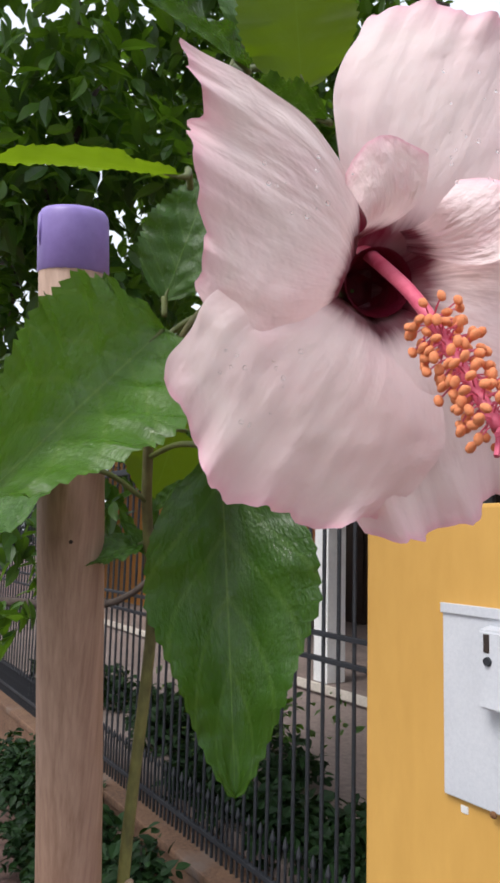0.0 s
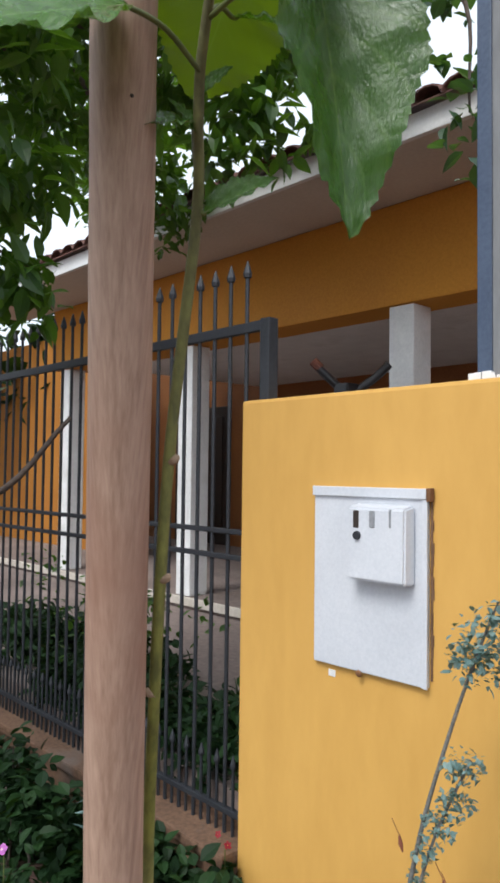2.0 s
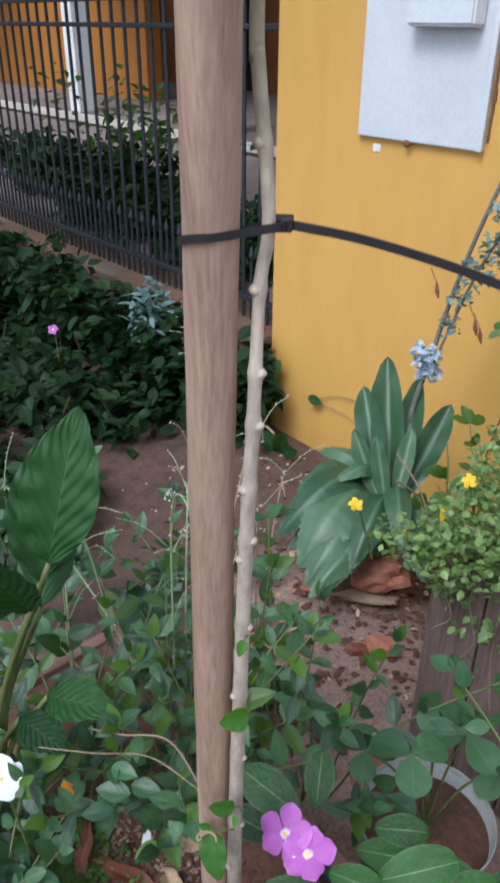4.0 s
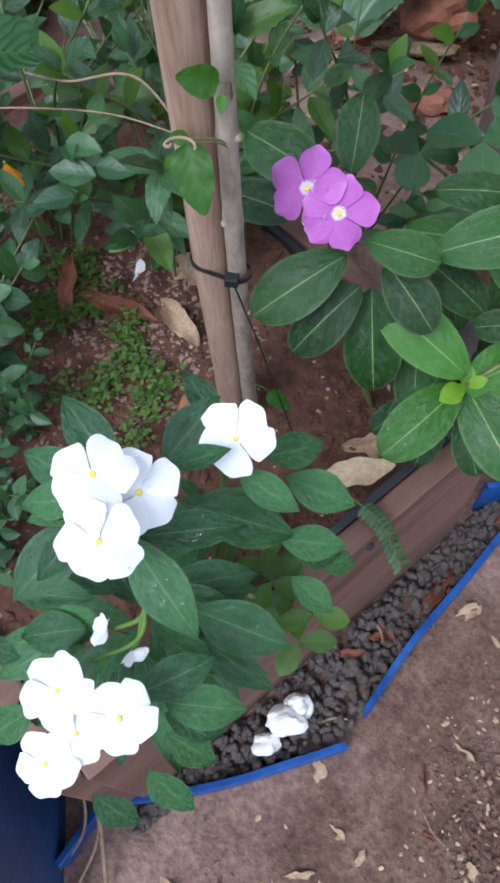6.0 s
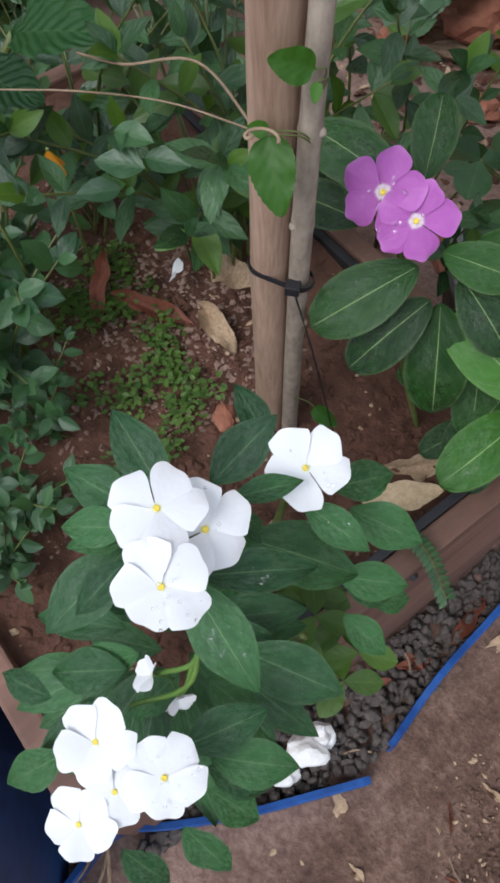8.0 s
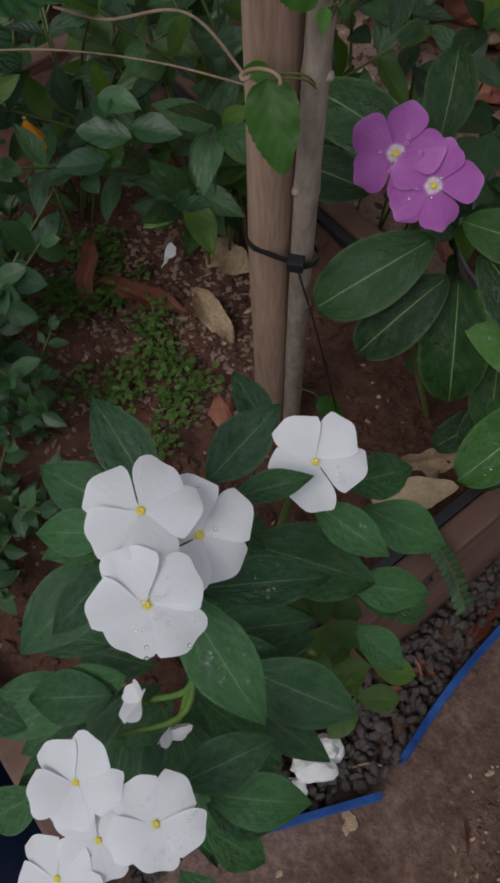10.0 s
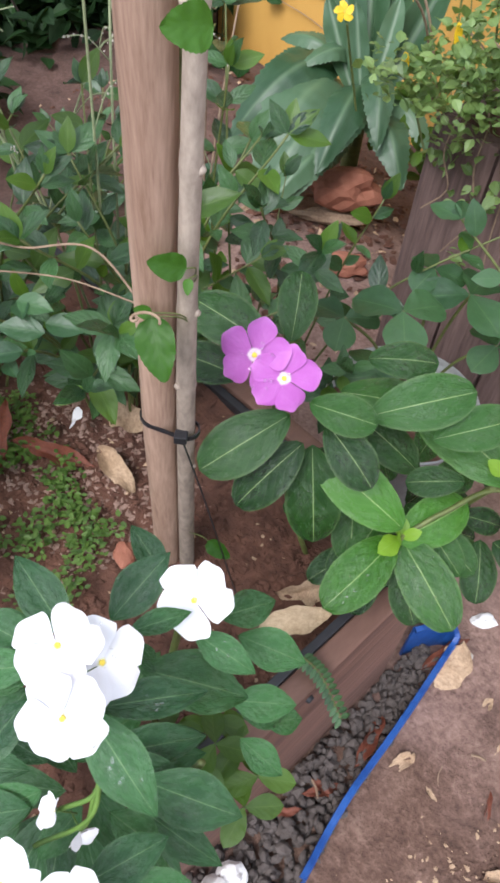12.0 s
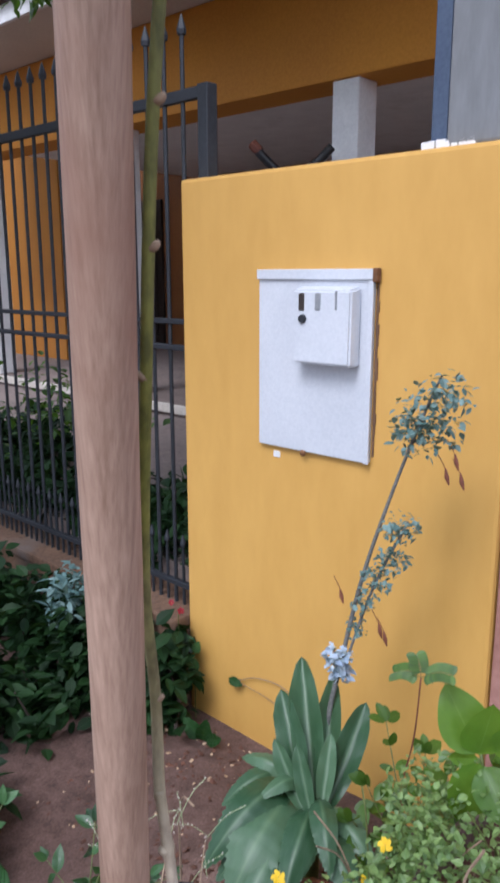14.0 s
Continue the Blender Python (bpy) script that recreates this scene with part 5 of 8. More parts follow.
def build_white_periwinkle():
    p = thing("white_periwinkle", "white-flowered periwinkle with dark wet leaves", "periwinkle")
    rr = random.Random(14)
    ms = leaf_kinds("leaf", M_PERILEAF, 6, widest=0.48, power=0.92, width=0.165, fold=0.26, droop=0.10, wave=0.012, waves=2, rows=22, pleat=0.003, pleats=7)
    rows = [
            ((-0.031, -0.054, 0.300), (-0.068, -0.052, 0.318), 1.42),
            ((-0.037, -0.068, 0.290), (-0.070, -0.083, 0.295), 1.55),
            ((-0.030, -0.075, 0.285), (-0.039, -0.100, 0.290), 1.55),
            ((-0.048, -0.016, 0.235), (-0.047, 0.021, 0.262), 1.55),
            ((-0.061, 0.028, 0.215), (-0.088, 0.029, 0.235), 1.55),
            ((0.002, -0.035, 0.325), (0.013, -0.012, 0.330), 1.22),
            ((0.014, -0.006, 0.295), (0.044, 0.003, 0.290), 1.42),
            ((0.011, 0.014, 0.285), (0.019, 0.045, 0.272), 1.55),
            ((0.020, 0.021, 0.262), (0.049, 0.042, 0.245), 1.55),
            ((0.036, 0.002, 0.235), (0.059, 0.028, 0.225), 1.53),
            ((0.020, -0.064, 0.322), (0.042, -0.027, 0.318), 1.10),
            ((0.010, -0.034, 0.290), (0.046, 0.001, 0.268), 1.47),
            ((0.020, -0.071, 0.322), (0.064, -0.075, 0.306), 1.35),
            ((0.035, -0.058, 0.225), (0.077, -0.031, 0.205), 1.55),
            ((0.056, -0.106, 0.255), (0.066, -0.071, 0.255), 1.55),
            ((0.067, -0.099, 0.248), (0.093, -0.073, 0.236), 1.55),
            ((-0.016, -0.087, 0.292), (-0.013, -0.114, 0.285), 1.55),
            ((0.011, -0.104, 0.262), (-0.003, -0.133, 0.250), 1.55),
            ((0.036, -0.081, 0.230), (0.062, -0.072, 0.210), 1.55),
            ((0.010, -0.031, 0.300), (0.003, -0.034, 0.310), 1.43),
            ((-0.027, -0.084, 0.275), (-0.022, -0.129, 0.262), 1.55),
            ((-0.027, -0.076, 0.298), (-0.048, -0.099, 0.292), 1.55),
            ((0.013, -0.112, 0.262), (-0.009, -0.139, 0.250), 1.55),
            ((-0.056, -0.061, 0.272), (-0.079, -0.083, 0.268), 1.55),
            ((0.028, -0.143, 0.235), (0.011, -0.166, 0.220), 1.55),
            ((0.075, -0.109, 0.225), (0.098, -0.099, 0.205), 1.55),
            ((0.054, -0.089, 0.228), (0.076, -0.077, 0.210), 1.55),
            ((0.068, -0.103, 0.230), (0.091, -0.085, 0.212), 1.55),
            ((0.052, -0.107, 0.215), (0.081, -0.071, 0.195), 1.36),
            ((0.025, -0.093, 0.240), (0.027, -0.120, 0.230), 1.55),
            ((0.036, 0.008, 0.210), (0.054, 0.035, 0.190), 1.55),
            ((0.047, 0.001, 0.190), (0.074, 0.009, 0.175), 1.55),
            ((0.046, 0.022, 0.180), (0.058, 0.046, 0.165), 1.55),
            ((0.011, -0.038, 0.310), (0.019, -0.037, 0.312), 1.55),
            ((0.021, -0.156, 0.235), (0.013, -0.185, 0.220), 1.55),
            ((-0.001, -0.145, 0.250), (-0.024, -0.159, 0.245), 1.55),
            ((0.079, -0.129, 0.200), (0.106, -0.125, 0.180), 1.55),
            ((0.068, -0.159, 0.190), (0.092, -0.153, 0.170), 1.55)]

    def put(b, t, w):
        b, t = Vector(b), Vector(t)
        d = t - b
        put_leaf(p, ms, b - d * 0.10, t + d * 0.05, Vector((0.24, -0.18, 0.92)) + Vector((rr.uniform(-.22, .22), rr.uniform(-.22, .22), 0)), w, "leaf", rr)
    for b, t, w in rows:
        put(b, t, w)
    # the darker leaves lower down, in whorls round the stems
    for k in range(40):
        a = k * 2.4 + rr.uniform(-.3, .3)
        r = 0.044 * math.sqrt(rr.random())
        b = Vector((-0.004 + r * math.cos(a), -0.078 + r * 1.3 * math.sin(a), rr.uniform(0.12, 0.225)))
        ln_ = rr.uniform(0.044, 0.062)
        put(b, b + Vector((math.cos(a) * ln_ * 0.85, math.sin(a) * ln_ * 0.85, rr.uniform(-0.02, 0.004))), rr.uniform(1.05, 1.35))
    root = Vector((0.0, -0.06, 0.02))
    for tip, bend in (((0.012, -0.068, 0.340), (-0.01, -0.07, 0.2)), ((0.0, -0.004, 0.300), (-0.01, -0.02, 0.15)), ((0.055, -0.124, 0.258), (0.03, -0.1, 0.15)), ((-0.03, -0.06, 0.29), (-0.03, -0.06, 0.15)), ((0.045, -0.030, 0.22), (0.025, -0.05, 0.12))):
        part("stem", tube(smooth_line([root, bend, tip], 6), 0.0022, 8), M_GREENSTEM, p, smooth=True)
    for line in ([(0.020, -0.070, 0.318), (0.036, -0.084, 0.290), (0.027, -0.100, 0.272)], [(0.020, -0.070, 0.318), (0.040, -0.090, 0.280), (0.026, -0.117, 0.250)], [(0.036, -0.086, 0.287), (0.039, -0.093, 0.272), (0.038, -0.098, 0.264)]):
        part("flower_stalk", tube(smooth_line(line, 6), 0.0012, 8), M_SEPAL, p, smooth=True)
    R = 0.0164
    lab = "white periwinkle flower with yellow eye"
    aimed_flower(p, WHITE_PETALS, (0.0035, -0.0698, 0.366), (0.28, -0.02, 0.95), R * 1.04, (0.42, 0.62, 0.1), rr, lab)
    aimed_flower(p, WHITE_PETALS, (0.0249, -0.0836, 0.3585), (0.40, -0.22, 0.88), R * 1.03, (0.60, -0.60, 0.0), rr, lab)
    aimed_flower(p, WHITE_PETALS, (0.0142, -0.0585, 0.350), (0.46, 0.05, 0.87), R * 1.08, (0.12, 0.70, 0.3), rr, lab)
    aimed_flower(p, WHITE_PETALS, (0.0062, -0.0029, 0.318), (0.40, -0.28, 0.88), R * 1.10, (0.62, -0.40, -0.3), rr, lab)
    aimed_flower(p, WHITE_PETALS, (0.0351, -0.1352, 0.277), (0.20, -0.20, 0.95), R, (-0.25, 0.60, 0.3), rr, lab, cup=8)
    aimed_flower(p, WHITE_PETALS, (0.0631, -0.1206, 0.275), (0.34, -0.10, 0.92), R * 1.06, (-0.25, 0.62, 0.3), rr, lab)
    aimed_flower(p, WHITE_PETALS, (0.0541, -0.1400, 0.268), (0.40, -0.28, 0.86), R * 0.95, (-0.30, 0.40, 0.2), rr, lab)
    aimed_flower(p, WHITE_PETALS, (0.0544, -0.1588, 0.262), (0.30, -0.35, 0.88), R * 0.95, (-0.20, 0.62, 0.3), rr, lab)
    for c, d, w in (((0.0267, -0.1021, 0.275), (-0.30, -0.45, 0.5), (-0.6, -0.4, 0.1)), ((0.0377, -0.0982, 0.262), (0.6, -0.1, 0.1), (0.5, 0.1, -0.5))):
        aimed_flower(p, WHITE_PETALS, c, d, 0.0088, w, rr, "small wilted white flower", cup=38)
    up = (0.33, -0.15, 0.92)
    drops(p, [((0.012, -0.058, 0.362), up, 0.010, 12), ((0.030, -0.084, 0.3605), up, 0.013, 12), ((0.009, 0.000, 0.3205), up, 0.013, 9), ((0.066, -0.118, 0.2775), up, 0.013, 12)], rr, 0.0008)
    drops(p, [((0.032, -0.046, 0.3235), up, 0.007, 8), ((0.045, -0.073, 0.3165), up, 0.008, 8), ((0.030, -0.002, 0.2955), up, 0.006, 6)], rr, 0.0007)


build_white_periwinkle()


def build_pink_periwinkle():
    p = thing("pink_periwinkle", "pink-flowered periwinkle with glossy rounded leaves", "periwinkle")
    rr = random.Random(15)
    ms = leaf_kinds("leaf", M_PINKLEAF, 5, widest=0.57, power=0.46, width=0.235, fold=-0.10, droop=0.10, wave=0.008, waves=2, rows=26, arch=0.05)

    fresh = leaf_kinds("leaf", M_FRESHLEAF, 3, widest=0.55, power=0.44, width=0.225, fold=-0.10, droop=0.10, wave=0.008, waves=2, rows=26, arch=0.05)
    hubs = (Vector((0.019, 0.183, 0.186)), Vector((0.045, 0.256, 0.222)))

    def put(b, t, w):
        b, t = Vector(b), Vector(t)
        d = (t - b)
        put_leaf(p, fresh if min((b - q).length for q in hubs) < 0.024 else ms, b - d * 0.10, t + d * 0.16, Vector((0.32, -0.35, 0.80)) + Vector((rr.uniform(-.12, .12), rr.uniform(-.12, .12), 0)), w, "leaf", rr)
    put((-0.058, 0.155, 0.285), (-0.027, 0.175, 0.280), 1.25)
    put((-0.068, 0.207, 0.250), (-0.025, 0.249, 0.240), 1.0)
    put((-0.045, 0.159, 0.270), (-0.007, 0.157, 0.255), 1.3)
    put((-0.071, 0.141, 0.270), (-0.086, 0.091, 0.250), 1.15)
    put((-0.057, 0.144, 0.250), (-0.066, 0.103, 0.220), 1.1)
    put((-0.052, 0.155, 0.240), (-0.023, 0.135, 0.190), 1.1)
    put((0.014, 0.178, 0.205), (-0.036, 0.160, 0.236), 1.1)
    put((0.017, 0.174, 0.185), (0.019, 0.115, 0.181), 1.12)
    put((0.022, 0.185, 0.180), (0.078, 0.169, 0.167), 1.15)
    put((0.020, 0.185, 0.185), (0.035, 0.232, 0.195), 1.3)
    put((0.035, 0.246, 0.170), (0.056, 0.266, 0.160), 1.2)
    put((0.026, 0.230, 0.220), (0.002, 0.208, 0.215), 1.2)
    put((0.047, 0.259, 0.220), (-0.022, 0.251, 0.240), 1.15)
    put((0.056, 0.248, 0.150), (0.079, 0.223, 0.130), 1.3)
    put((0.029, 0.177, 0.160), (0.058, 0.165, 0.140), 1.2)
    put((-0.112, 0.189, 0.285), (-0.131, 0.214, 0.310), 1.2)
    put((-0.121, 0.172, 0.280), (-0.173, 0.160, 0.290), 1.2)
    put((-0.125, 0.150, 0.262), (-0.165, 0.135, 0.262), 1.2)
    put((-0.009, 0.229, 0.200), (-0.045, 0.219, 0.220), 1.3)
    put((0.053, 0.269, 0.200), (0.072, 0.303, 0.220), 1.3)
    put((0.067, 0.250, 0.160), (0.110, 0.258, 0.150), 1.2)
    put((0.035, 0.262, 0.200), (0.030, 0.297, 0.230), 1.2)
    put((-0.03, 0.19, 0.17), (-0.005, 0.165, 0.15), 1.3)
    put((-0.02, 0.22, 0.16), (-0.05, 0.19, 0.15), 1.3)
    put((0.00, 0.24, 0.15), (0.03, 0.27, 0.13), 1.3)
    put((0.07, 0.27, 0.18), (0.115, 0.29, 0.18), 1.2)
    put((0.06, 0.29, 0.19), (0.05, 0.335, 0.21), 1.2)
    put((-0.030, 0.188, 0.276), (0.003, 0.232, 0.292), 1.1)
    put((-0.058, 0.212, 0.290), (-0.030, 0.238, 0.292), 1.2)
    put((0.005, 0.215, 0.262), (0.032, 0.252, 0.275), 1.1)
    for k in range(26):
        a, r = k * 2.4, 0.05 * math.sqrt(rr.random())
        b = Vector((-0.015 + r * math.cos(a), 0.225 + r * math.sin(a), rr.uniform(0.09, 0.17)))
        put(b, b + Vector((math.cos(a) * 0.04, math.sin(a) * 0.04, rr.uniform(-0.02, 0.0))), rr.uniform(1.0, 1.3))
    root = Vector((-0.06, 0.20, 0.02))
    hub = Vector((0.019, 0.183, 0.186))
    for tip, bend in (((-0.085, 0.142, 0.295), (-0.08, 0.17, 0.15)), (tuple(hub), (0.0, 0.205, 0.13)), ((0.045, 0.255, 0.215), (0.01, 0.24, 0.13))):
        part("stem", tube(smooth_line([root, bend, tip], 6), 0.0026, 8), M_GREENSTEM, p, smooth=True)
    part("stem", tube(smooth_line([hub, (0.03, 0.215, 0.20), (0.05, 0.262, 0.205), (0.12, 0.30, 0.19)], 6), 0.0020, 8), M_GREENSTEM, p, smooth=True)
    yg = leaf_kinds("young_leaf", M_SHOOT, 2, widest=0.55, power=0.8, width=0.24, fold=0.2, droop=0.1, rows=10)
    for d in ((0.0, -0.032, 0.012), (-0.012, 0.006, 0.016), (0.012, 0.010, 0.014), (0.004, -0.012, 0.018), (-0.006, 0.012, 0.012)):
        put_leaf(p, yg, hub, hub + Vector(d) * 0.8, (0.32, -0.35, 0.8), 1.2, "young_leaf", rr)
    hub2 = Vector((0.045, 0.256, 0.222))
    for d in ((-0.012, -0.008, 0.014), (0.010, 0.006, 0.016), (0.0, 0.014, 0.012)):
        put_leaf(p, yg, hub2, hub2 + Vector(d), (0.32, -0.35, 0.8), 1.2, "young_leaf", rr)
    face = (0.47, -0.56, 0.69)
    aimed_flower(p, PINK_PETALS, (-0.0955, 0.1345, 0.3145), (0.36, -0.62, 0.68), 0.0240, (-0.28, 0.50, 0.42), rr, "magenta pink periwinkle flower with pale eye")
    aimed_flower(p, PINK_PETALS, (-0.0745, 0.1405, 0.3065), (0.56, -0.46, 0.69), 0.0232, (0.60, 0.72, 0.10), rr, "magenta pink periwinkle flower with pale eye")
    drops(p, [((-0.085, 0.130, 0.314), face, 0.018, 14), ((0.045, 0.175, 0.180), (0.1, -0.1, 1), 0.02, 14), ((0.02, 0.13, 0.190), (0.1, -0.1, 1), 0.02, 10)], rr, 0.0010)


build_pink_periwinkle()

# ---- foliage materials of the further plants ----
M_DARKLEAF = leaf_material("dark_glossy_small_leaf", (0.005, 0.025, 0.010), (0.044, 0.118, 0.036), (0.12, 0.22, 0.09), 0.32, 0.16, 5, 0.15, 0.02, 0.5, shine=0.45, bumpy=0.7, relief=0.001, wet=0.95, rim=0.2)
M_LIMELEAF = leaf_material("fresh_green_leaf", (0.015, 0.054, 0.023), (0.055, 0.135, 0.050), (0.15, 0.28, 0.09), 0.4, 0.25, 5, 0.1, 0.02, 0.4, shine=0.5, wet=0.5)
M_LIGHTLEAF = leaf_material("smooth_light_green_leaf", (0.050, 0.120, 0.012), (0.120, 0.235, 0.028), (0.22, 0.34, 0.09), 0.4, 0.3, 5, 0.1, 0.014, 0.5, shine=0.35)
M_GREYLEAF = leaf_material("grey_green_succulent_leaf", (0.018, 0.060, 0.024), (0.075, 0.145, 0.075), (0.15, 0.24, 0.12), 0.45, 0.08, 5, 0.2, 0.07, 0.35, rim=0.25)
M_TEALLEAF = leaf_material("dusty_teal_leaflet", (0.06, 0.13, 0.13), (0.17, 0.26, 0.25), (0.22, 0.30, 0.28), 0.6, 0.1, 4, 0.1, 0.02, 0.2, per_island=True)
M_BLUEBELL = leaf_material("pale_blue_grey_floret", (0.22, 0.30, 0.42), (0.46, 0.54, 0.66), (0.6, 0.65, 0.75), 0.6, 0.15, 4, 0.1, 0.02, 0.2, per_island=True)
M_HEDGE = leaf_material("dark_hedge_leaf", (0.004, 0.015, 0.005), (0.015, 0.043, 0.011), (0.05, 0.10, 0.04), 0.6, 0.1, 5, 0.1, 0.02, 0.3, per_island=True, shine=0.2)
M_TREELEAF = leaf_material("tree_leaf", (0.012, 0.040, 0.009), (0.065, 0.150, 0.020), (0.10, 0.19, 0.04), 0.42, 0.36, 5, 0.1, 0.02, 0.3, per_island=True)
M_WEED = leaf_material("low_weed_leaflet", (0.032, 0.080, 0.012), (0.095, 0.175, 0.030), (0.12, 0.22, 0.05), 0.5, 0.2, 4, 0.1, 0.02, 0.3, per_island=True)
M_PURSLANE = leaf_material("purslane_leaf", (0.055, 0.112, 0.030), (0.190, 0.285, 0.090), (0.16, 0.26, 0.10), 0.45, 0.18, 4, 0.1, 0.02, 0.3, per_island=True)
M_YOUNGWEED = leaf_material("yellowish_weed_leaf", (0.030, 0.075, 0.008), (0.070, 0.150, 0.014), (0.16, 0.26, 0.06), 0.45, 0.25, 5)
M_PALESTALK = surface("pale_green_grass_stalk", (0.15, 0.19, 0.09), (0.32, 0.36, 0.20), 150, 14, 0.7, 0.3, 0.0006)
M_DUSTSTALK = surface("dusty_grey_stalk", (0.07, 0.075, 0.07), (0.20, 0.195, 0.18), 150, 14, 0.85, 0.4, 0.001)
M_RED = petal_material("red_petal", (0.30, 0.008, 0.02), (0.36, 0.012, 0.03), (0.3, 0.01, 0.02), 0.1)

SMALL = leaf_kinds("leaf", M_DARKLEAF, 5, widest=0.42, power=0.95, width=0.24, fold=0.28, droop=0.16, wave=0.015, waves=2, rows=8)
LIME = leaf_kinds("leaf", M_LIMELEAF, 4, widest=0.45, power=0.85, width=0.29, fold=0.22, droop=0.14, wave=0.015, waves=2, rows=10)
M_VINELEAF = leaf_material("dark_vine_leaf", (0.018, 0.072, 0.006), (0.046, 0.140, 0.012), (0.06, 0.14, 0.03), 0.45, 0.2, 5, 0.1, 0.012, 0.4, shine=0.3)
HEART = leaf_kinds("leaf", M_VINELEAF, 3, widest=0.36, power=0.65, width=0.36, teeth=1, tooth=0.03, fold=0.2, droop=0.16, wave=0.02, rows=22)
M_BROADLEAF = leaf_material("dark_ribbed_broad_leaf", (0.006, 0.028, 0.008), (0.020, 0.070, 0.018), (0.10, 0.19, 0.06), 0.42, 0.15, 8, 0.1, 0.012, 0.5, shine=0.28, side_veins=0.25, ribs=0.4, relief=0.002, bumpy=0.7)
DARKBROAD = leaf_kinds("leaf", M_BROADLEAF, 3, widest=0.45, power=0.8, width=0.24, fold=0.25, droop=0.12, wave=0.022, waves=5, rows=22)

FRESHSMALL = leaf_kinds("leaf", M_YOUNGWEED, 2, widest=0.42, power=0.9, width=0.25, fold=0.25, droop=0.16, wave=0.015, waves=2, rows=8)


def branching(p, stems, meshes, rr, step=0.03, size=0.035, radius=0.0014, stem_material=M_GREENSTEM, up=(0.35, -0.35, 0.8), wide=1.0, start=0.25, out=0.8):
    """Stems as smooth lines, with opposite leaves along them and a tuft at each end."""
    for line in stems:
        pts = smooth_line(line, 8)
        part("stem", tube(pts, [radius * (1.25 - 0.6 * k / len(pts)) for k in range(len(pts))], 6), stem_material, p, smooth=True)
        total = sum((b - a).length for a, b in zip(pts, pts[1:]))
        d, turn = 0.0, rr.uniform(0, 3)
        nextd = total * start
        for a, b in zip(pts, pts[1:]):
            d += (b - a).length
            if d < nextd:
                continue
            nextd = d + step * rr.uniform(0.75, 1.25)
            way = (b - a).normalized()
            s1 = way.orthogonal().normalized()
            s2 = way.cross(s1)
            turn += 1.57 + rr.uniform(-0.3, 0.3)
            for sgn in (1, -1):
                o = (s1 * math.cos(turn) + s2 * math.sin(turn)) * sgn
                t = (o * out + way * rr.uniform(0.2, 0.7) + Vector((0, 0, -0.1))).normalized() * size * rr.uniform(0.65, 1.2)
                put_leaf(p, meshes, b + o * radius, b + t, Vector(up) + Vector((rr.uniform(-.4, .4), rr.uniform(-.4, .4), 0)), wide, "leaf", rr)
        way = (pts[-1] - pts[-3]).normalized()
        for k in range(3):
            t = (way + Vector((rr.uniform(-.7, .7), rr.uniform(-.7, .7), rr.uniform(-.3, .4)))).normalized() * size * rr.uniform(0.5, 0.9)
            put_leaf(p, meshes, pts[-1], pts[-1] + t, up, wide, "leaf", rr)


def fan(rr, base, n, reach, height, lean=(0, 0), bend=0.25):
    """n stems that spread from a base."""
    out = []
    base = Vector(base)
    for k in range(n):
        a = 6.283 * (k + rr.random() * 0.8) / n
        r = reach * rr.uniform(0.4, 1.0)
        h = height * rr.uniform(0.55, 1.0)
        tip = base + Vector((math.cos(a) * r + lean[0], math.sin(a) * r + lean[1], h))
        midp = base + (tip - base) * 0.5 + Vector((-math.cos(a) * r * bend * 0.6, -math.sin(a) * r * bend * 0.6, h * bend * 0.5))
        out.append([base + Vector((rr.uniform(-.02, .02), rr.uniform(-.02, .02), 0)), midp, tip])
    return out


# ---- vine on the stake ----
def build_vine():
    v = thing("climbing_vine", "young green vine with toothed leaves on the stake", "vine")
    rr = random.Random(6)
    line = smooth_line([(-0.145, 0.120, 0.05), (-0.124, 0.098, 0.28), (-0.115, 0.092, 0.37), (-0.110, 0.088, 0.42), (-0.100, 0.081, 0.54), (-0.092, 0.076, 0.63)], 10)
    part("stem", tube(line, 0.0010, 6), M_GREENSTEM, v, smooth=True)
    for b, t, w in (((-0.0665, 0.0672, 0.534), (-0.0700, 0.0490, 0.537), 1.15), ((-0.0854, 0.0710, 0.420), (-0.0925, 0.0545, 0.427), 1.0), ((-0.0816, 0.0692, 0.4173), (-0.0771, 0.0646, 0.4132), 0.9),
                    ((-0.1000, 0.0600, 0.386), (-0.0765, 0.0480, 0.366), 0.85), ((-0.1010, 0.0620, 0.387), (-0.1097, 0.0560, 0.386), 1.0), ((-0.060, 0.058, 0.608), (-0.057, 0.052, 0.601), 0.9), ((-0.095, 0.10, 0.13), (-0.075, 0.105, 0.12), 0.9)):
        put_leaf(v, HEART, b, t, (0.62, -0.55, 0.35), w, "leaf", rr)
        f = min(max((b[2] - 0.05) / 0.6, 0), 1)
        part("leaf_stalk", tube(smooth_line([(-0.126 + 0.056 * f, 0.104 - 0.037 * f, b[2] - 0.015), ((b[0] - 0.126 + 0.056 * f) / 2 + 0.004, (b[1] + 0.104 - 0.037 * f) / 2, b[2] - 0.002), b], 5), 0.0004, 6), M_GREENSTEM, v, smooth=True)
    curl = [Vector((-0.092, 0.056, 0.392)) + Vector((0.004 * math.cos(k * 0.5) - 0.0006 * k, 0.004 * math.sin(k * 0.5) - 0.0006 * k, 0.0002 * k)) for k in range(14)]
    part("tendril", tube(curl, 0.0008, 6), M_TWIG, v, "dry pale tendril", True)


build_vine()


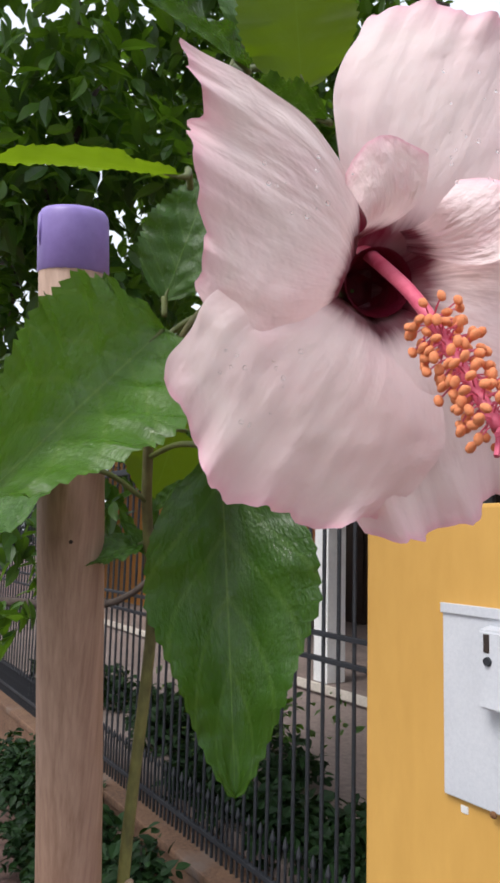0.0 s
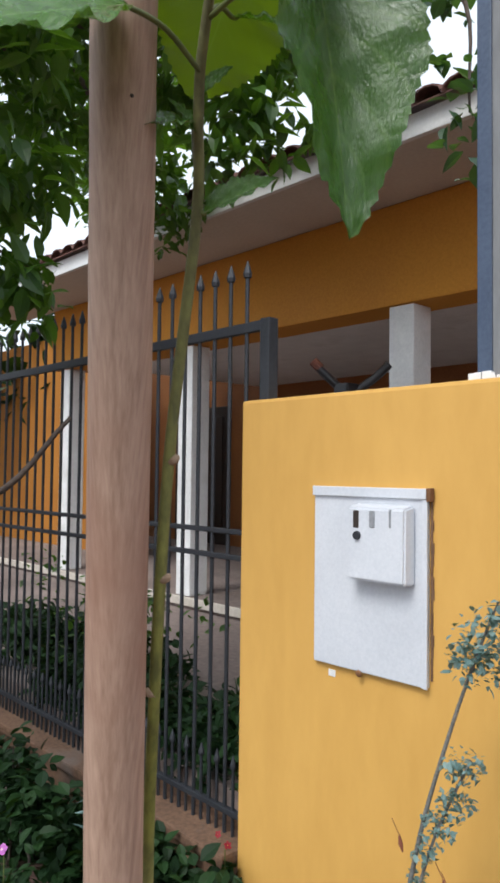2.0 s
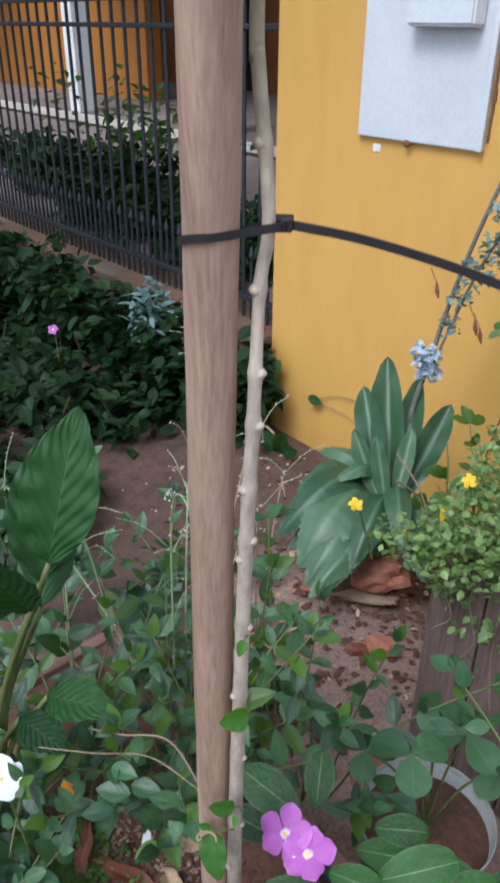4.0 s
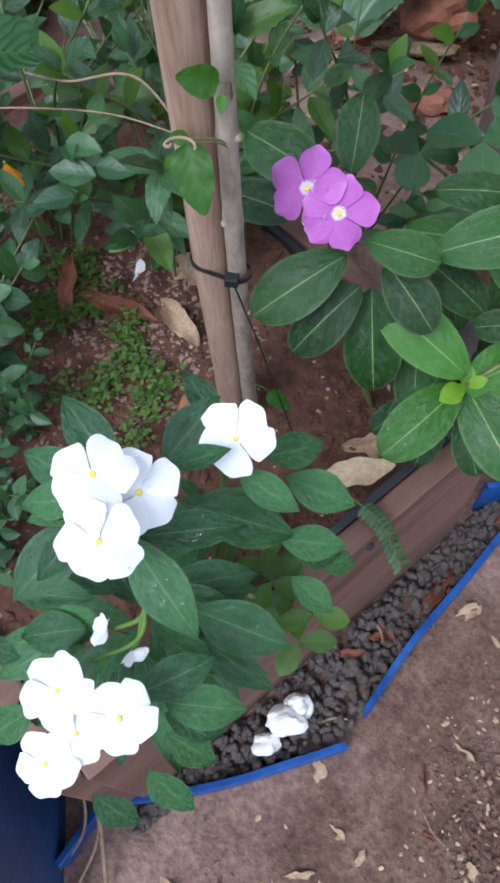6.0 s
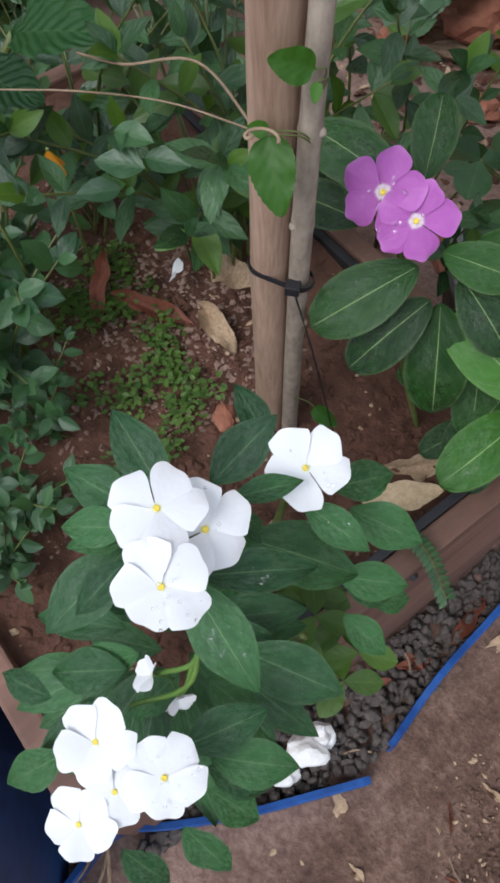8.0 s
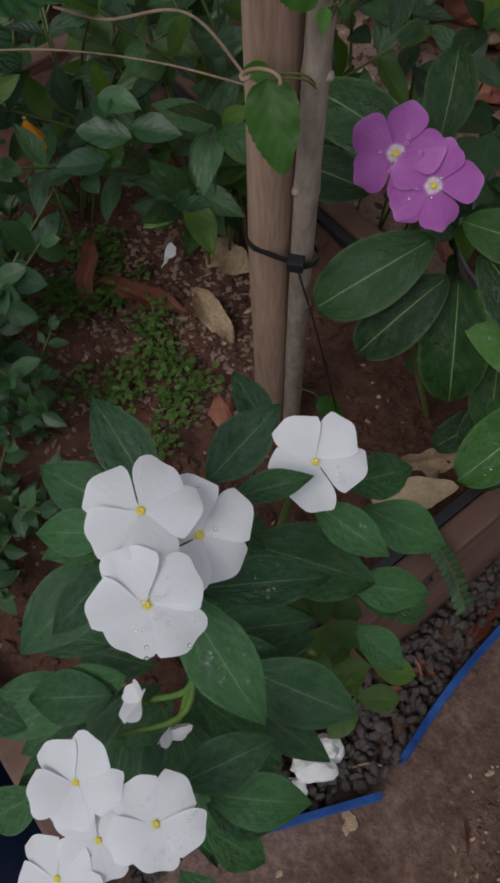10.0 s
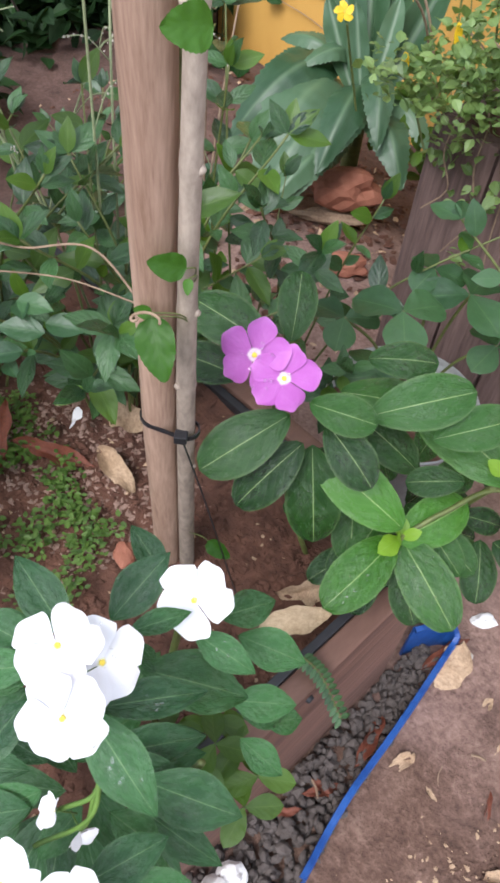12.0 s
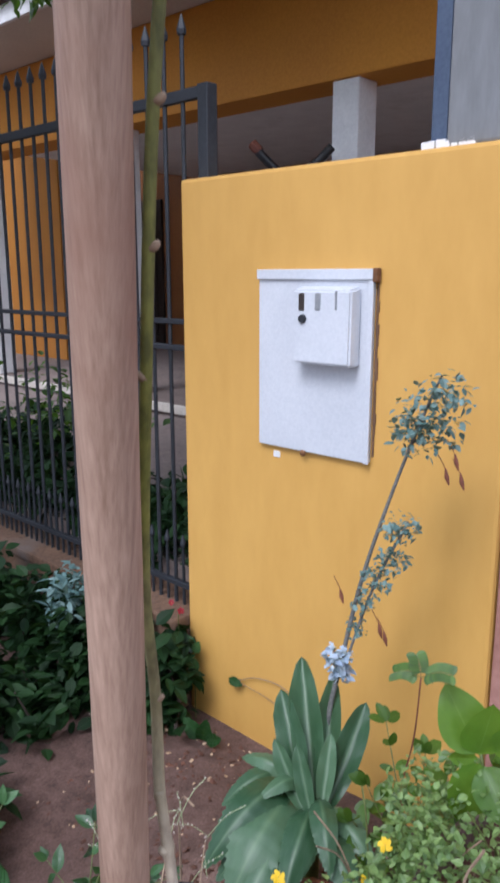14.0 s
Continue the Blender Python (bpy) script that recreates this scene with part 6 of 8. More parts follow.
# ---- plants behind and beside the stake, in the planter ----
def build_left_shrub():
    p = thing("small_leaved_shrub", "dense dark shrub with small glossy leaves", "shrub")
    rr = random.Random(41)
    stems = fan(rr, (-0.30, 0.16, 0.04), 13, 0.20, 0.30, (-0.02, 0.0)) + fan(rr, (-0.42, 0.10, 0.04), 11, 0.22, 0.28, (-0.03, 0.02)) + fan(rr, (-0.28, 0.20, 0.04), 8, 0.13, 0.32)
    branching(p, stems, SMALL + FRESHSMALL, rr, 0.022, 0.036, 0.0013, start=0.3)
    for k in range(7):
        b = Vector((-0.262, 0.066, 0.255)) + Vector((rr.uniform(-.02, .02), rr.uniform(-.02, .02), rr.uniform(-.02, .02)))
        put_leaf(p, LIME, b, b + Vector((rr.uniform(-.03, .03), rr.uniform(-.03, .02), 0.006)), (0.3, -0.3, 0.9), 1.0, "leaf", rr)


build_left_shrub()


def build_left_weed():
    p = thing("leafy_weed", "soft green leafy weed at the planter's rim", "weed")
    rr = random.Random(43)
    branching(p, fan(rr, (-0.30, -0.06, 0.04), 9, 0.12, 0.17, (-0.03, 0.0)) + fan(rr, (-0.40, 0.0, 0.04), 7, 0.12, 0.2), LIME, rr, 0.026, 0.032, 0.0012)


build_left_weed()


def build_feathery_weed():
    rr = random.Random(47)
    fine = leaf_kinds("leaflet", M_LIMELEAF, 3, widest=0.45, power=0.9, width=0.27, fold=0.25, droop=0.2, rows=6)
    for x, y, h in ((-0.245, -0.060, 0.10), (-0.190, -0.110, 0.09), (-0.160, -0.145, 0.08), (-0.30, -0.10, 0.12), (-0.36, -0.05, 0.14), (-0.24, -0.15, 0.10)):
        p = thing("feathery_weed", "low feathery weed with tiny green leaflets", "weed", "weeds along the planter edge")
        branching(p, fan(rr, (x, y, 0.045), 7, 0.055, h), fine, rr, 0.011, 0.018, 0.0008, start=0.15)


build_feathery_weed()


def build_broad_plant():
    p = thing("broad_leaved_plant", "tall plant with broad pointed glossy leaves", "plant")
    rr = random.Random(44)
    root = Vector((-0.44, 0.0, 0.04))
    for b, t, nrm in (((-0.385, 0.085, 0.45), (-0.385, 0.130, 0.60), (0.7, -0.6, 0.3)), ((-0.40, 0.08, 0.42), (-0.43, 0.13, 0.57), (0.7, -0.6, 0.3)), ((-0.39, 0.06, 0.40), (-0.36, 0.01, 0.50), (0.6, -0.5, 0.5)),
                      ((-0.38, 0.06, 0.29), (-0.295, 0.085, 0.33), (0.3, -0.3, 0.9)), ((-0.39, 0.03, 0.27), (-0.31, 0.04, 0.29), (0.3, -0.3, 0.9)), ((-0.41, 0.08, 0.38), (-0.47, 0.14, 0.48), (0.5, -0.4, 0.7)), ((-0.40, 0.00, 0.26), (-0.35, -0.05, 0.28), (0.3, -0.2, 0.9))):
        put_leaf(p, DARKBROAD, b, t, nrm, 1.0, "leaf", rr)
        part("leaf_stalk", tube(smooth_line([root, (root + Vector(b)) / 2 + Vector((-0.01, -0.01, 0.03)), b], 6), 0.003, 8), M_GREENSTEM, p, smooth=True)


build_broad_plant()


def build_mid_shrub():
    p = thing("sprawling_shrub", "sprawling shrub with paired dark leaves behind the stake", "shrub")
    rr = random.Random(45)
    stems = [[(-0.26, 0.33, 0.0), (-0.22, 0.32, 0.15), (-0.16, 0.27, 0.29)], [(-0.26, 0.33, 0.0), (-0.26, 0.34, 0.16), (-0.20, 0.24, 0.32)], 
             [(-0.24, 0.36, 0.0), (-0.18, 0.40, 0.16), (-0.08, 0.50, 0.27)], [(-0.34, 0.36, 0.0), (-0.36, 0.36, 0.2), (-0.40, 0.385, 0.36)], [(-0.34, 0.36, 0.0), (-0.35, 0.33, 0.18), (-0.345, 0.34, 0.34)],
             [(-0.30, 0.30, 0.0), (-0.27, 0.28, 0.14), (-0.22, 0.20, 0.24)], [(-0.30, 0.42, -0.1), (-0.27, 0.45, 0.10), (-0.25, 0.48, 0.20)],
             [(-0.20, 0.40, -0.1), (-0.17, 0.33, 0.08), (-0.12, 0.29, 0.18)], [(-0.40, 0.45, -0.15), (-0.42, 0.50, 0.0), (-0.45, 0.55, 0.10)], [(-0.36, 0.30, 0.0), (-0.42, 0.27, 0.1), (-0.50, 0.28, 0.18)]]
    branching(p, stems, SMALL + FRESHSMALL[:1], rr, 0.032, 0.037, 0.0013, start=0.35)
    branching(p, [[(0.00, 0.42, 0.16), (-0.06, 0.43, 0.22), (-0.15, 0.46, 0.24)], [(0.05, 0.44, 0.17), (0.0, 0.47, 0.22), (-0.04, 0.52, 0.25)]], LIME, rr, 0.04, 0.042, 0.0016)


build_mid_shrub()


def build_sprays():
    rr = random.Random(46)
    p = thing("seeding_grass", "thin green grass sprays with tiny white seeds", "grass")
    seeds = bmesh.new()
    for k in range(11):
        base = Vector((-0.40 + rr.uniform(-.10, .10), 0.20 + rr.uniform(-.08, .10), 0.05))
        lean = Vector((rr.uniform(-.30, .03), rr.uniform(-.05, .22), 0))
        h = rr.uniform(0.25, 0.46)
        tip = base + lean + Vector((0, 0, h))
        droop = tip + lean.normalized() * 0.06 + Vector((0, 0, -0.04 * rr.random()))
        pts = smooth_line([base, base + lean * 0.35 + Vector((0, 0, h * 0.6)), tip, droop], 8)
        part("stalk", tube(pts, [0.0016 - 0.0010 * i / len(pts) for i in range(len(pts))], 5), M_PALESTALK if k % 4 else M_TWIG, p)
        for q in pts[len(pts) // 3::4]:
            e = q + Vector((rr.uniform(-.06, .06), rr.uniform(-.06, .06), rr.uniform(0.01, 0.05)))
            tw = smooth_line([q, (q + e) / 2 + Vector((0, 0, 0.010)), e], 4)
            part("side_stalk", tube(tw, 0.0006, 4), M_PALESTALK, p)
            for s in tw[3:]:
                bmesh.ops.create_icosphere(seeds, subdivisions=1, radius=0.0011 * rr.uniform(0.5, 1.2), matrix=Matrix.Translation(s + Vector((rr.uniform(-.002, .002), rr.uniform(-.002, .002), 0))))
        for q in pts[len(pts) // 2:]:
            c = q + Vector((rr.uniform(-.004, .004), rr.uniform(-.004, .004), rr.uniform(-.003, .003)))
            bmesh.ops.create_icosphere(seeds, subdivisions=1, radius=0.0012 * rr.uniform(0.5, 1.2), matrix=Matrix.Translation(c))
    tagged(part("seeds", seeds, M_EDGE, p, "tiny pale seeds"), kind="stuff")
    t = thing("dry_twig", "thin dry brown twigs leaning on the stake", "twig")
    part("twig", tube(smooth_line([(-0.32, 0.02, 0.30), (-0.271, 0.054, 0.311), (-0.24, 0.095, 0.302), (-0.150, 0.098, 0.335)], 8), 0.0006, 6), M_TWIG, t)
    part("twig", tube(smooth_line([(-0.285, 0.062, 0.325), (-0.266, 0.082, 0.319), (-0.22, 0.105, 0.335), (-0.150, 0.096, 0.333)], 8), 0.0008, 6), M_TWIG, t)
    part("twig", tube(smooth_line([(-0.60, 0.545, -0.21), (-0.615, 0.555, 0.0), (-0.61, 0.552, 0.172), (-0.585, 0.53, 0.30), (-0.53, 0.49, 0.400), (-0.50, 0.485, 0.405)], 8), 0.0016, 6), M_TWIG, t)


build_sprays()


# ---- far bed: serrated succulent, its flower stalk, wooden planter, pots ----
def build_succulent():
    p = thing("serrated_succulent", "large succulent with scalloped grey-green leaves and a tall flower stalk", "succulent")
    rr = random.Random(51)
    ms = leaf_kinds("leaf", M_GREYLEAF, 4, widest=0.42, power=0.7, width=0.17, teeth=1, tooth=0.07, fold=-0.40, droop=0.02, wave=0.01, waves=2, rows=40, arch=0.28)
    straight = leaf_kinds("leaf", M_GREYLEAF, 2, widest=0.52, power=0.55, width=0.115, teeth=0, fold=0.85, droop=-0.05, rows=18)
    hub = Vector((-0.70, 1.03, -0.02))
    part("stem", tube([(-0.70, 1.04, -0.44), (-0.705, 1.03, -0.2), tuple(hub)], [0.020, 0.018, 0.016], 10), M_GREENSTEM, p, smooth=True)
    # scalloped leaves that arch out and hang over the rubble
    for b, t, w in (((-0.792, 1.068, -0.028), (-0.811, 0.792, -0.093), 1.00),
                    ((-0.774, 1.052, -0.051), (-0.725, 0.777, -0.118), 1.45),
                    ((-0.735, 1.015, -0.088), (-0.688, 0.763, -0.139), 1.10),
                    ((-0.706, 0.995, -0.107), (-0.646, 0.784, -0.138), 1.10),
                    ((-0.685, 0.967, -0.126), (-0.658, 0.742, -0.145), 0.80),
                    ((-0.667, 1.020, -0.061), (-0.503, 0.922, -0.097), 1.10),
                    ((-0.698, 1.038, -0.055), (-0.616, 0.862, -0.064), 1.00),
                    ((-0.852, 1.102, -0.048), (-0.911, 0.947, -0.087), 1.00),
                    ((-0.764, 1.056, -0.083), (-0.789, 0.807, -0.125), 1.00),
                    ((-0.801, 1.101, -0.054), (-0.954, 1.062, -0.036), 0.90),
                    ((-0.711, 1.049, -0.039), (-0.620, 0.823, -0.087), 0.90),
                    ((-0.700, 1.076, -0.056), (-0.526, 1.019, -0.071), 1.00),
                    ((-0.764, 1.070, -0.018), (-0.780, 0.930, 0.008), 0.90),
                    ((-0.693, 1.038, -0.004), (-0.560, 0.906, -0.043), 0.90)):
        put_leaf(p, ms, b, t, (0.30, -0.40, 0.9), w, "leaf", rr)
    for b, t, w in (((-0.707, 1.048, -0.056), (-0.901, 1.234, 0.184), 0.95),
                    ((-0.717, 1.031, -0.048), (-0.894, 1.148, 0.134), 1.10),
                    ((-0.703, 1.066, -0.061), (-0.832, 1.275, 0.139), 0.85),
                    ((-0.691, 1.065, -0.055), (-0.735, 1.277, 0.104), 1.10),
                    ((-0.711, 1.010, -0.038), (-0.826, 1.041, 0.086), 1.10),
                    ((-0.685, 1.037, -0.037), (-0.734, 1.137, 0.091), 1.10),
                    ((-0.682, 1.001, -0.036), (-0.765, 1.049, 0.093), 1.10)):
        put_leaf(p, straight, b, t, (0.5, -0.8, 0.3), w, "leaf", rr)
    stalk = smooth_line([(-0.74, 1.10, -0.10), (-0.790, 1.20, 0.08), (-0.785, 1.235, 0.20), (-0.745, 1.26, 0.44), (-0.675, 1.275, 0.682), (-0.605, 1.28, 0.872), (-0.575, 1.28, 0.94)], 10)
    part("flower_stalk", tube(stalk, [0.0075 - 0.0050 * k / len(stalk) for k in range(len(stalk))], 8), M_DUSTSTALK, p, "dusty blue-grey flower stalk", True)
    part("flower_stalk", tube(smooth_line([(-0.775, 1.235, 0.20), (-0.720, 1.27, 0.42), (-0.64, 1.28, 0.60)], 8), 0.0035, 8), M_DUSTSTALK, p, "dusty blue-grey flower stalk", True)
    leaf_cloud("dusty_foliage", M_TEALLEAF, p, [(-0.605, 1.28, 0.84, 0.085), (-0.56, 1.28, 0.90, 0.06), (-0.64, 1.28, 0.80, 0.05)], 480, 0.019, 3, 0.3, label="dusty teal leaflets on the stalk top")
    leaf_cloud("dusty_foliage", M_TEALLEAF, p, [(-0.655, 1.28, 0.58, 0.045), (-0.675, 1.275, 0.50, 0.04), (-0.71, 1.27, 0.44, 0.04), (-0.74, 1.26, 0.38, 0.03), (-0.76, 1.26, 0.31, 0.03)], 420, 0.016, 4, 0.3)
    leaf_cloud("floret_mass", M_BLUEBELL, p, [(-0.780, 1.225, 0.235, 0.034), (-0.775, 1.23, 0.20, 0.026)], 170, 0.020, 5, 0.35, label="pale blue-grey floret cluster")
    for c in ((-0.535, 1.28, 0.775), (-0.555, 1.28, 0.74), (-0.52, 1.28, 0.735), (-0.70, 1.27, 0.335), (-0.685, 1.27, 0.32), (-0.80, 1.25, 0.40)):
        brown = bmesh.new()
        add_tube(brown, [c, (c[0] + 0.004, c[1], c[2] - 0.018), (c[0] + 0.010, c[1], c[2] - 0.034)], [0.002, 0.0055, 0.0015], 6)
        add_tube(brown, [c, (c[0] - 0.02, c[1], c[2] + 0.03)], 0.0009, 4)
        part("dry_bell", brown, M_REDLEAF, p, "withered brown bell flower")


build_succulent()


def build_wood_planter():
    p = thing("board_planter", "old planter of upright grey-brown boards", "planter")
    rr = random.Random(52)
    x = -0.318
    while x < 0.55:
        w = rr.uniform(0.070, 0.095)
        h = 0.215 + rr.uniform(-.012, .012)
        part("board", box((x, 0.652 + rr.uniform(-.003, .003), -0.24), (x + w - 0.004, 0.676, h), 0.003), M_OLDWOOD, p)
        x += w
    y = 0.678
    while y < 1.0:
        w = rr.uniform(0.070, 0.095)
        part("board", box((-0.318, y, -0.24), (-0.294, y + w - 0.004, 0.212 + rr.uniform(-.01, .01)), 0.003), M_OLDWOOD, p)
        y += w
    part("back_board", box((-0.318, 1.09, -0.30), (0.55, 1.112, 0.20), 0.003), M_OLDWOOD, p)
    bm = bmesh.new()
    n = 14
    g = [[bm.verts.new((-0.292 + 0.84 * j / n, 0.678 + 0.41 * i / n, 0.17 + 0.02 * noise.noise((j, i, 3)))) for j in range(n + 1)] for i in range(n + 1)]
    for i in range(n):
        for j in range(n):
            bm.faces.new((g[i][j], g[i][j + 1], g[i + 1][j + 1], g[i + 1][j]))
    tagged(new("board_planter_soil", mesh_of("board_planter_soil", bm, M_SOIL, True)), "dark soil in the board planter", "soil", kind="stuff")


build_wood_planter()


def build_purslane():
    p = thing("yellow_purslane", "trailing purslane with small yellow flowers", "purslane")
    rr = random.Random(53)
    cl = [(-0.27 + 0.08 * k, 0.66 + 0.03 * math.sin(k * 2), 0.27 + 0.03 * math.sin(k * 1.3), 0.085) for k in range(8)] + [(-0.33, 0.58, 0.27, 0.045), (-0.27, 0.60, 0.28, 0.06), (-0.20, 0.62, 0.30, 0.06), (-0.28, 0.72, 0.33, 0.06), (-0.1, 0.72, 0.34, 0.08), (-0.30, 0.85, 0.30, 0.10), (-0.1, 0.85, 0.30, 0.12)]
    leaf_cloud("purslane_leaves", M_PURSLANE, p, cl, 5600, 0.0135, 9, 0.36, label="small fleshy green leaves", spread_up=1.5)
    leaf_cloud("trailing_leaves", M_PURSLANE, p, [(-0.24, 0.635, 0.15, 0.022), (-0.22, 0.635, 0.07, 0.018), (-0.12, 0.635, 0.15, 0.03), (-0.10, 0.63, 0.05, 0.02), (-0.28, 0.64, 0.18, 0.03), (-0.02, 0.63, 0.12, 0.05), (0.0, 0.6, 0.02, 0.05), (-0.18, 0.62, 0.18, 0.03), (-0.08, 0.62, 0.17, 0.05)], 330, 0.0150, 10, 0.34)
    for x, h in ((-0.29, 0.10), (-0.25, 0.06), (-0.205, 0.02), (-0.13, 0.08), (-0.07, -0.02), (-0.03, 0.05)):
        part("stem", tube(smooth_line([(x, 0.66, 0.225), (x + rr.uniform(-.02, .02), 0.638, 0.18), (x + rr.uniform(-.03, .03), 0.636, (0.18 + h) / 2), (x + rr.uniform(-.04, .04), 0.634, h)], 6), 0.0010, 5), M_TWIG, p)
    for k in range(40):
        b = Vector((rr.uniform(-0.40, 0.15), rr.uniform(0.62, 0.85), 0.18))
        t = b + Vector((rr.uniform(-.10, .06), rr.uniform(-.12, .04), rr.uniform(0.06, 0.19)))
        part("stem", tube(smooth_line([b, (b + t) / 2 + Vector((0, 0, 0.03)), t], 5), 0.0014, 6), M_GREENSTEM if k % 3 else M_TWIG, p)
    part("stem", tube(smooth_line([(-0.19, 0.66, 0.20), (-0.15, 0.64, 0.28), (-0.17, 0.66, 0.36), (-0.15, 0.67, 0.42)], 6), 0.0022, 6), M_TWIG, p)
    ym = [mesh_of("petal", small_petal(k, 0.0), M_YELLOW, True) for k in range(3)]
    for c in ((-0.382, 0.533, 0.326), (-0.280, 0.643, 0.369)):
        flower(p, ym, c, (0.55, -0.65, 0.5), 0.0102, 10, rr, "small yellow flower")
        part("flower_stem", tube([Vector(c) + Vector((-0.01, 0.02, -0.02)), Vector(c) + Vector((0.0, 0.05, -0.12))], 0.0013, 6), M_GREENSTEM, p)
    for c in ((-0.30, 0.62, 0.30), (-0.33, 0.58, 0.27)):
        put_leaf(p, ym, c, Vector(c) + Vector((0.004, 0, 0.022)), (0.5, -0.6, 0.2), 0.5, "bud", rr)


build_purslane()


def build_trefoil():
    pot = thing("plastic_pot", "dirty white plastic pot with a thin rim", "pot")
    bm = bmesh.new()
    c = (-0.125, 0.415, -0.203)
    add_lathe(bm, [(0.060, 0.0), (0.083, 0.235), (0.0860, 0.236), (0.0864, 0.241), (0.0855, 0.2430), (0.0845, 0.242), (0.0825, 0.225), (0.0818, 0.212), (0.001, 0.206)], 40, c)
    part("pot_wall", bm, M_POT, pot, smooth=True)
    bm = bmesh.new()
    add_lathe(bm, [(0.0818, 0.214), (0.05, 0.220), (0.001, 0.224)], 24, c)
    part("potting_soil", bm, M_SOIL, pot, smooth=True)
    p = thing("trefoil_plant", "plant with large three-lobed green leaves in the pot", "plant")
    rr = random.Random(54)
    ms = leaf_kinds("leaflet", M_LIMELEAF, 3, widest=0.60, power=0.62, width=0.40, fold=0.14, droop=0.10, wave=0.01, rows=12)
    root = Vector((-0.125, 0.415, 0.01))
    for hub, r in (((-0.126, 0.358, 0.201), 0.050), ((-0.105, 0.436, 0.192), 0.052), ((-0.149, 0.438, 0.194), 0.034), ((-0.182, 0.352, 0.158), 0.040), ((-0.140, 0.346, 0.126), 0.036), ((-0.071, 0.464, 0.133), 0.040)):
        hub = Vector(hub)
        part("leaf_stalk", tube(smooth_line([root, (root + hub) / 2 + Vector((0, 0, 0.03)), hub], 6), 0.0017, 6), M_GREENSTEM, p, smooth=True)
        a0 = rr.uniform(0, 6)
        for k in range(3):
            a = a0 + k * 2.094
            put_leaf(p, ms, hub, hub + Vector((math.cos(a) * r, math.sin(a) * r, -0.006)), (0.15, -0.15, 1), 1.0, "leaflet", rr)


build_trefoil()


def build_seedlings():
    rr = random.Random(55)
    s = thing("compound_seedling", "slender seedling with paired bright green leaflets", "seedling")
    top = Vector((-0.350, 0.847, 0.512))
    part("stem", tube(smooth_line([(-0.30, 0.86, 0.16), (-0.355, 0.852, 0.24), (-0.3787, 0.8500, 0.2793), (-0.3590, 0.8500, 0.3971), tuple(top)], 8), 0.0014, 6), M_REDLEAF, s, "thin red-brown stem", True)
    # feathered fronds: paired leaflets along a thin rib
    fresh = leaf_kinds("leaflet", M_YOUNGWEED, 3, widest=0.50, power=0.6, width=0.26, fold=0.12, droop=0.10, rows=8)
    for tip in ((-0.4012, 0.8500, 0.4998), (-0.2927, 0.8400, 0.5411), (-0.3624, 0.8500, 0.5466)):
        rib = smooth_line([top, (top + Vector(tip)) / 2 + Vector((0, 0, 0.008)), tip], 6)
        part("rib", tube(rib, 0.0006, 5), M_GREENSTEM, s)
        across = (Vector(tip) - top).normalized().cross(Vector((0.3, -0.6, 0.7))).normalized()
        for q in rib[2:]:
            for sg in (1, -1):
                put_leaf(s, fresh, q, q + across * sg * 0.016 + (Vector(tip) - top) * 0.08, (0.3, -0.6, 0.7), 1.0, "leaflet", rr)
    r = thing("round_leaved_plant", "plant with large smooth light green leaves", "plant")
    light = leaf_kinds("leaf", M_LIGHTLEAF, 3, widest=0.42, power=0.7, width=0.29, fold=0.2, droop=0.14, wave=0.012, waves=2, rows=14)
    for b, t in (((-0.26, 0.88, 0.40), (-0.315, 0.87, 0.50)), ((-0.26, 0.88, 0.40), (-0.23, 0.86, 0.50)), ((-0.255, 0.88, 0.385), (-0.265, 0.84, 0.29)), ((-0.25, 0.88, 0.38), (-0.18, 0.84, 0.33)), ((-0.24, 0.89, 0.41), (-0.16, 0.88, 0.46)), ((-0.26, 0.88, 0.39), (-0.30, 0.86, 0.38))):
        put_leaf(r, light, b, t, (0.6, -0.75, 0.2), 1.25, "leaf", rr)
    part("stem", tube(smooth_line([(-0.22, 0.92, 0.15), (-0.24, 0.90, 0.28), (-0.255, 0.88, 0.40)], 6), 0.003, 8), M_GREENSTEM, r, smooth=True)
    v = thing("wall_weed", "light green leafy weed between succulent and wall", "weed")
    branching(v, fan(rr, (-0.52, 1.16, -0.42), 14, 0.20, 0.54), fresh, rr, 0.034, 0.055, 0.0018, start=0.45)
    branching(v, fan(rr, (-0.38, 1.17, -0.42), 10, 0.14, 0.62), fresh, rr, 0.036, 0.050, 0.0018, start=0.5)
    w = thing("wall_seedling", "small seedling and dry tendrils against the wall foot", "seedling")
    for b, t in (((-1.60, 1.50, -0.16), (-1.64, 1.49, -0.10)), ((-1.60, 1.50, -0.16), (-1.57, 1.49, -0.11)), ((-1.60, 1.50, -0.18), (-1.59, 1.48, -0.24)), ((-1.45, 1.52, -0.21), (-1.39, 1.52, -0.215)), ((-1.46, 1.40, -0.40), (-1.42, 1.38, -0.30)), ((-1.46, 1.40, -0.40), (-1.52, 1.37, -0.32)),
                 ((-1.44, 1.40, -0.38), (-1.36, 1.38, -0.34)), ((-1.70, 1.44, -0.30), (-1.62, 1.42, -0.28)), ((-1.72, 1.44, -0.36), (-1.64, 1.40, -0.36)), ((-1.66, 1.42, -0.24), (-1.72, 1.40, -0.18))):
        put_leaf(w, LIME if b[0] < -1.5 else DARKBROAD, b, t, (0.5, -0.7, 0.4), 1.1, "leaf", rr)
    part("tendril", tube(smooth_line([(-1.42, 1.53, -0.21), (-1.33, 1.535, -0.17), (-1.22, 1.535, -0.16), (-1.15, 1.53, -0.20)], 8), 0.0016, 5), M_TWIG, w)
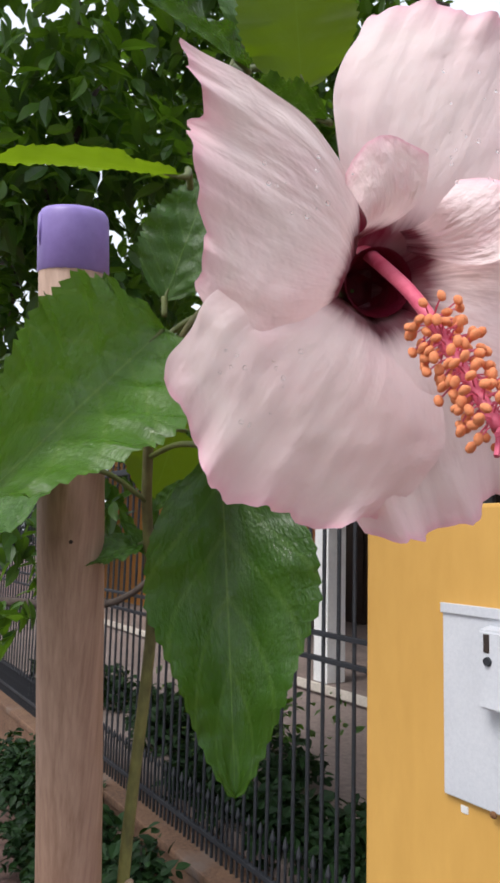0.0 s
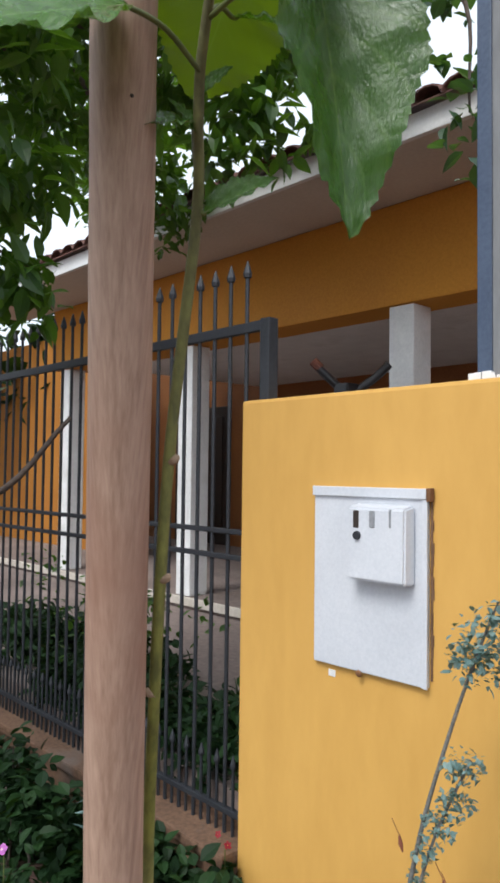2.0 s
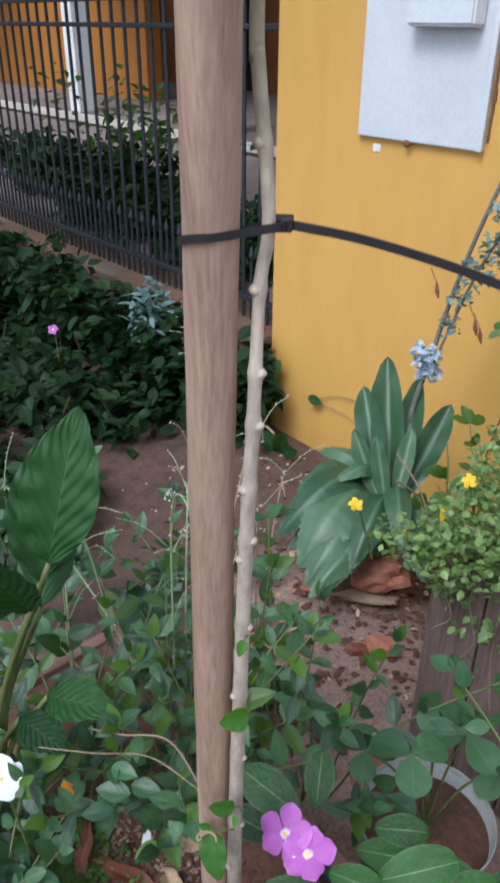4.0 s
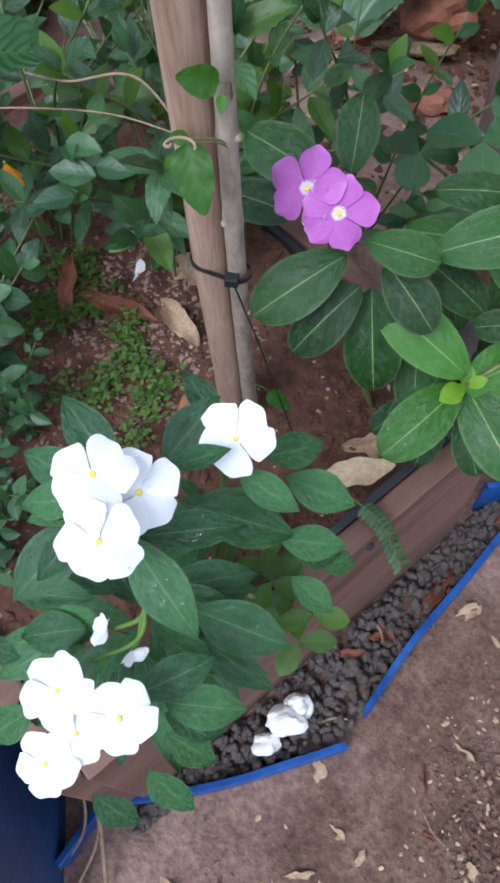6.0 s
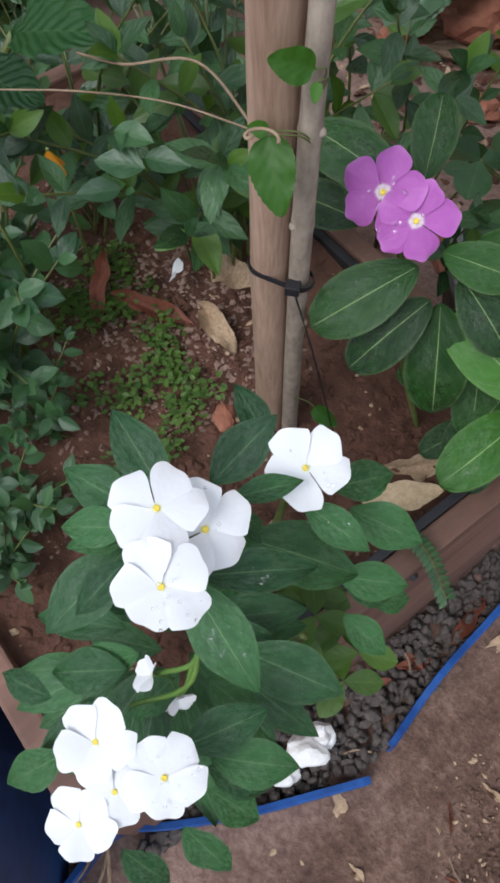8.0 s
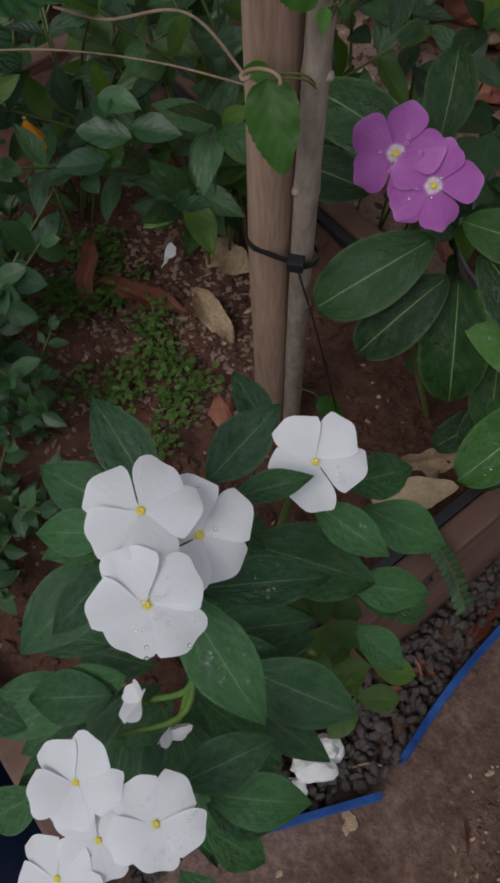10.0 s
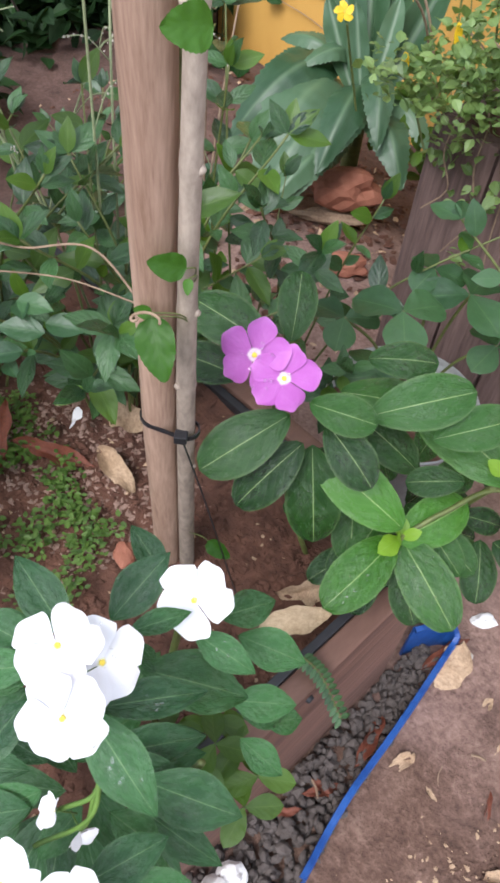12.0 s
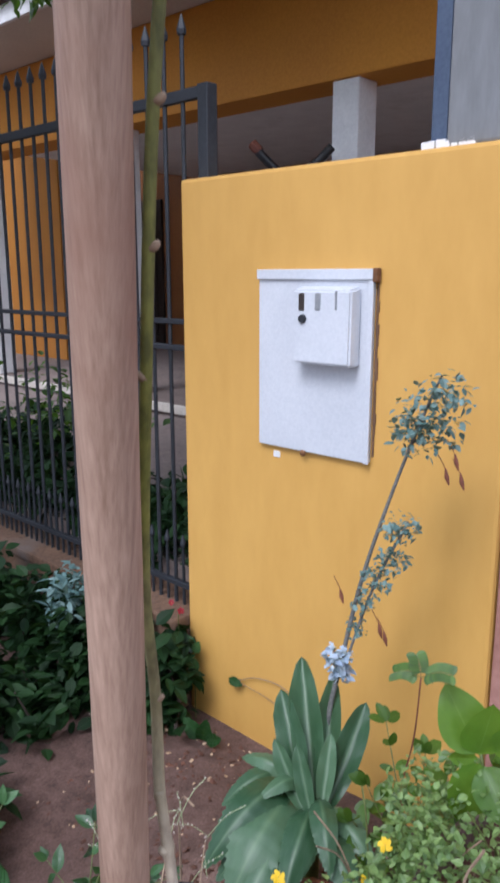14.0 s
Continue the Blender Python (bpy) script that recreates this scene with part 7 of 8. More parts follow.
    part("tendril", tube(smooth_line([(-1.40, 1.53, -0.215), (-1.30, 1.535, -0.225), (-1.20, 1.53, -0.24)], 8), 0.0013, 5), M_TWIG, w)
    part("stem", tube([(-1.60, 1.50, -0.42), (-1.60, 1.50, -0.16)], 0.002, 6), M_GREENSTEM, w)


build_seedlings()


def build_small_greens():
    rr = random.Random(56)
    g = thing("ground_greens", "low leafy greens among the rubble", "greens")
    for c in ((-0.86, 0.74, -0.22), (-0.75, 0.62, -0.22), (-0.9, 0.5, -0.25), (-0.55, 0.5, -0.2), (-0.45, 0.40, -0.2), (-0.85, 0.35, -0.25), (-0.75, 0.2, -0.22), (-0.8, 0.05, -0.22)):
        for k in range(7):
            a = rr.uniform(0, 6.28)
            ln_ = rr.uniform(0.07, 0.12)
            b = Vector(c) + Vector((0, 0, 0.02))
            put_leaf(g, DARKBROAD if k % 2 else LIME, b, b + Vector((math.cos(a) * ln_ * 0.7, math.sin(a) * ln_ * 0.7, ln_ * rr.uniform(0.4, 0.9))), (0.2, -0.2, 1), 1.0, "leaf", rr)
    branching(g, fan(rr, (-0.70, 0.42, -0.24), 7, 0.16, 0.18) + fan(rr, (-1.00, 0.62, -0.28), 8, 0.18, 0.20) + fan(rr, (-0.75, 0.15, -0.22), 9, 0.25, 0.40) + fan(rr, (-1.05, 0.30, -0.3), 8, 0.28, 0.45), SMALL, rr, 0.045, 0.050, 0.0018)


build_small_greens()


# ---- hedge, flowers by the kerb, tree ----
def build_hedges():
    rr = random.Random(61)
    h = thing("hedge", "dark leafy bushes along the low kerb wall", "bush")
    cl = []
    for k in range(46):
        x = -1.85 - 3.4 * rr.random() ** 1.2
        cl.append((x, rr.uniform(0.85, 1.36) - 0.1 * (x + 1.8), -0.42 + 0.16 * rr.random() + 0.05 * abs(x + 1.8), rr.uniform(0.10, 0.22)))
    for k in range(20):
        cl.append((-1.35 - 1.6 * rr.random(), rr.uniform(0.35, 0.9), -0.34 + 0.14 * rr.random(), rr.uniform(0.08, 0.16)))
    cl += [(-1.60, 1.40, -0.22, 0.09), (-1.66, 1.42, -0.12, 0.10), (-1.58, 1.36, -0.34, 0.08)]
    cl += [(-1.74, 1.40, -0.20, 0.12), (-1.86, 1.38, -0.16, 0.13), (-1.66, 1.36, -0.30, 0.09), (-2.02, 1.36, -0.14, 0.14), (-2.3, 1.34, -0.12, 0.15)]
    cl += [(-1.80, 1.34, -0.26, 0.11), (-1.72, 1.32, -0.33, 0.09), (-1.95, 1.32, -0.22, 0.13), (-1.62, 1.30, -0.38, 0.06), (-2.1, 1.3, -0.15, 0.13)]
    cl += [(-2.28 - 0.13 * k, 1.20 + rr.uniform(-.05, .04), rr.uniform(-0.10, 0.04), rr.uniform(0.09, 0.14)) for k in range(18)]
    for x, y, z, r in cl[::2]:
        part("branch", tube([(x, y, -0.46), (x + 0.03, y, z * 0.5 - 0.2), (x + rr.uniform(-.08, .08), y + rr.uniform(-.08, .08), z + r * 0.6)], [0.008, 0.006, 0.003], 6), M_BARK, h)
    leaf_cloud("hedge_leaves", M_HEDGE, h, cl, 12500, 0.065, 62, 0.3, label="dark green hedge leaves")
    b = thing("courtyard_bush", "dark shrubs behind the iron fence", "bush")
    cl = [(-2.0 - 4.5 * rr.random(), rr.uniform(1.9, 2.5), 0.0 + 0.16 * rr.random(), rr.uniform(0.12, 0.25)) for _ in range(26)]
    cl += [(-1.72 - 0.14 * k, 1.80 + 0.05 * (k % 3), 0.05 + 0.07 * (k % 2), 0.15) for k in range(14)]
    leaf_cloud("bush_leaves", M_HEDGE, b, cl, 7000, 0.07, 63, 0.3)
    cl = [(-2.6 - 2.5 * rr.random(), rr.uniform(1.9, 2.4), 0.35 + 0.25 * rr.random(), rr.uniform(0.10, 0.2)) for _ in range(10)]
    leaf_cloud("young_foliage", M_TREELEAF, b, cl, 260, 0.06, 64, 0.3)
    f = thing("blue_flower_plant", "small clump of dusty blue flowers by the kerb", "flower")
    leaf_cloud("floret_mass", M_TEALLEAF, f, [(-2.12, 1.33, -0.02, 0.10), (-2.10, 1.32, -0.12, 0.09)], 260, 0.05, 65, 0.2)
    part("stem", tube([(-2.12, 1.33, -0.45), (-2.12, 1.33, -0.05)], 0.006, 6), M_GREENSTEM, f)
    r = thing("red_flower", "tiny red flowers at the wall corner", "flower")
    rm = [mesh_of("petal", small_petal(k, 0.0), M_RED, True) for k in range(3)]
    flower(r, rm, (-1.64, 1.475, -0.005), (0.5, -0.8, 0.2), 0.013, 0, rr, "tiny red flower")
    flower(r, rm, (-1.69, 1.475, 0.012), (0.3, -0.8, 0.4), 0.012, 30, rr, "tiny red flower")
    part("stem", tube([(-1.66, 1.49, -0.42), (-1.665, 1.485, -0.03)], 0.002, 6), M_GREENSTEM, r)
    k = thing("magenta_flower", "single magenta flower in the dark hedge", "flower")
    flower(k, PINK_PETALS, (-2.12, 0.93, -0.02), (0.6, -0.6, 0.5), 0.019, 0, rr)
    part("stem", tube([(-2.12, 0.94, -0.40), (-2.125, 0.94, -0.04)], 0.002, 6), M_GREENSTEM, k)


build_hedges()


def build_tree():
    rr = random.Random(71)
    t = thing("street_tree", "leafy tree overhanging the fence, sky showing through", "tree")
    trunk = smooth_line([(-3.6, 0.2, -0.45), (-3.55, 0.25, 0.5), (-3.45, 0.45, 1.6), (-3.2, 0.7, 2.6), (-2.9, 1.0, 3.4)], 8)
    part("trunk", tube(trunk, [0.11 - 0.06 * k / len(trunk) for k in range(len(trunk))], 12), M_BARK, t, smooth=True)
    for line, r in (([(-3.5, 0.35, 1.0), (-2.9, 0.65, 1.05), (-2.25, 0.90, 1.10), (-2.06, 1.11, 1.38)], 0.022), ([(-3.2, 0.7, 2.6), (-2.8, 1.3, 3.1), (-2.5, 2.0, 3.4)], 0.03), ([(-3.3, 0.6, 2.2), (-2.7, 0.7, 2.7), (-2.3, 0.75, 3.0)], 0.025),
                    ([(-2.9, 1.0, 3.4), (-2.4, 1.5, 3.9), (-2.1, 2.4, 3.9)], 0.03), ([(-3.4, 0.5, 1.8), (-2.8, 0.75, 2.0), (-2.4, 1.0, 2.0)], 0.018), ([(-2.9, 1.0, 3.4), (-2.6, 0.5, 4.0), (-2.2, 0.1, 4.3)], 0.03), ([(-2.8, 1.3, 3.1), (-3.6, 2.2, 3.3), (-4.2, 2.8, 3.3)], 0.03)):
        pts = smooth_line(line, 6)
        part("limb", tube(pts, [r * (1.1 - 0.8 * k / len(pts)) for k in range(len(pts))], 8), M_BARK, t, smooth=True)
    cl = [(-2.375, 0.615, 3.0, 0.34), (-2.47, 0.98, 3.4, 0.36), (-2.43, 1.41, 3.56, 0.36), (-2.39, 0.437, 2.63, 0.34), (-2.58, 0.975, 2.86, 0.34), (-2.5, 1.9, 3.8, 0.40), (-2.63, 0.63, 2.5, 0.30), (-2.18, 0.943, 2.7, 0.20), (-2.34, 1.0, 2.25, 0.24),
          (-2.18, 2.4, 3.5, 0.25), (-2.3, 2.9, 3.75, 0.30), (-2.46, 1.05, 1.90, 0.22), (-2.8, 2.07, 3.2, 0.30), (-2.62, 0.95, 1.45, 0.16), (-2.9, 0.4, 2.2, 0.35), (-3.0, 0.3, 3.0, 0.45), (-2.8, 0.1, 3.6, 0.45), (-2.6, 0.6, 4.1, 0.5), (-2.5, 1.4, 4.3, 0.5), (-2.4, 2.2, 4.4, 0.5), (-3.3, 1.6, 3.6, 0.5), (-3.8, 2.4, 3.4, 0.5),
          (-2.9, 1.2, 2.45, 0.25), (-3.4, 0.9, 1.9, 0.35), (-4.2, 2.8, 3.2, 0.5), (-3.0, 1.5, 2.9, 0.3), (-1.9, -0.3, 4.2, 0.6), (-2.4, 0.0, 2.6, 0.3)]
    leaf_cloud("crown", M_TREELEAF, t, cl + [(-2.31, 0.56, 1.32, 0.10), (-2.34, 0.57, 1.06, 0.09), (-2.37, 0.58, 1.57, 0.10), (-2.5, 0.75, 1.2, 0.12), (-2.3, 1.7, 3.15, 0.24), (-2.3, 2.09, 3.37, 0.24), (-2.35, 2.5, 3.38, 0.22), (-2.3, 2.2, 3.05, 0.18), (-2.35, 2.8, 3.75, 0.2), (-2.3, 1.35, 3.0, 0.2), (-2.3, 1.97, 2.62, 0.16), (-2.3, 2.26, 2.73, 0.14), (-2.3, 2.1, 2.85, 0.16), (-2.3, 2.6, 2.95, 0.12)], 13800, 0.105, 72, 0.24, 0.7, "dense dark green leaves")
    part("limb", tube(smooth_line([(-2.5, 2.0, 3.4), (-1.9, 2.3, 3.55), (-1.35, 2.35, 3.1), (-1.2, 2.2, 2.5)], 6), [0.02 - 0.00085 * k for k in range(19)], 8), M_BARK, t, smooth=True)
    leaf_cloud("crown", M_LIMELEAF, t, [(-1.22, 2.2, 2.62, 0.14), (-1.2, 2.2, 2.45, 0.10), (-1.2, 2.12, 2.3, 0.08), (-1.4, 2.35, 3.1, 0.15)], 90, 0.085, 74, 0.3, 0.7, "light green leaves on a thin hanging branch")
    far = thing("background_trees", "mass of dark trees beyond the house", "trees", kind="stuff")
    cl = [(-14 + rr.uniform(-4, 4), 3 + rr.uniform(-7, 3), 1.2 + 3.4 * rr.random(), rr.uniform(0.7, 1.4)) for _ in range(40)]
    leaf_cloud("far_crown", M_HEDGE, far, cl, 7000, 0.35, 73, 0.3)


build_tree()


# ---- things in the courtyard ----
def build_bicycle():
    b = thing("exercise_bike", "black exercise bike standing on the veranda", "exercise bike")
    o = Vector((-2.95, 3.55, -0.02))
    for name, pts, r in (("frame_tube", [(0, 0, 0.05), (0.02, 0, 0.9), (0.05, 0, 1.72)], 0.035), ("frame_tube", [(0.5, 0, 0.05), (0.3, 0, 0.8), (0.45, 0, 1.2)], 0.03), ("frame_tube", [(-0.2, 0, 0.04), (0.3, 0, 0.30), (0.7, 0, 0.04)], 0.03),
                         ("handlebar", [(-0.14, -0.13, 1.95), (-0.07, -0.09, 1.86), (0.05, 0, 1.72)], 0.028), ("handlebar", [(0.22, 0.20, 1.93), (0.15, 0.14, 1.84), (0.05, 0, 1.72)], 0.028)):
        part(name, tube(smooth_line([o + Vector(p) for p in pts], 5), r, 8), M_BLACK, b, smooth=True)
    part("saddle", box(tuple(o + Vector((0.35, -0.09, 1.20))), tuple(o + Vector((0.60, 0.09, 1.26))), 0.02), M_BLACK, b)
    part("console", box(tuple(o + Vector((-0.02, -0.07, 1.70))), tuple(o + Vector((0.10, 0.07, 1.80))), 0.015), M_BLACK, b)
    part("grip", tube([o + Vector((-0.14, -0.13, 1.95)), o + Vector((-0.10, -0.105, 1.90))], 0.032, 8), M_REDLEAF, b)


build_bicycle()


# ---- litter ----
def build_litter():
    rr = random.Random(81)
    dry = leaf_kinds("blade", M_DRYLEAF, 4, widest=0.45, power=0.8, width=0.22, fold=0.55, droop=0.25, wave=0.07, waves=2, rows=14, crumple=0.13)
    red = leaf_kinds("blade", M_REDLEAF, 3, widest=0.5, power=0.7, width=0.12, fold=0.9, droop=0.2, wave=0.04, waves=2, rows=12, crumple=0.08)

    def lay(kind, name, label, b, t, nrm=(0.1, -0.1, 1), w=1.0):
        o = thing(name, label, "dry leaf", "fallen litter")
        put_leaf(o, kind, b, t, nrm, w, "blade", rr)
    husk = leaf_kinds("blade", M_HUSK, 1, widest=0.45, power=0.55, width=0.24, fold=0.45, droop=0.12, wave=0.05, waves=2, rows=16, crumple=0.07)
    lay(husk, "fallen_leaf", "broad pale tan dry leaf on the planter soil", (-0.036, 0.104, 0.056), (0.000, 0.156, 0.070), (0.3, -0.4, 0.9), 0.72)
    lay(dry, "fallen_leaf", "curled tan dry leaf on the planter soil", (-0.018, 0.182, 0.050), (-0.045, 0.140, 0.058), (0.5, -0.2, 0.7), 0.9)
    lay(dry, "seed_pod", "pale dry seed pod on the soil", (-0.270, 0.115, 0.070), (-0.205, 0.108, 0.062), (0.3, -0.3, 0.9), 0.8)
    lay(red, "fallen_leaf", "red-brown curled dry leaf on the soil", (-0.33, 0.06, 0.070), (-0.255, 0.095, 0.070), (0.3, -0.3, 0.9), 0.9)
    lay(red, "fallen_leaf", "red-brown curled dry leaf on the soil", (-0.37, 0.08, 0.075), (-0.31, 0.03, 0.070), (0.3, -0.3, 0.9), 0.9)
    lay(dry, "fallen_leaf", "broad grey-brown dead leaf on the soil", (-0.30, 0.15, 0.072), (-0.255, 0.165, 0.072), (0.3, -0.3, 0.9), 1.4)
    lay(dry, "fallen_leaf", "tan dry leaf caught on the blue edging", (0.082, 0.350, -0.160), (0.092, 0.290, -0.185), (0.3, -0.2, 0.9), 1.3)
    lay(dry, "fallen_leaf", "tan dry leaf on the bare ground", (0.115, 0.225, -0.193), (0.105, 0.185, -0.195), (0.1, -0.1, 1), 0.9)
    for b, t in (((0.060, 0.100, -0.185), (0.088, 0.140, -0.180)), ((0.080, 0.160, -0.185), (0.068, 0.225, -0.175)), ((0.072, 0.090, -0.18), (0.050, 0.060, -0.18)), ((0.055, 0.12, -0.18), (0.085, 0.118, -0.178)), ((0.058, 0.30, -0.185), (0.080, 0.36, -0.16))):
        lay(red, "dry_pod", "red-brown dry pod lying on gravel", b, t)
    for k in range(46):
        x, y = rr.uniform(0.10, 0.36), rr.uniform(-0.30, 0.42)
        a = rr.uniform(0, 6.28)
        ln_ = rr.uniform(0.012, 0.045)
        b = Vector((x, y, -0.196))
        if x < 0.135 and y > 0:
            continue
        lay(dry if k % 3 else red, "leaf_scrap", "small brown leaf scrap on the ground", b, b + Vector((math.cos(a), math.sin(a), 0.06)) * ln_, (0, 0, 1), rr.uniform(0.4, 1.0))
    for pts, r in (([(0.0, -0.20, -0.12), (0.03, -0.22, -0.15), (0.069, -0.25, -0.19)], 0.0022), ([(0.005, -0.195, -0.12), (0.035, -0.23, -0.16), (0.050, -0.27, -0.19)], 0.0018), ([(-0.13, -0.235, -0.10), (-0.09, -0.275, -0.12), (0.0, -0.285, -0.16), (0.06, -0.31, -0.19)], 0.0020), ([(-0.012, -0.20, -0.10), (0.02, -0.235, -0.16), (0.03, -0.29, -0.195)], 0.0016)):
        s = thing("dry_stalk", "tan dry stalk hanging beside the edging", "twig", "fallen litter")
        part("stalk", tube(smooth_line(pts, 8), r, 6), M_TWIG, s, smooth=True)
    for k in range(8):
        x, y, a = rr.uniform(0.04, 0.30), rr.uniform(-0.2, 0.35), rr.uniform(0, 6.28)
        ln_ = rr.uniform(0.015, 0.035)
        s = thing("dry_twig", "short dry twig on the ground", "twig", "fallen litter")
        b = Vector((x, y, -0.192 if x > 0.125 else -0.180))
        part("twig", tube(smooth_line([b, b + Vector((math.cos(a + .2), math.sin(a + .2), 0.05)) * ln_ * 0.5, b + Vector((math.cos(a), math.sin(a), 0.03)) * ln_], 4), rr.uniform(0.0006, 0.0013), 5), M_TWIG, s)
    # bits of brick and stone
    for c, s, mt, nm, lb in (((-0.167, 0.066, 0.052), (0.016, 0.011, 0.007), M_TERRA, "brick_fragment", "broken orange brick fragment in the soil"), ((-0.649, 0.945, -0.178), (0.085, 0.055, 0.045), M_TERRA, "clay_block", "half-buried orange terracotta clay block"), ((-0.74, 0.86, -0.22), (0.05, 0.03, 0.02), M_TERRA, "brick_fragment", "broken brick in the earth"),
                              ((-0.642, 0.910, -0.225), (0.085, 0.022, 0.014), M_TWIG, "wood_scrap", "weathered wood scrap on the earth"), ((-0.50, 0.80, -0.20), (0.045, 0.03, 0.02), M_TERRA, "brick_fragment", "broken brick in the earth"), ((-0.30, 0.56, -0.20), (0.06, 0.05, 0.02), M_TERRA, "brick_fragment", "broken brick in the earth"),
                              ((-0.53, 0.76, -0.205), (0.03, 0.02, 0.012), M_REDLEAF, "brick_fragment", "dark broken brick in the earth"), ((0.068, -0.024, -0.168), (0.024, 0.017, 0.016), M_WHITE, "white_pebble", "rough white lump on the gravel"), ((0.072, -0.054, -0.174), (0.017, 0.013, 0.012), M_WHITE, "white_pebble", "rough white lump on the gravel"), ((0.066, -0.004, -0.172), (0.017, 0.016, 0.013), M_WHITE, "white_pebble", "rough white lump on the gravel"),
                              ((0.088, 0.348, -0.182), (0.010, 0.008, 0.006), M_EDGE, "snail_shell", "pale empty snail shell beside the edging"), ((-0.02, 0.155, 0.050), (0.007, 0.005, 0.004), M_TERRA, "brick_fragment", "small clay crumb on the soil"), ((0.075, 0.41, -0.193), (0.018, 0.012, 0.006), M_WHITE, "crumpled_paper", "crumpled pale blue-white scrap")):
        bm = bmesh.new()
        bmesh.ops.create_icosphere(bm, subdivisions=3, radius=1)
        off = Vector((c[0] * 40, c[1] * 40, 3))
        for v in bm.verts:
            v.co *= 0.85 + 0.35 * noise.noise(v.co * 1.4 + off) + 0.10 * noise.noise(v.co * 5 + off)
        bmesh.ops.transform(bm, matrix=Matrix.Translation(c) @ pose(0, 0, 0, 0, 0, rr.uniform(0, 180)) @ Matrix.Diagonal((*s, 1)), verts=bm.verts)
        o = new(nm, mesh_of(nm, bm, mt, False))
        tagged(o, lb, "rubble", "fallen litter")
    o = thing("fallen_petal", "white fallen flower on a thin weed", "petal", "fallen litter")
    put_leaf(o, WHITE_PETALS, (-0.300, 0.108, 0.082), (-0.290, 0.104, 0.094), (0.4, -0.4, 0.8), 0.7, "petal", rr)
    put_leaf(o, WHITE_PETALS, (-0.300, 0.108, 0.082), (-0.302, 0.120, 0.092), (0.4, -0.4, 0.8), 0.7, "petal", rr)
    o = thing("orange_flower", "drooping orange-yellow bud among the leaves", "flower")
    om = [mesh_of("petal", small_petal(k, 0.0), M_ORANGEBIT, True) for k in range(2)]
    for d in ((0.004, 0, -0.024), (-0.004, 0.004, -0.023)):
        put_leaf(o, om, (-0.300, 0.032, 0.262), Vector((-0.300, 0.032, 0.262)) + Vector(d), (0.6, -0.5, 0.3), 0.6, "petal", rr)
    part("stem", tube(smooth_line([(-0.33, 0.05, 0.10), (-0.315, 0.04, 0.22), (-0.300, 0.032, 0.262)], 5), 0.0012, 6), M_GREENSTEM, o)
    o = thing("white_flower", "white flower at the edge of the weeds", "flower")
    flower(o, WHITE_PETALS, (-0.318, -0.020, 0.290), (0.6, -0.4, 0.5), 0.022, 10, rr)
    part("stem", tube(smooth_line([(-0.33, 0.0, 0.05), (-0.33, -0.01, 0.20), (-0.322, -0.018, 0.28)], 5), 0.0014, 6), M_GREENSTEM, o)


build_litter()


def build_ground_weeds():
    rr = random.Random(91)
    w = thing("soil_weeds", "tiny creeping weeds on the planter soil", "weeds")
    cl = [(rr.uniform(-0.40, -0.17), rr.uniform(-0.06, 0.09), 0.062, rr.uniform(0.008, 0.03)) for _ in range(30)]
    cl = [(x, y, z, r) for x, y, z, r in cl]
    me = leaf_cloud("weed_leaves", M_WEED, w, [(x, y, z, r) for x, y, z, r in cl], 1700, 0.0062, 92, 0.32, 0.1, spread_up=0.5)
    me.scale = (1, 1, 0.45)
    me.location = (0, 0, 0.036)
    y = thing("yellow_green_weed", "pale yellow-green weed leaves under the flowers", "weed")
    ym = leaf_kinds("leaflet", M_YOUNGWEED, 3, widest=0.55, power=0.75, width=0.30, fold=0.15, droop=0.12, rows=10)
    for c in ((0.002, -0.022, 0.150), (0.028, -0.003, 0.148), (0.026, -0.024, 0.140), (0.037, 0.011, 0.138), (0.059, 0.007, 0.132), (0.066, -0.011, 0.128), (0.014, 0.007, 0.140)):
        hub = Vector(c)
        part("stalk", tube([hub + Vector((-0.012, 0.004, -0.09)), hub], 0.0010, 6), M_GREENSTEM, y)
        for k in range(3):
            a = rr.uniform(0, 1) + 2.09 * k
            put_leaf(y, ym, hub, hub + Vector((math.cos(a), math.sin(a), -0.1)) * 0.026, (0.2, -0.1, 1), 1.0, "leaflet", rr)
    s = thing("fern_sprig", "thin feathery sprig over the plank", "weed")
    line = smooth_line([(0.0, 0.10, 0.09), (0.03, 0.105, 0.085), (0.062, 0.100, 0.062)], 8)
    part("stalk", tube(line, 0.0007, 5), M_GREENSTEM, s)
    for k, q in enumerate(line[4:]):
        for sg in (1, -1):
            put_leaf(s, LIME, q, q + Vector((0.003, 0.009 * sg, -0.002)), (0.2, -0.1, 1), 0.8, "leaflet", rr)


build_ground_weeds()


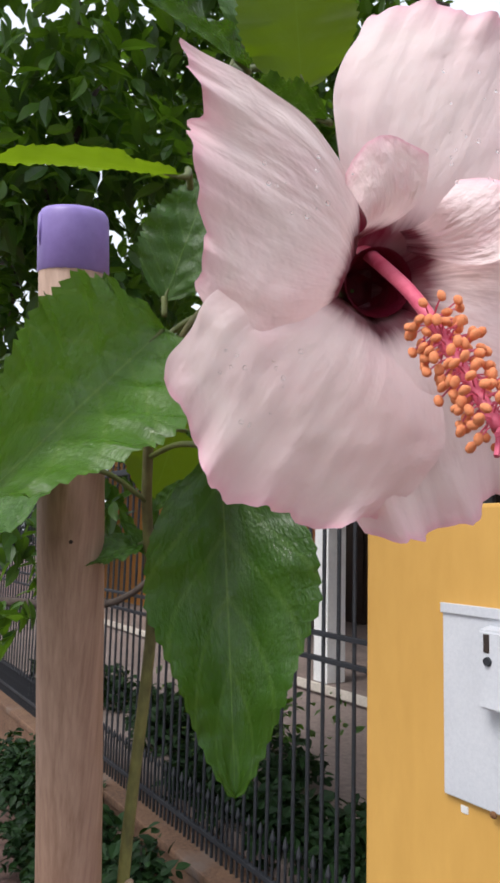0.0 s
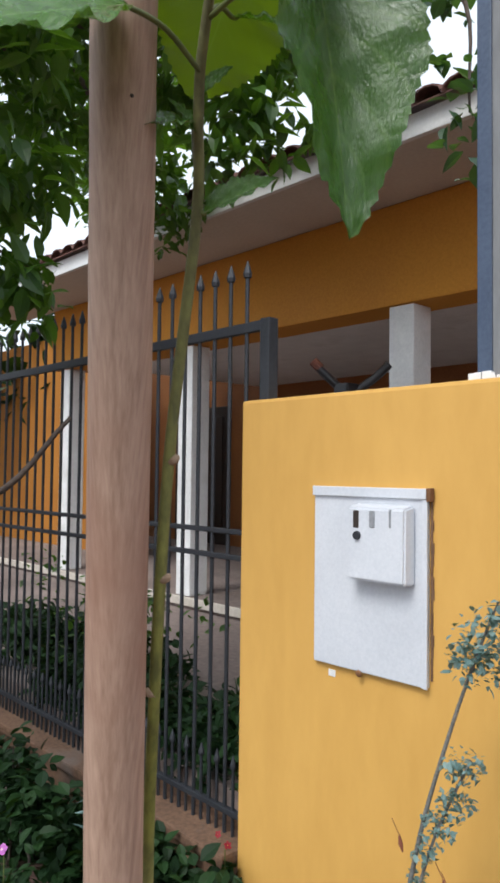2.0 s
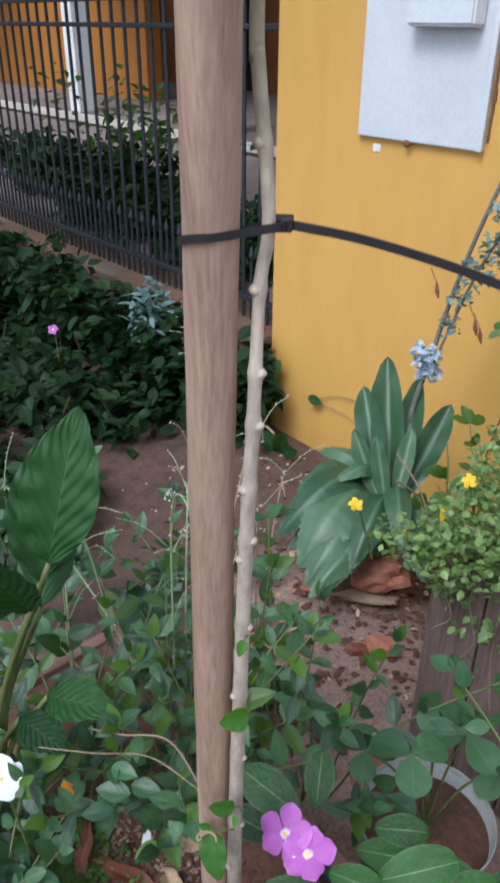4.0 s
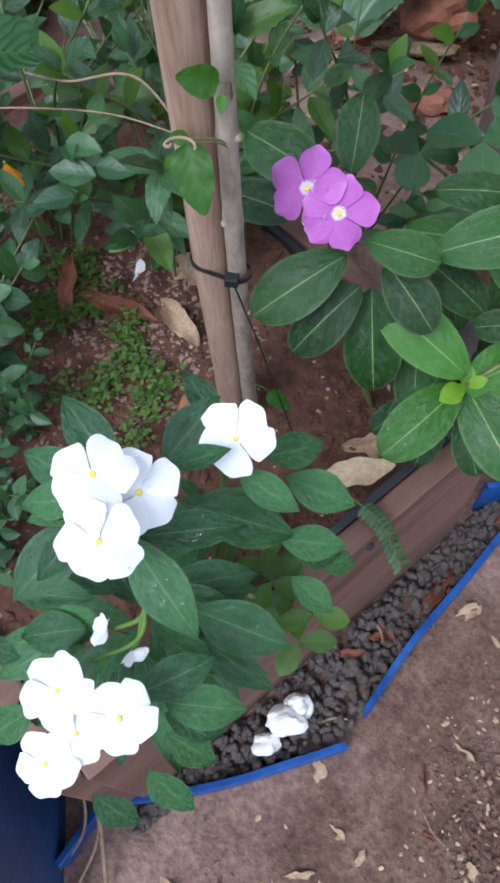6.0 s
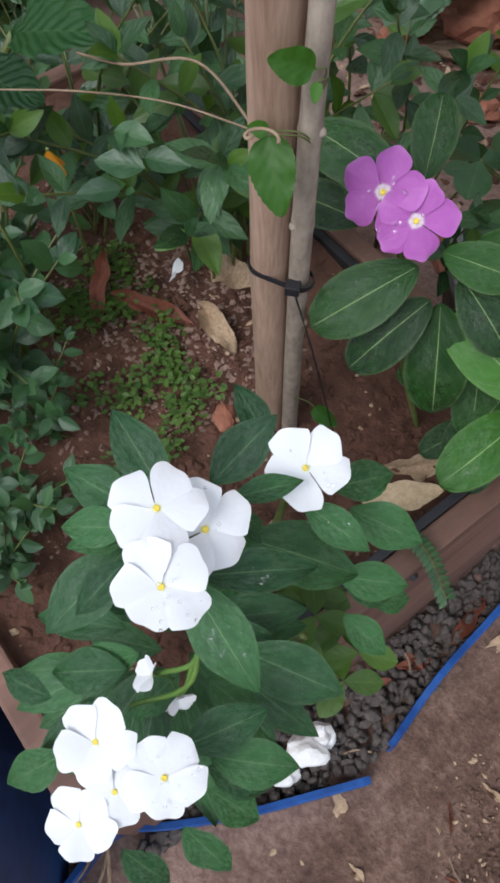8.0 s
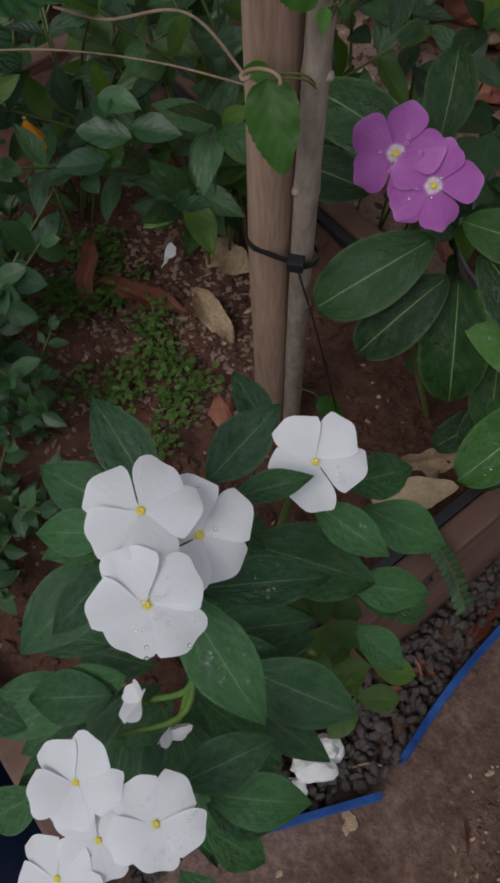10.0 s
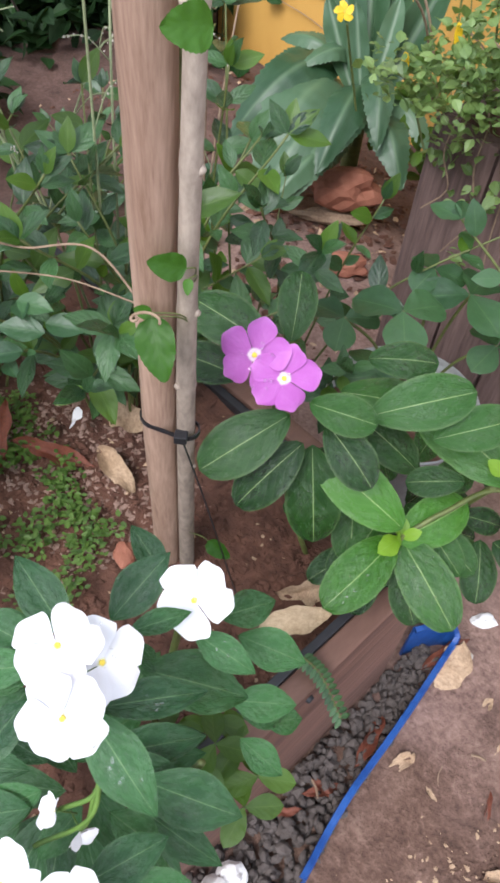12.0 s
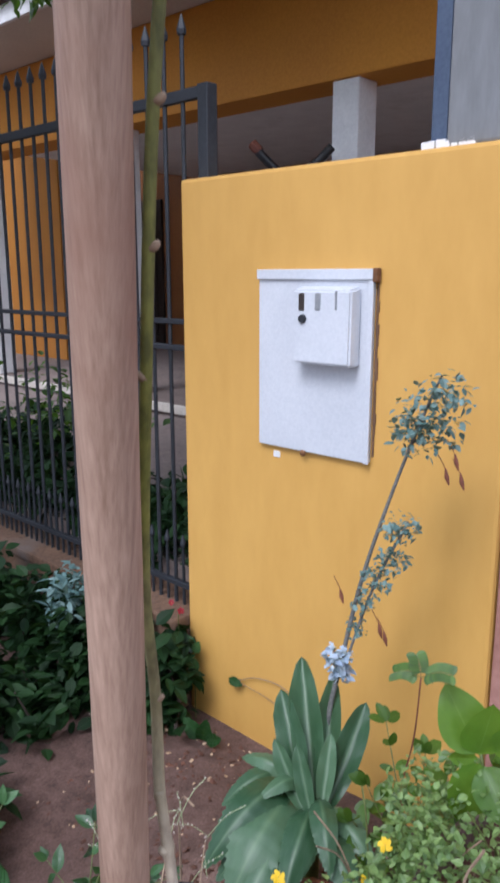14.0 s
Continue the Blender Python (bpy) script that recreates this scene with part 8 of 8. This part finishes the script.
def build_flakes():
    """Countless leaf crumbs and clods on soil and earth."""
    rr = random.Random(95)

    def strew(name, label, material, spots, n, size, level):
        t = thing(name, label, "litter", kind="stuff")
        verts, faces = [], []
        for _ in range(n):
            x0, y0, x1, y1 = rr.choice(spots)
            x, y = rr.uniform(x0, x1), rr.uniform(y0, y1)
            s = size * rr.uniform(0.35, 1.3) ** 1.5
            a = rr.uniform(0, 6.28)
            m = Matrix.Translation((x, y, level(x, y) + s * 0.15)) @ Euler((rr.uniform(-.5, .5), rr.uniform(-.5, .5), a)).to_matrix().to_4x4()
            o = len(verts)
            k = rr.randint(4, 6)
            ring = [(s * rr.uniform(0.5, 1.1) * math.cos(6.283 * i / k), s * rr.uniform(0.3, 0.7) * math.sin(6.283 * i / k), s * rr.uniform(-0.15, 0.15)) for i in range(k)]
            verts.extend(tuple(m @ Vector(q)) for q in ring)
            verts.append(tuple(m @ Vector((0, 0, s * rr.uniform(0.1, 0.4)))))
            verts.append(tuple(m @ Vector((0, 0, -s * 0.2))))
            for i in range(k):
                faces.append((o + i, o + (i + 1) % k, o + k))
                faces.append((o + (i + 1) % k, o + i, o + k + 1))
        me = bpy.data.meshes.new(name)
        me.from_pydata(verts, [], faces)
        me.materials.append(material)
        ob = new("crumb_layer", me)
        ob.parent = t
        tagged(ob, kind="stuff")
    soil = [(-0.45, -0.17, 0.0, 0.25), (-0.30, -0.02, 0.0, 0.20)]
    strew("leaf_crumbs", "brown leaf crumbs scattered over planter soil", M_DRYLEAF, soil, 150, 0.0038, soil_z)
    strew("litter_crumbs", "pinkish brown crumbs and leaf litter on drier soil", M_CRUMB, [(-0.50, -0.15, -0.15, 0.16), (-0.36, 0.02, -0.17, 0.17)], 2300, 0.0040, soil_z)
    strew("soil_clods", "dark red clods of planter soil", M_SOIL, soil, 2600, 0.0060, soil_z)
    path = [(0.11, -0.35, 0.45, 0.50), (0.13, 0.0, 0.30, 0.45)]
    strew("ground_crumbs", "small tan and brown crumbs on bare earth", M_DRYLEAF, path, 800, 0.0036, lambda x, y: -0.199)
    strew("ground_clods", "dark grit on bare earth", M_GROUND, path, 6500, 0.0042, lambda x, y: -0.200)
    yard = [(-0.95, 0.45, -0.35, 1.2), (-1.6, 0.8, -0.4, 1.5)]
    strew("earth_clods", "pinkish earth clods and rubble crumbs", M_SOIL, yard, 1800, 0.012, ground_z)
    strew("yard_crumbs", "dry leaf crumbs on the earth", M_DRYLEAF, yard, 350, 0.010, ground_z)


build_flakes()
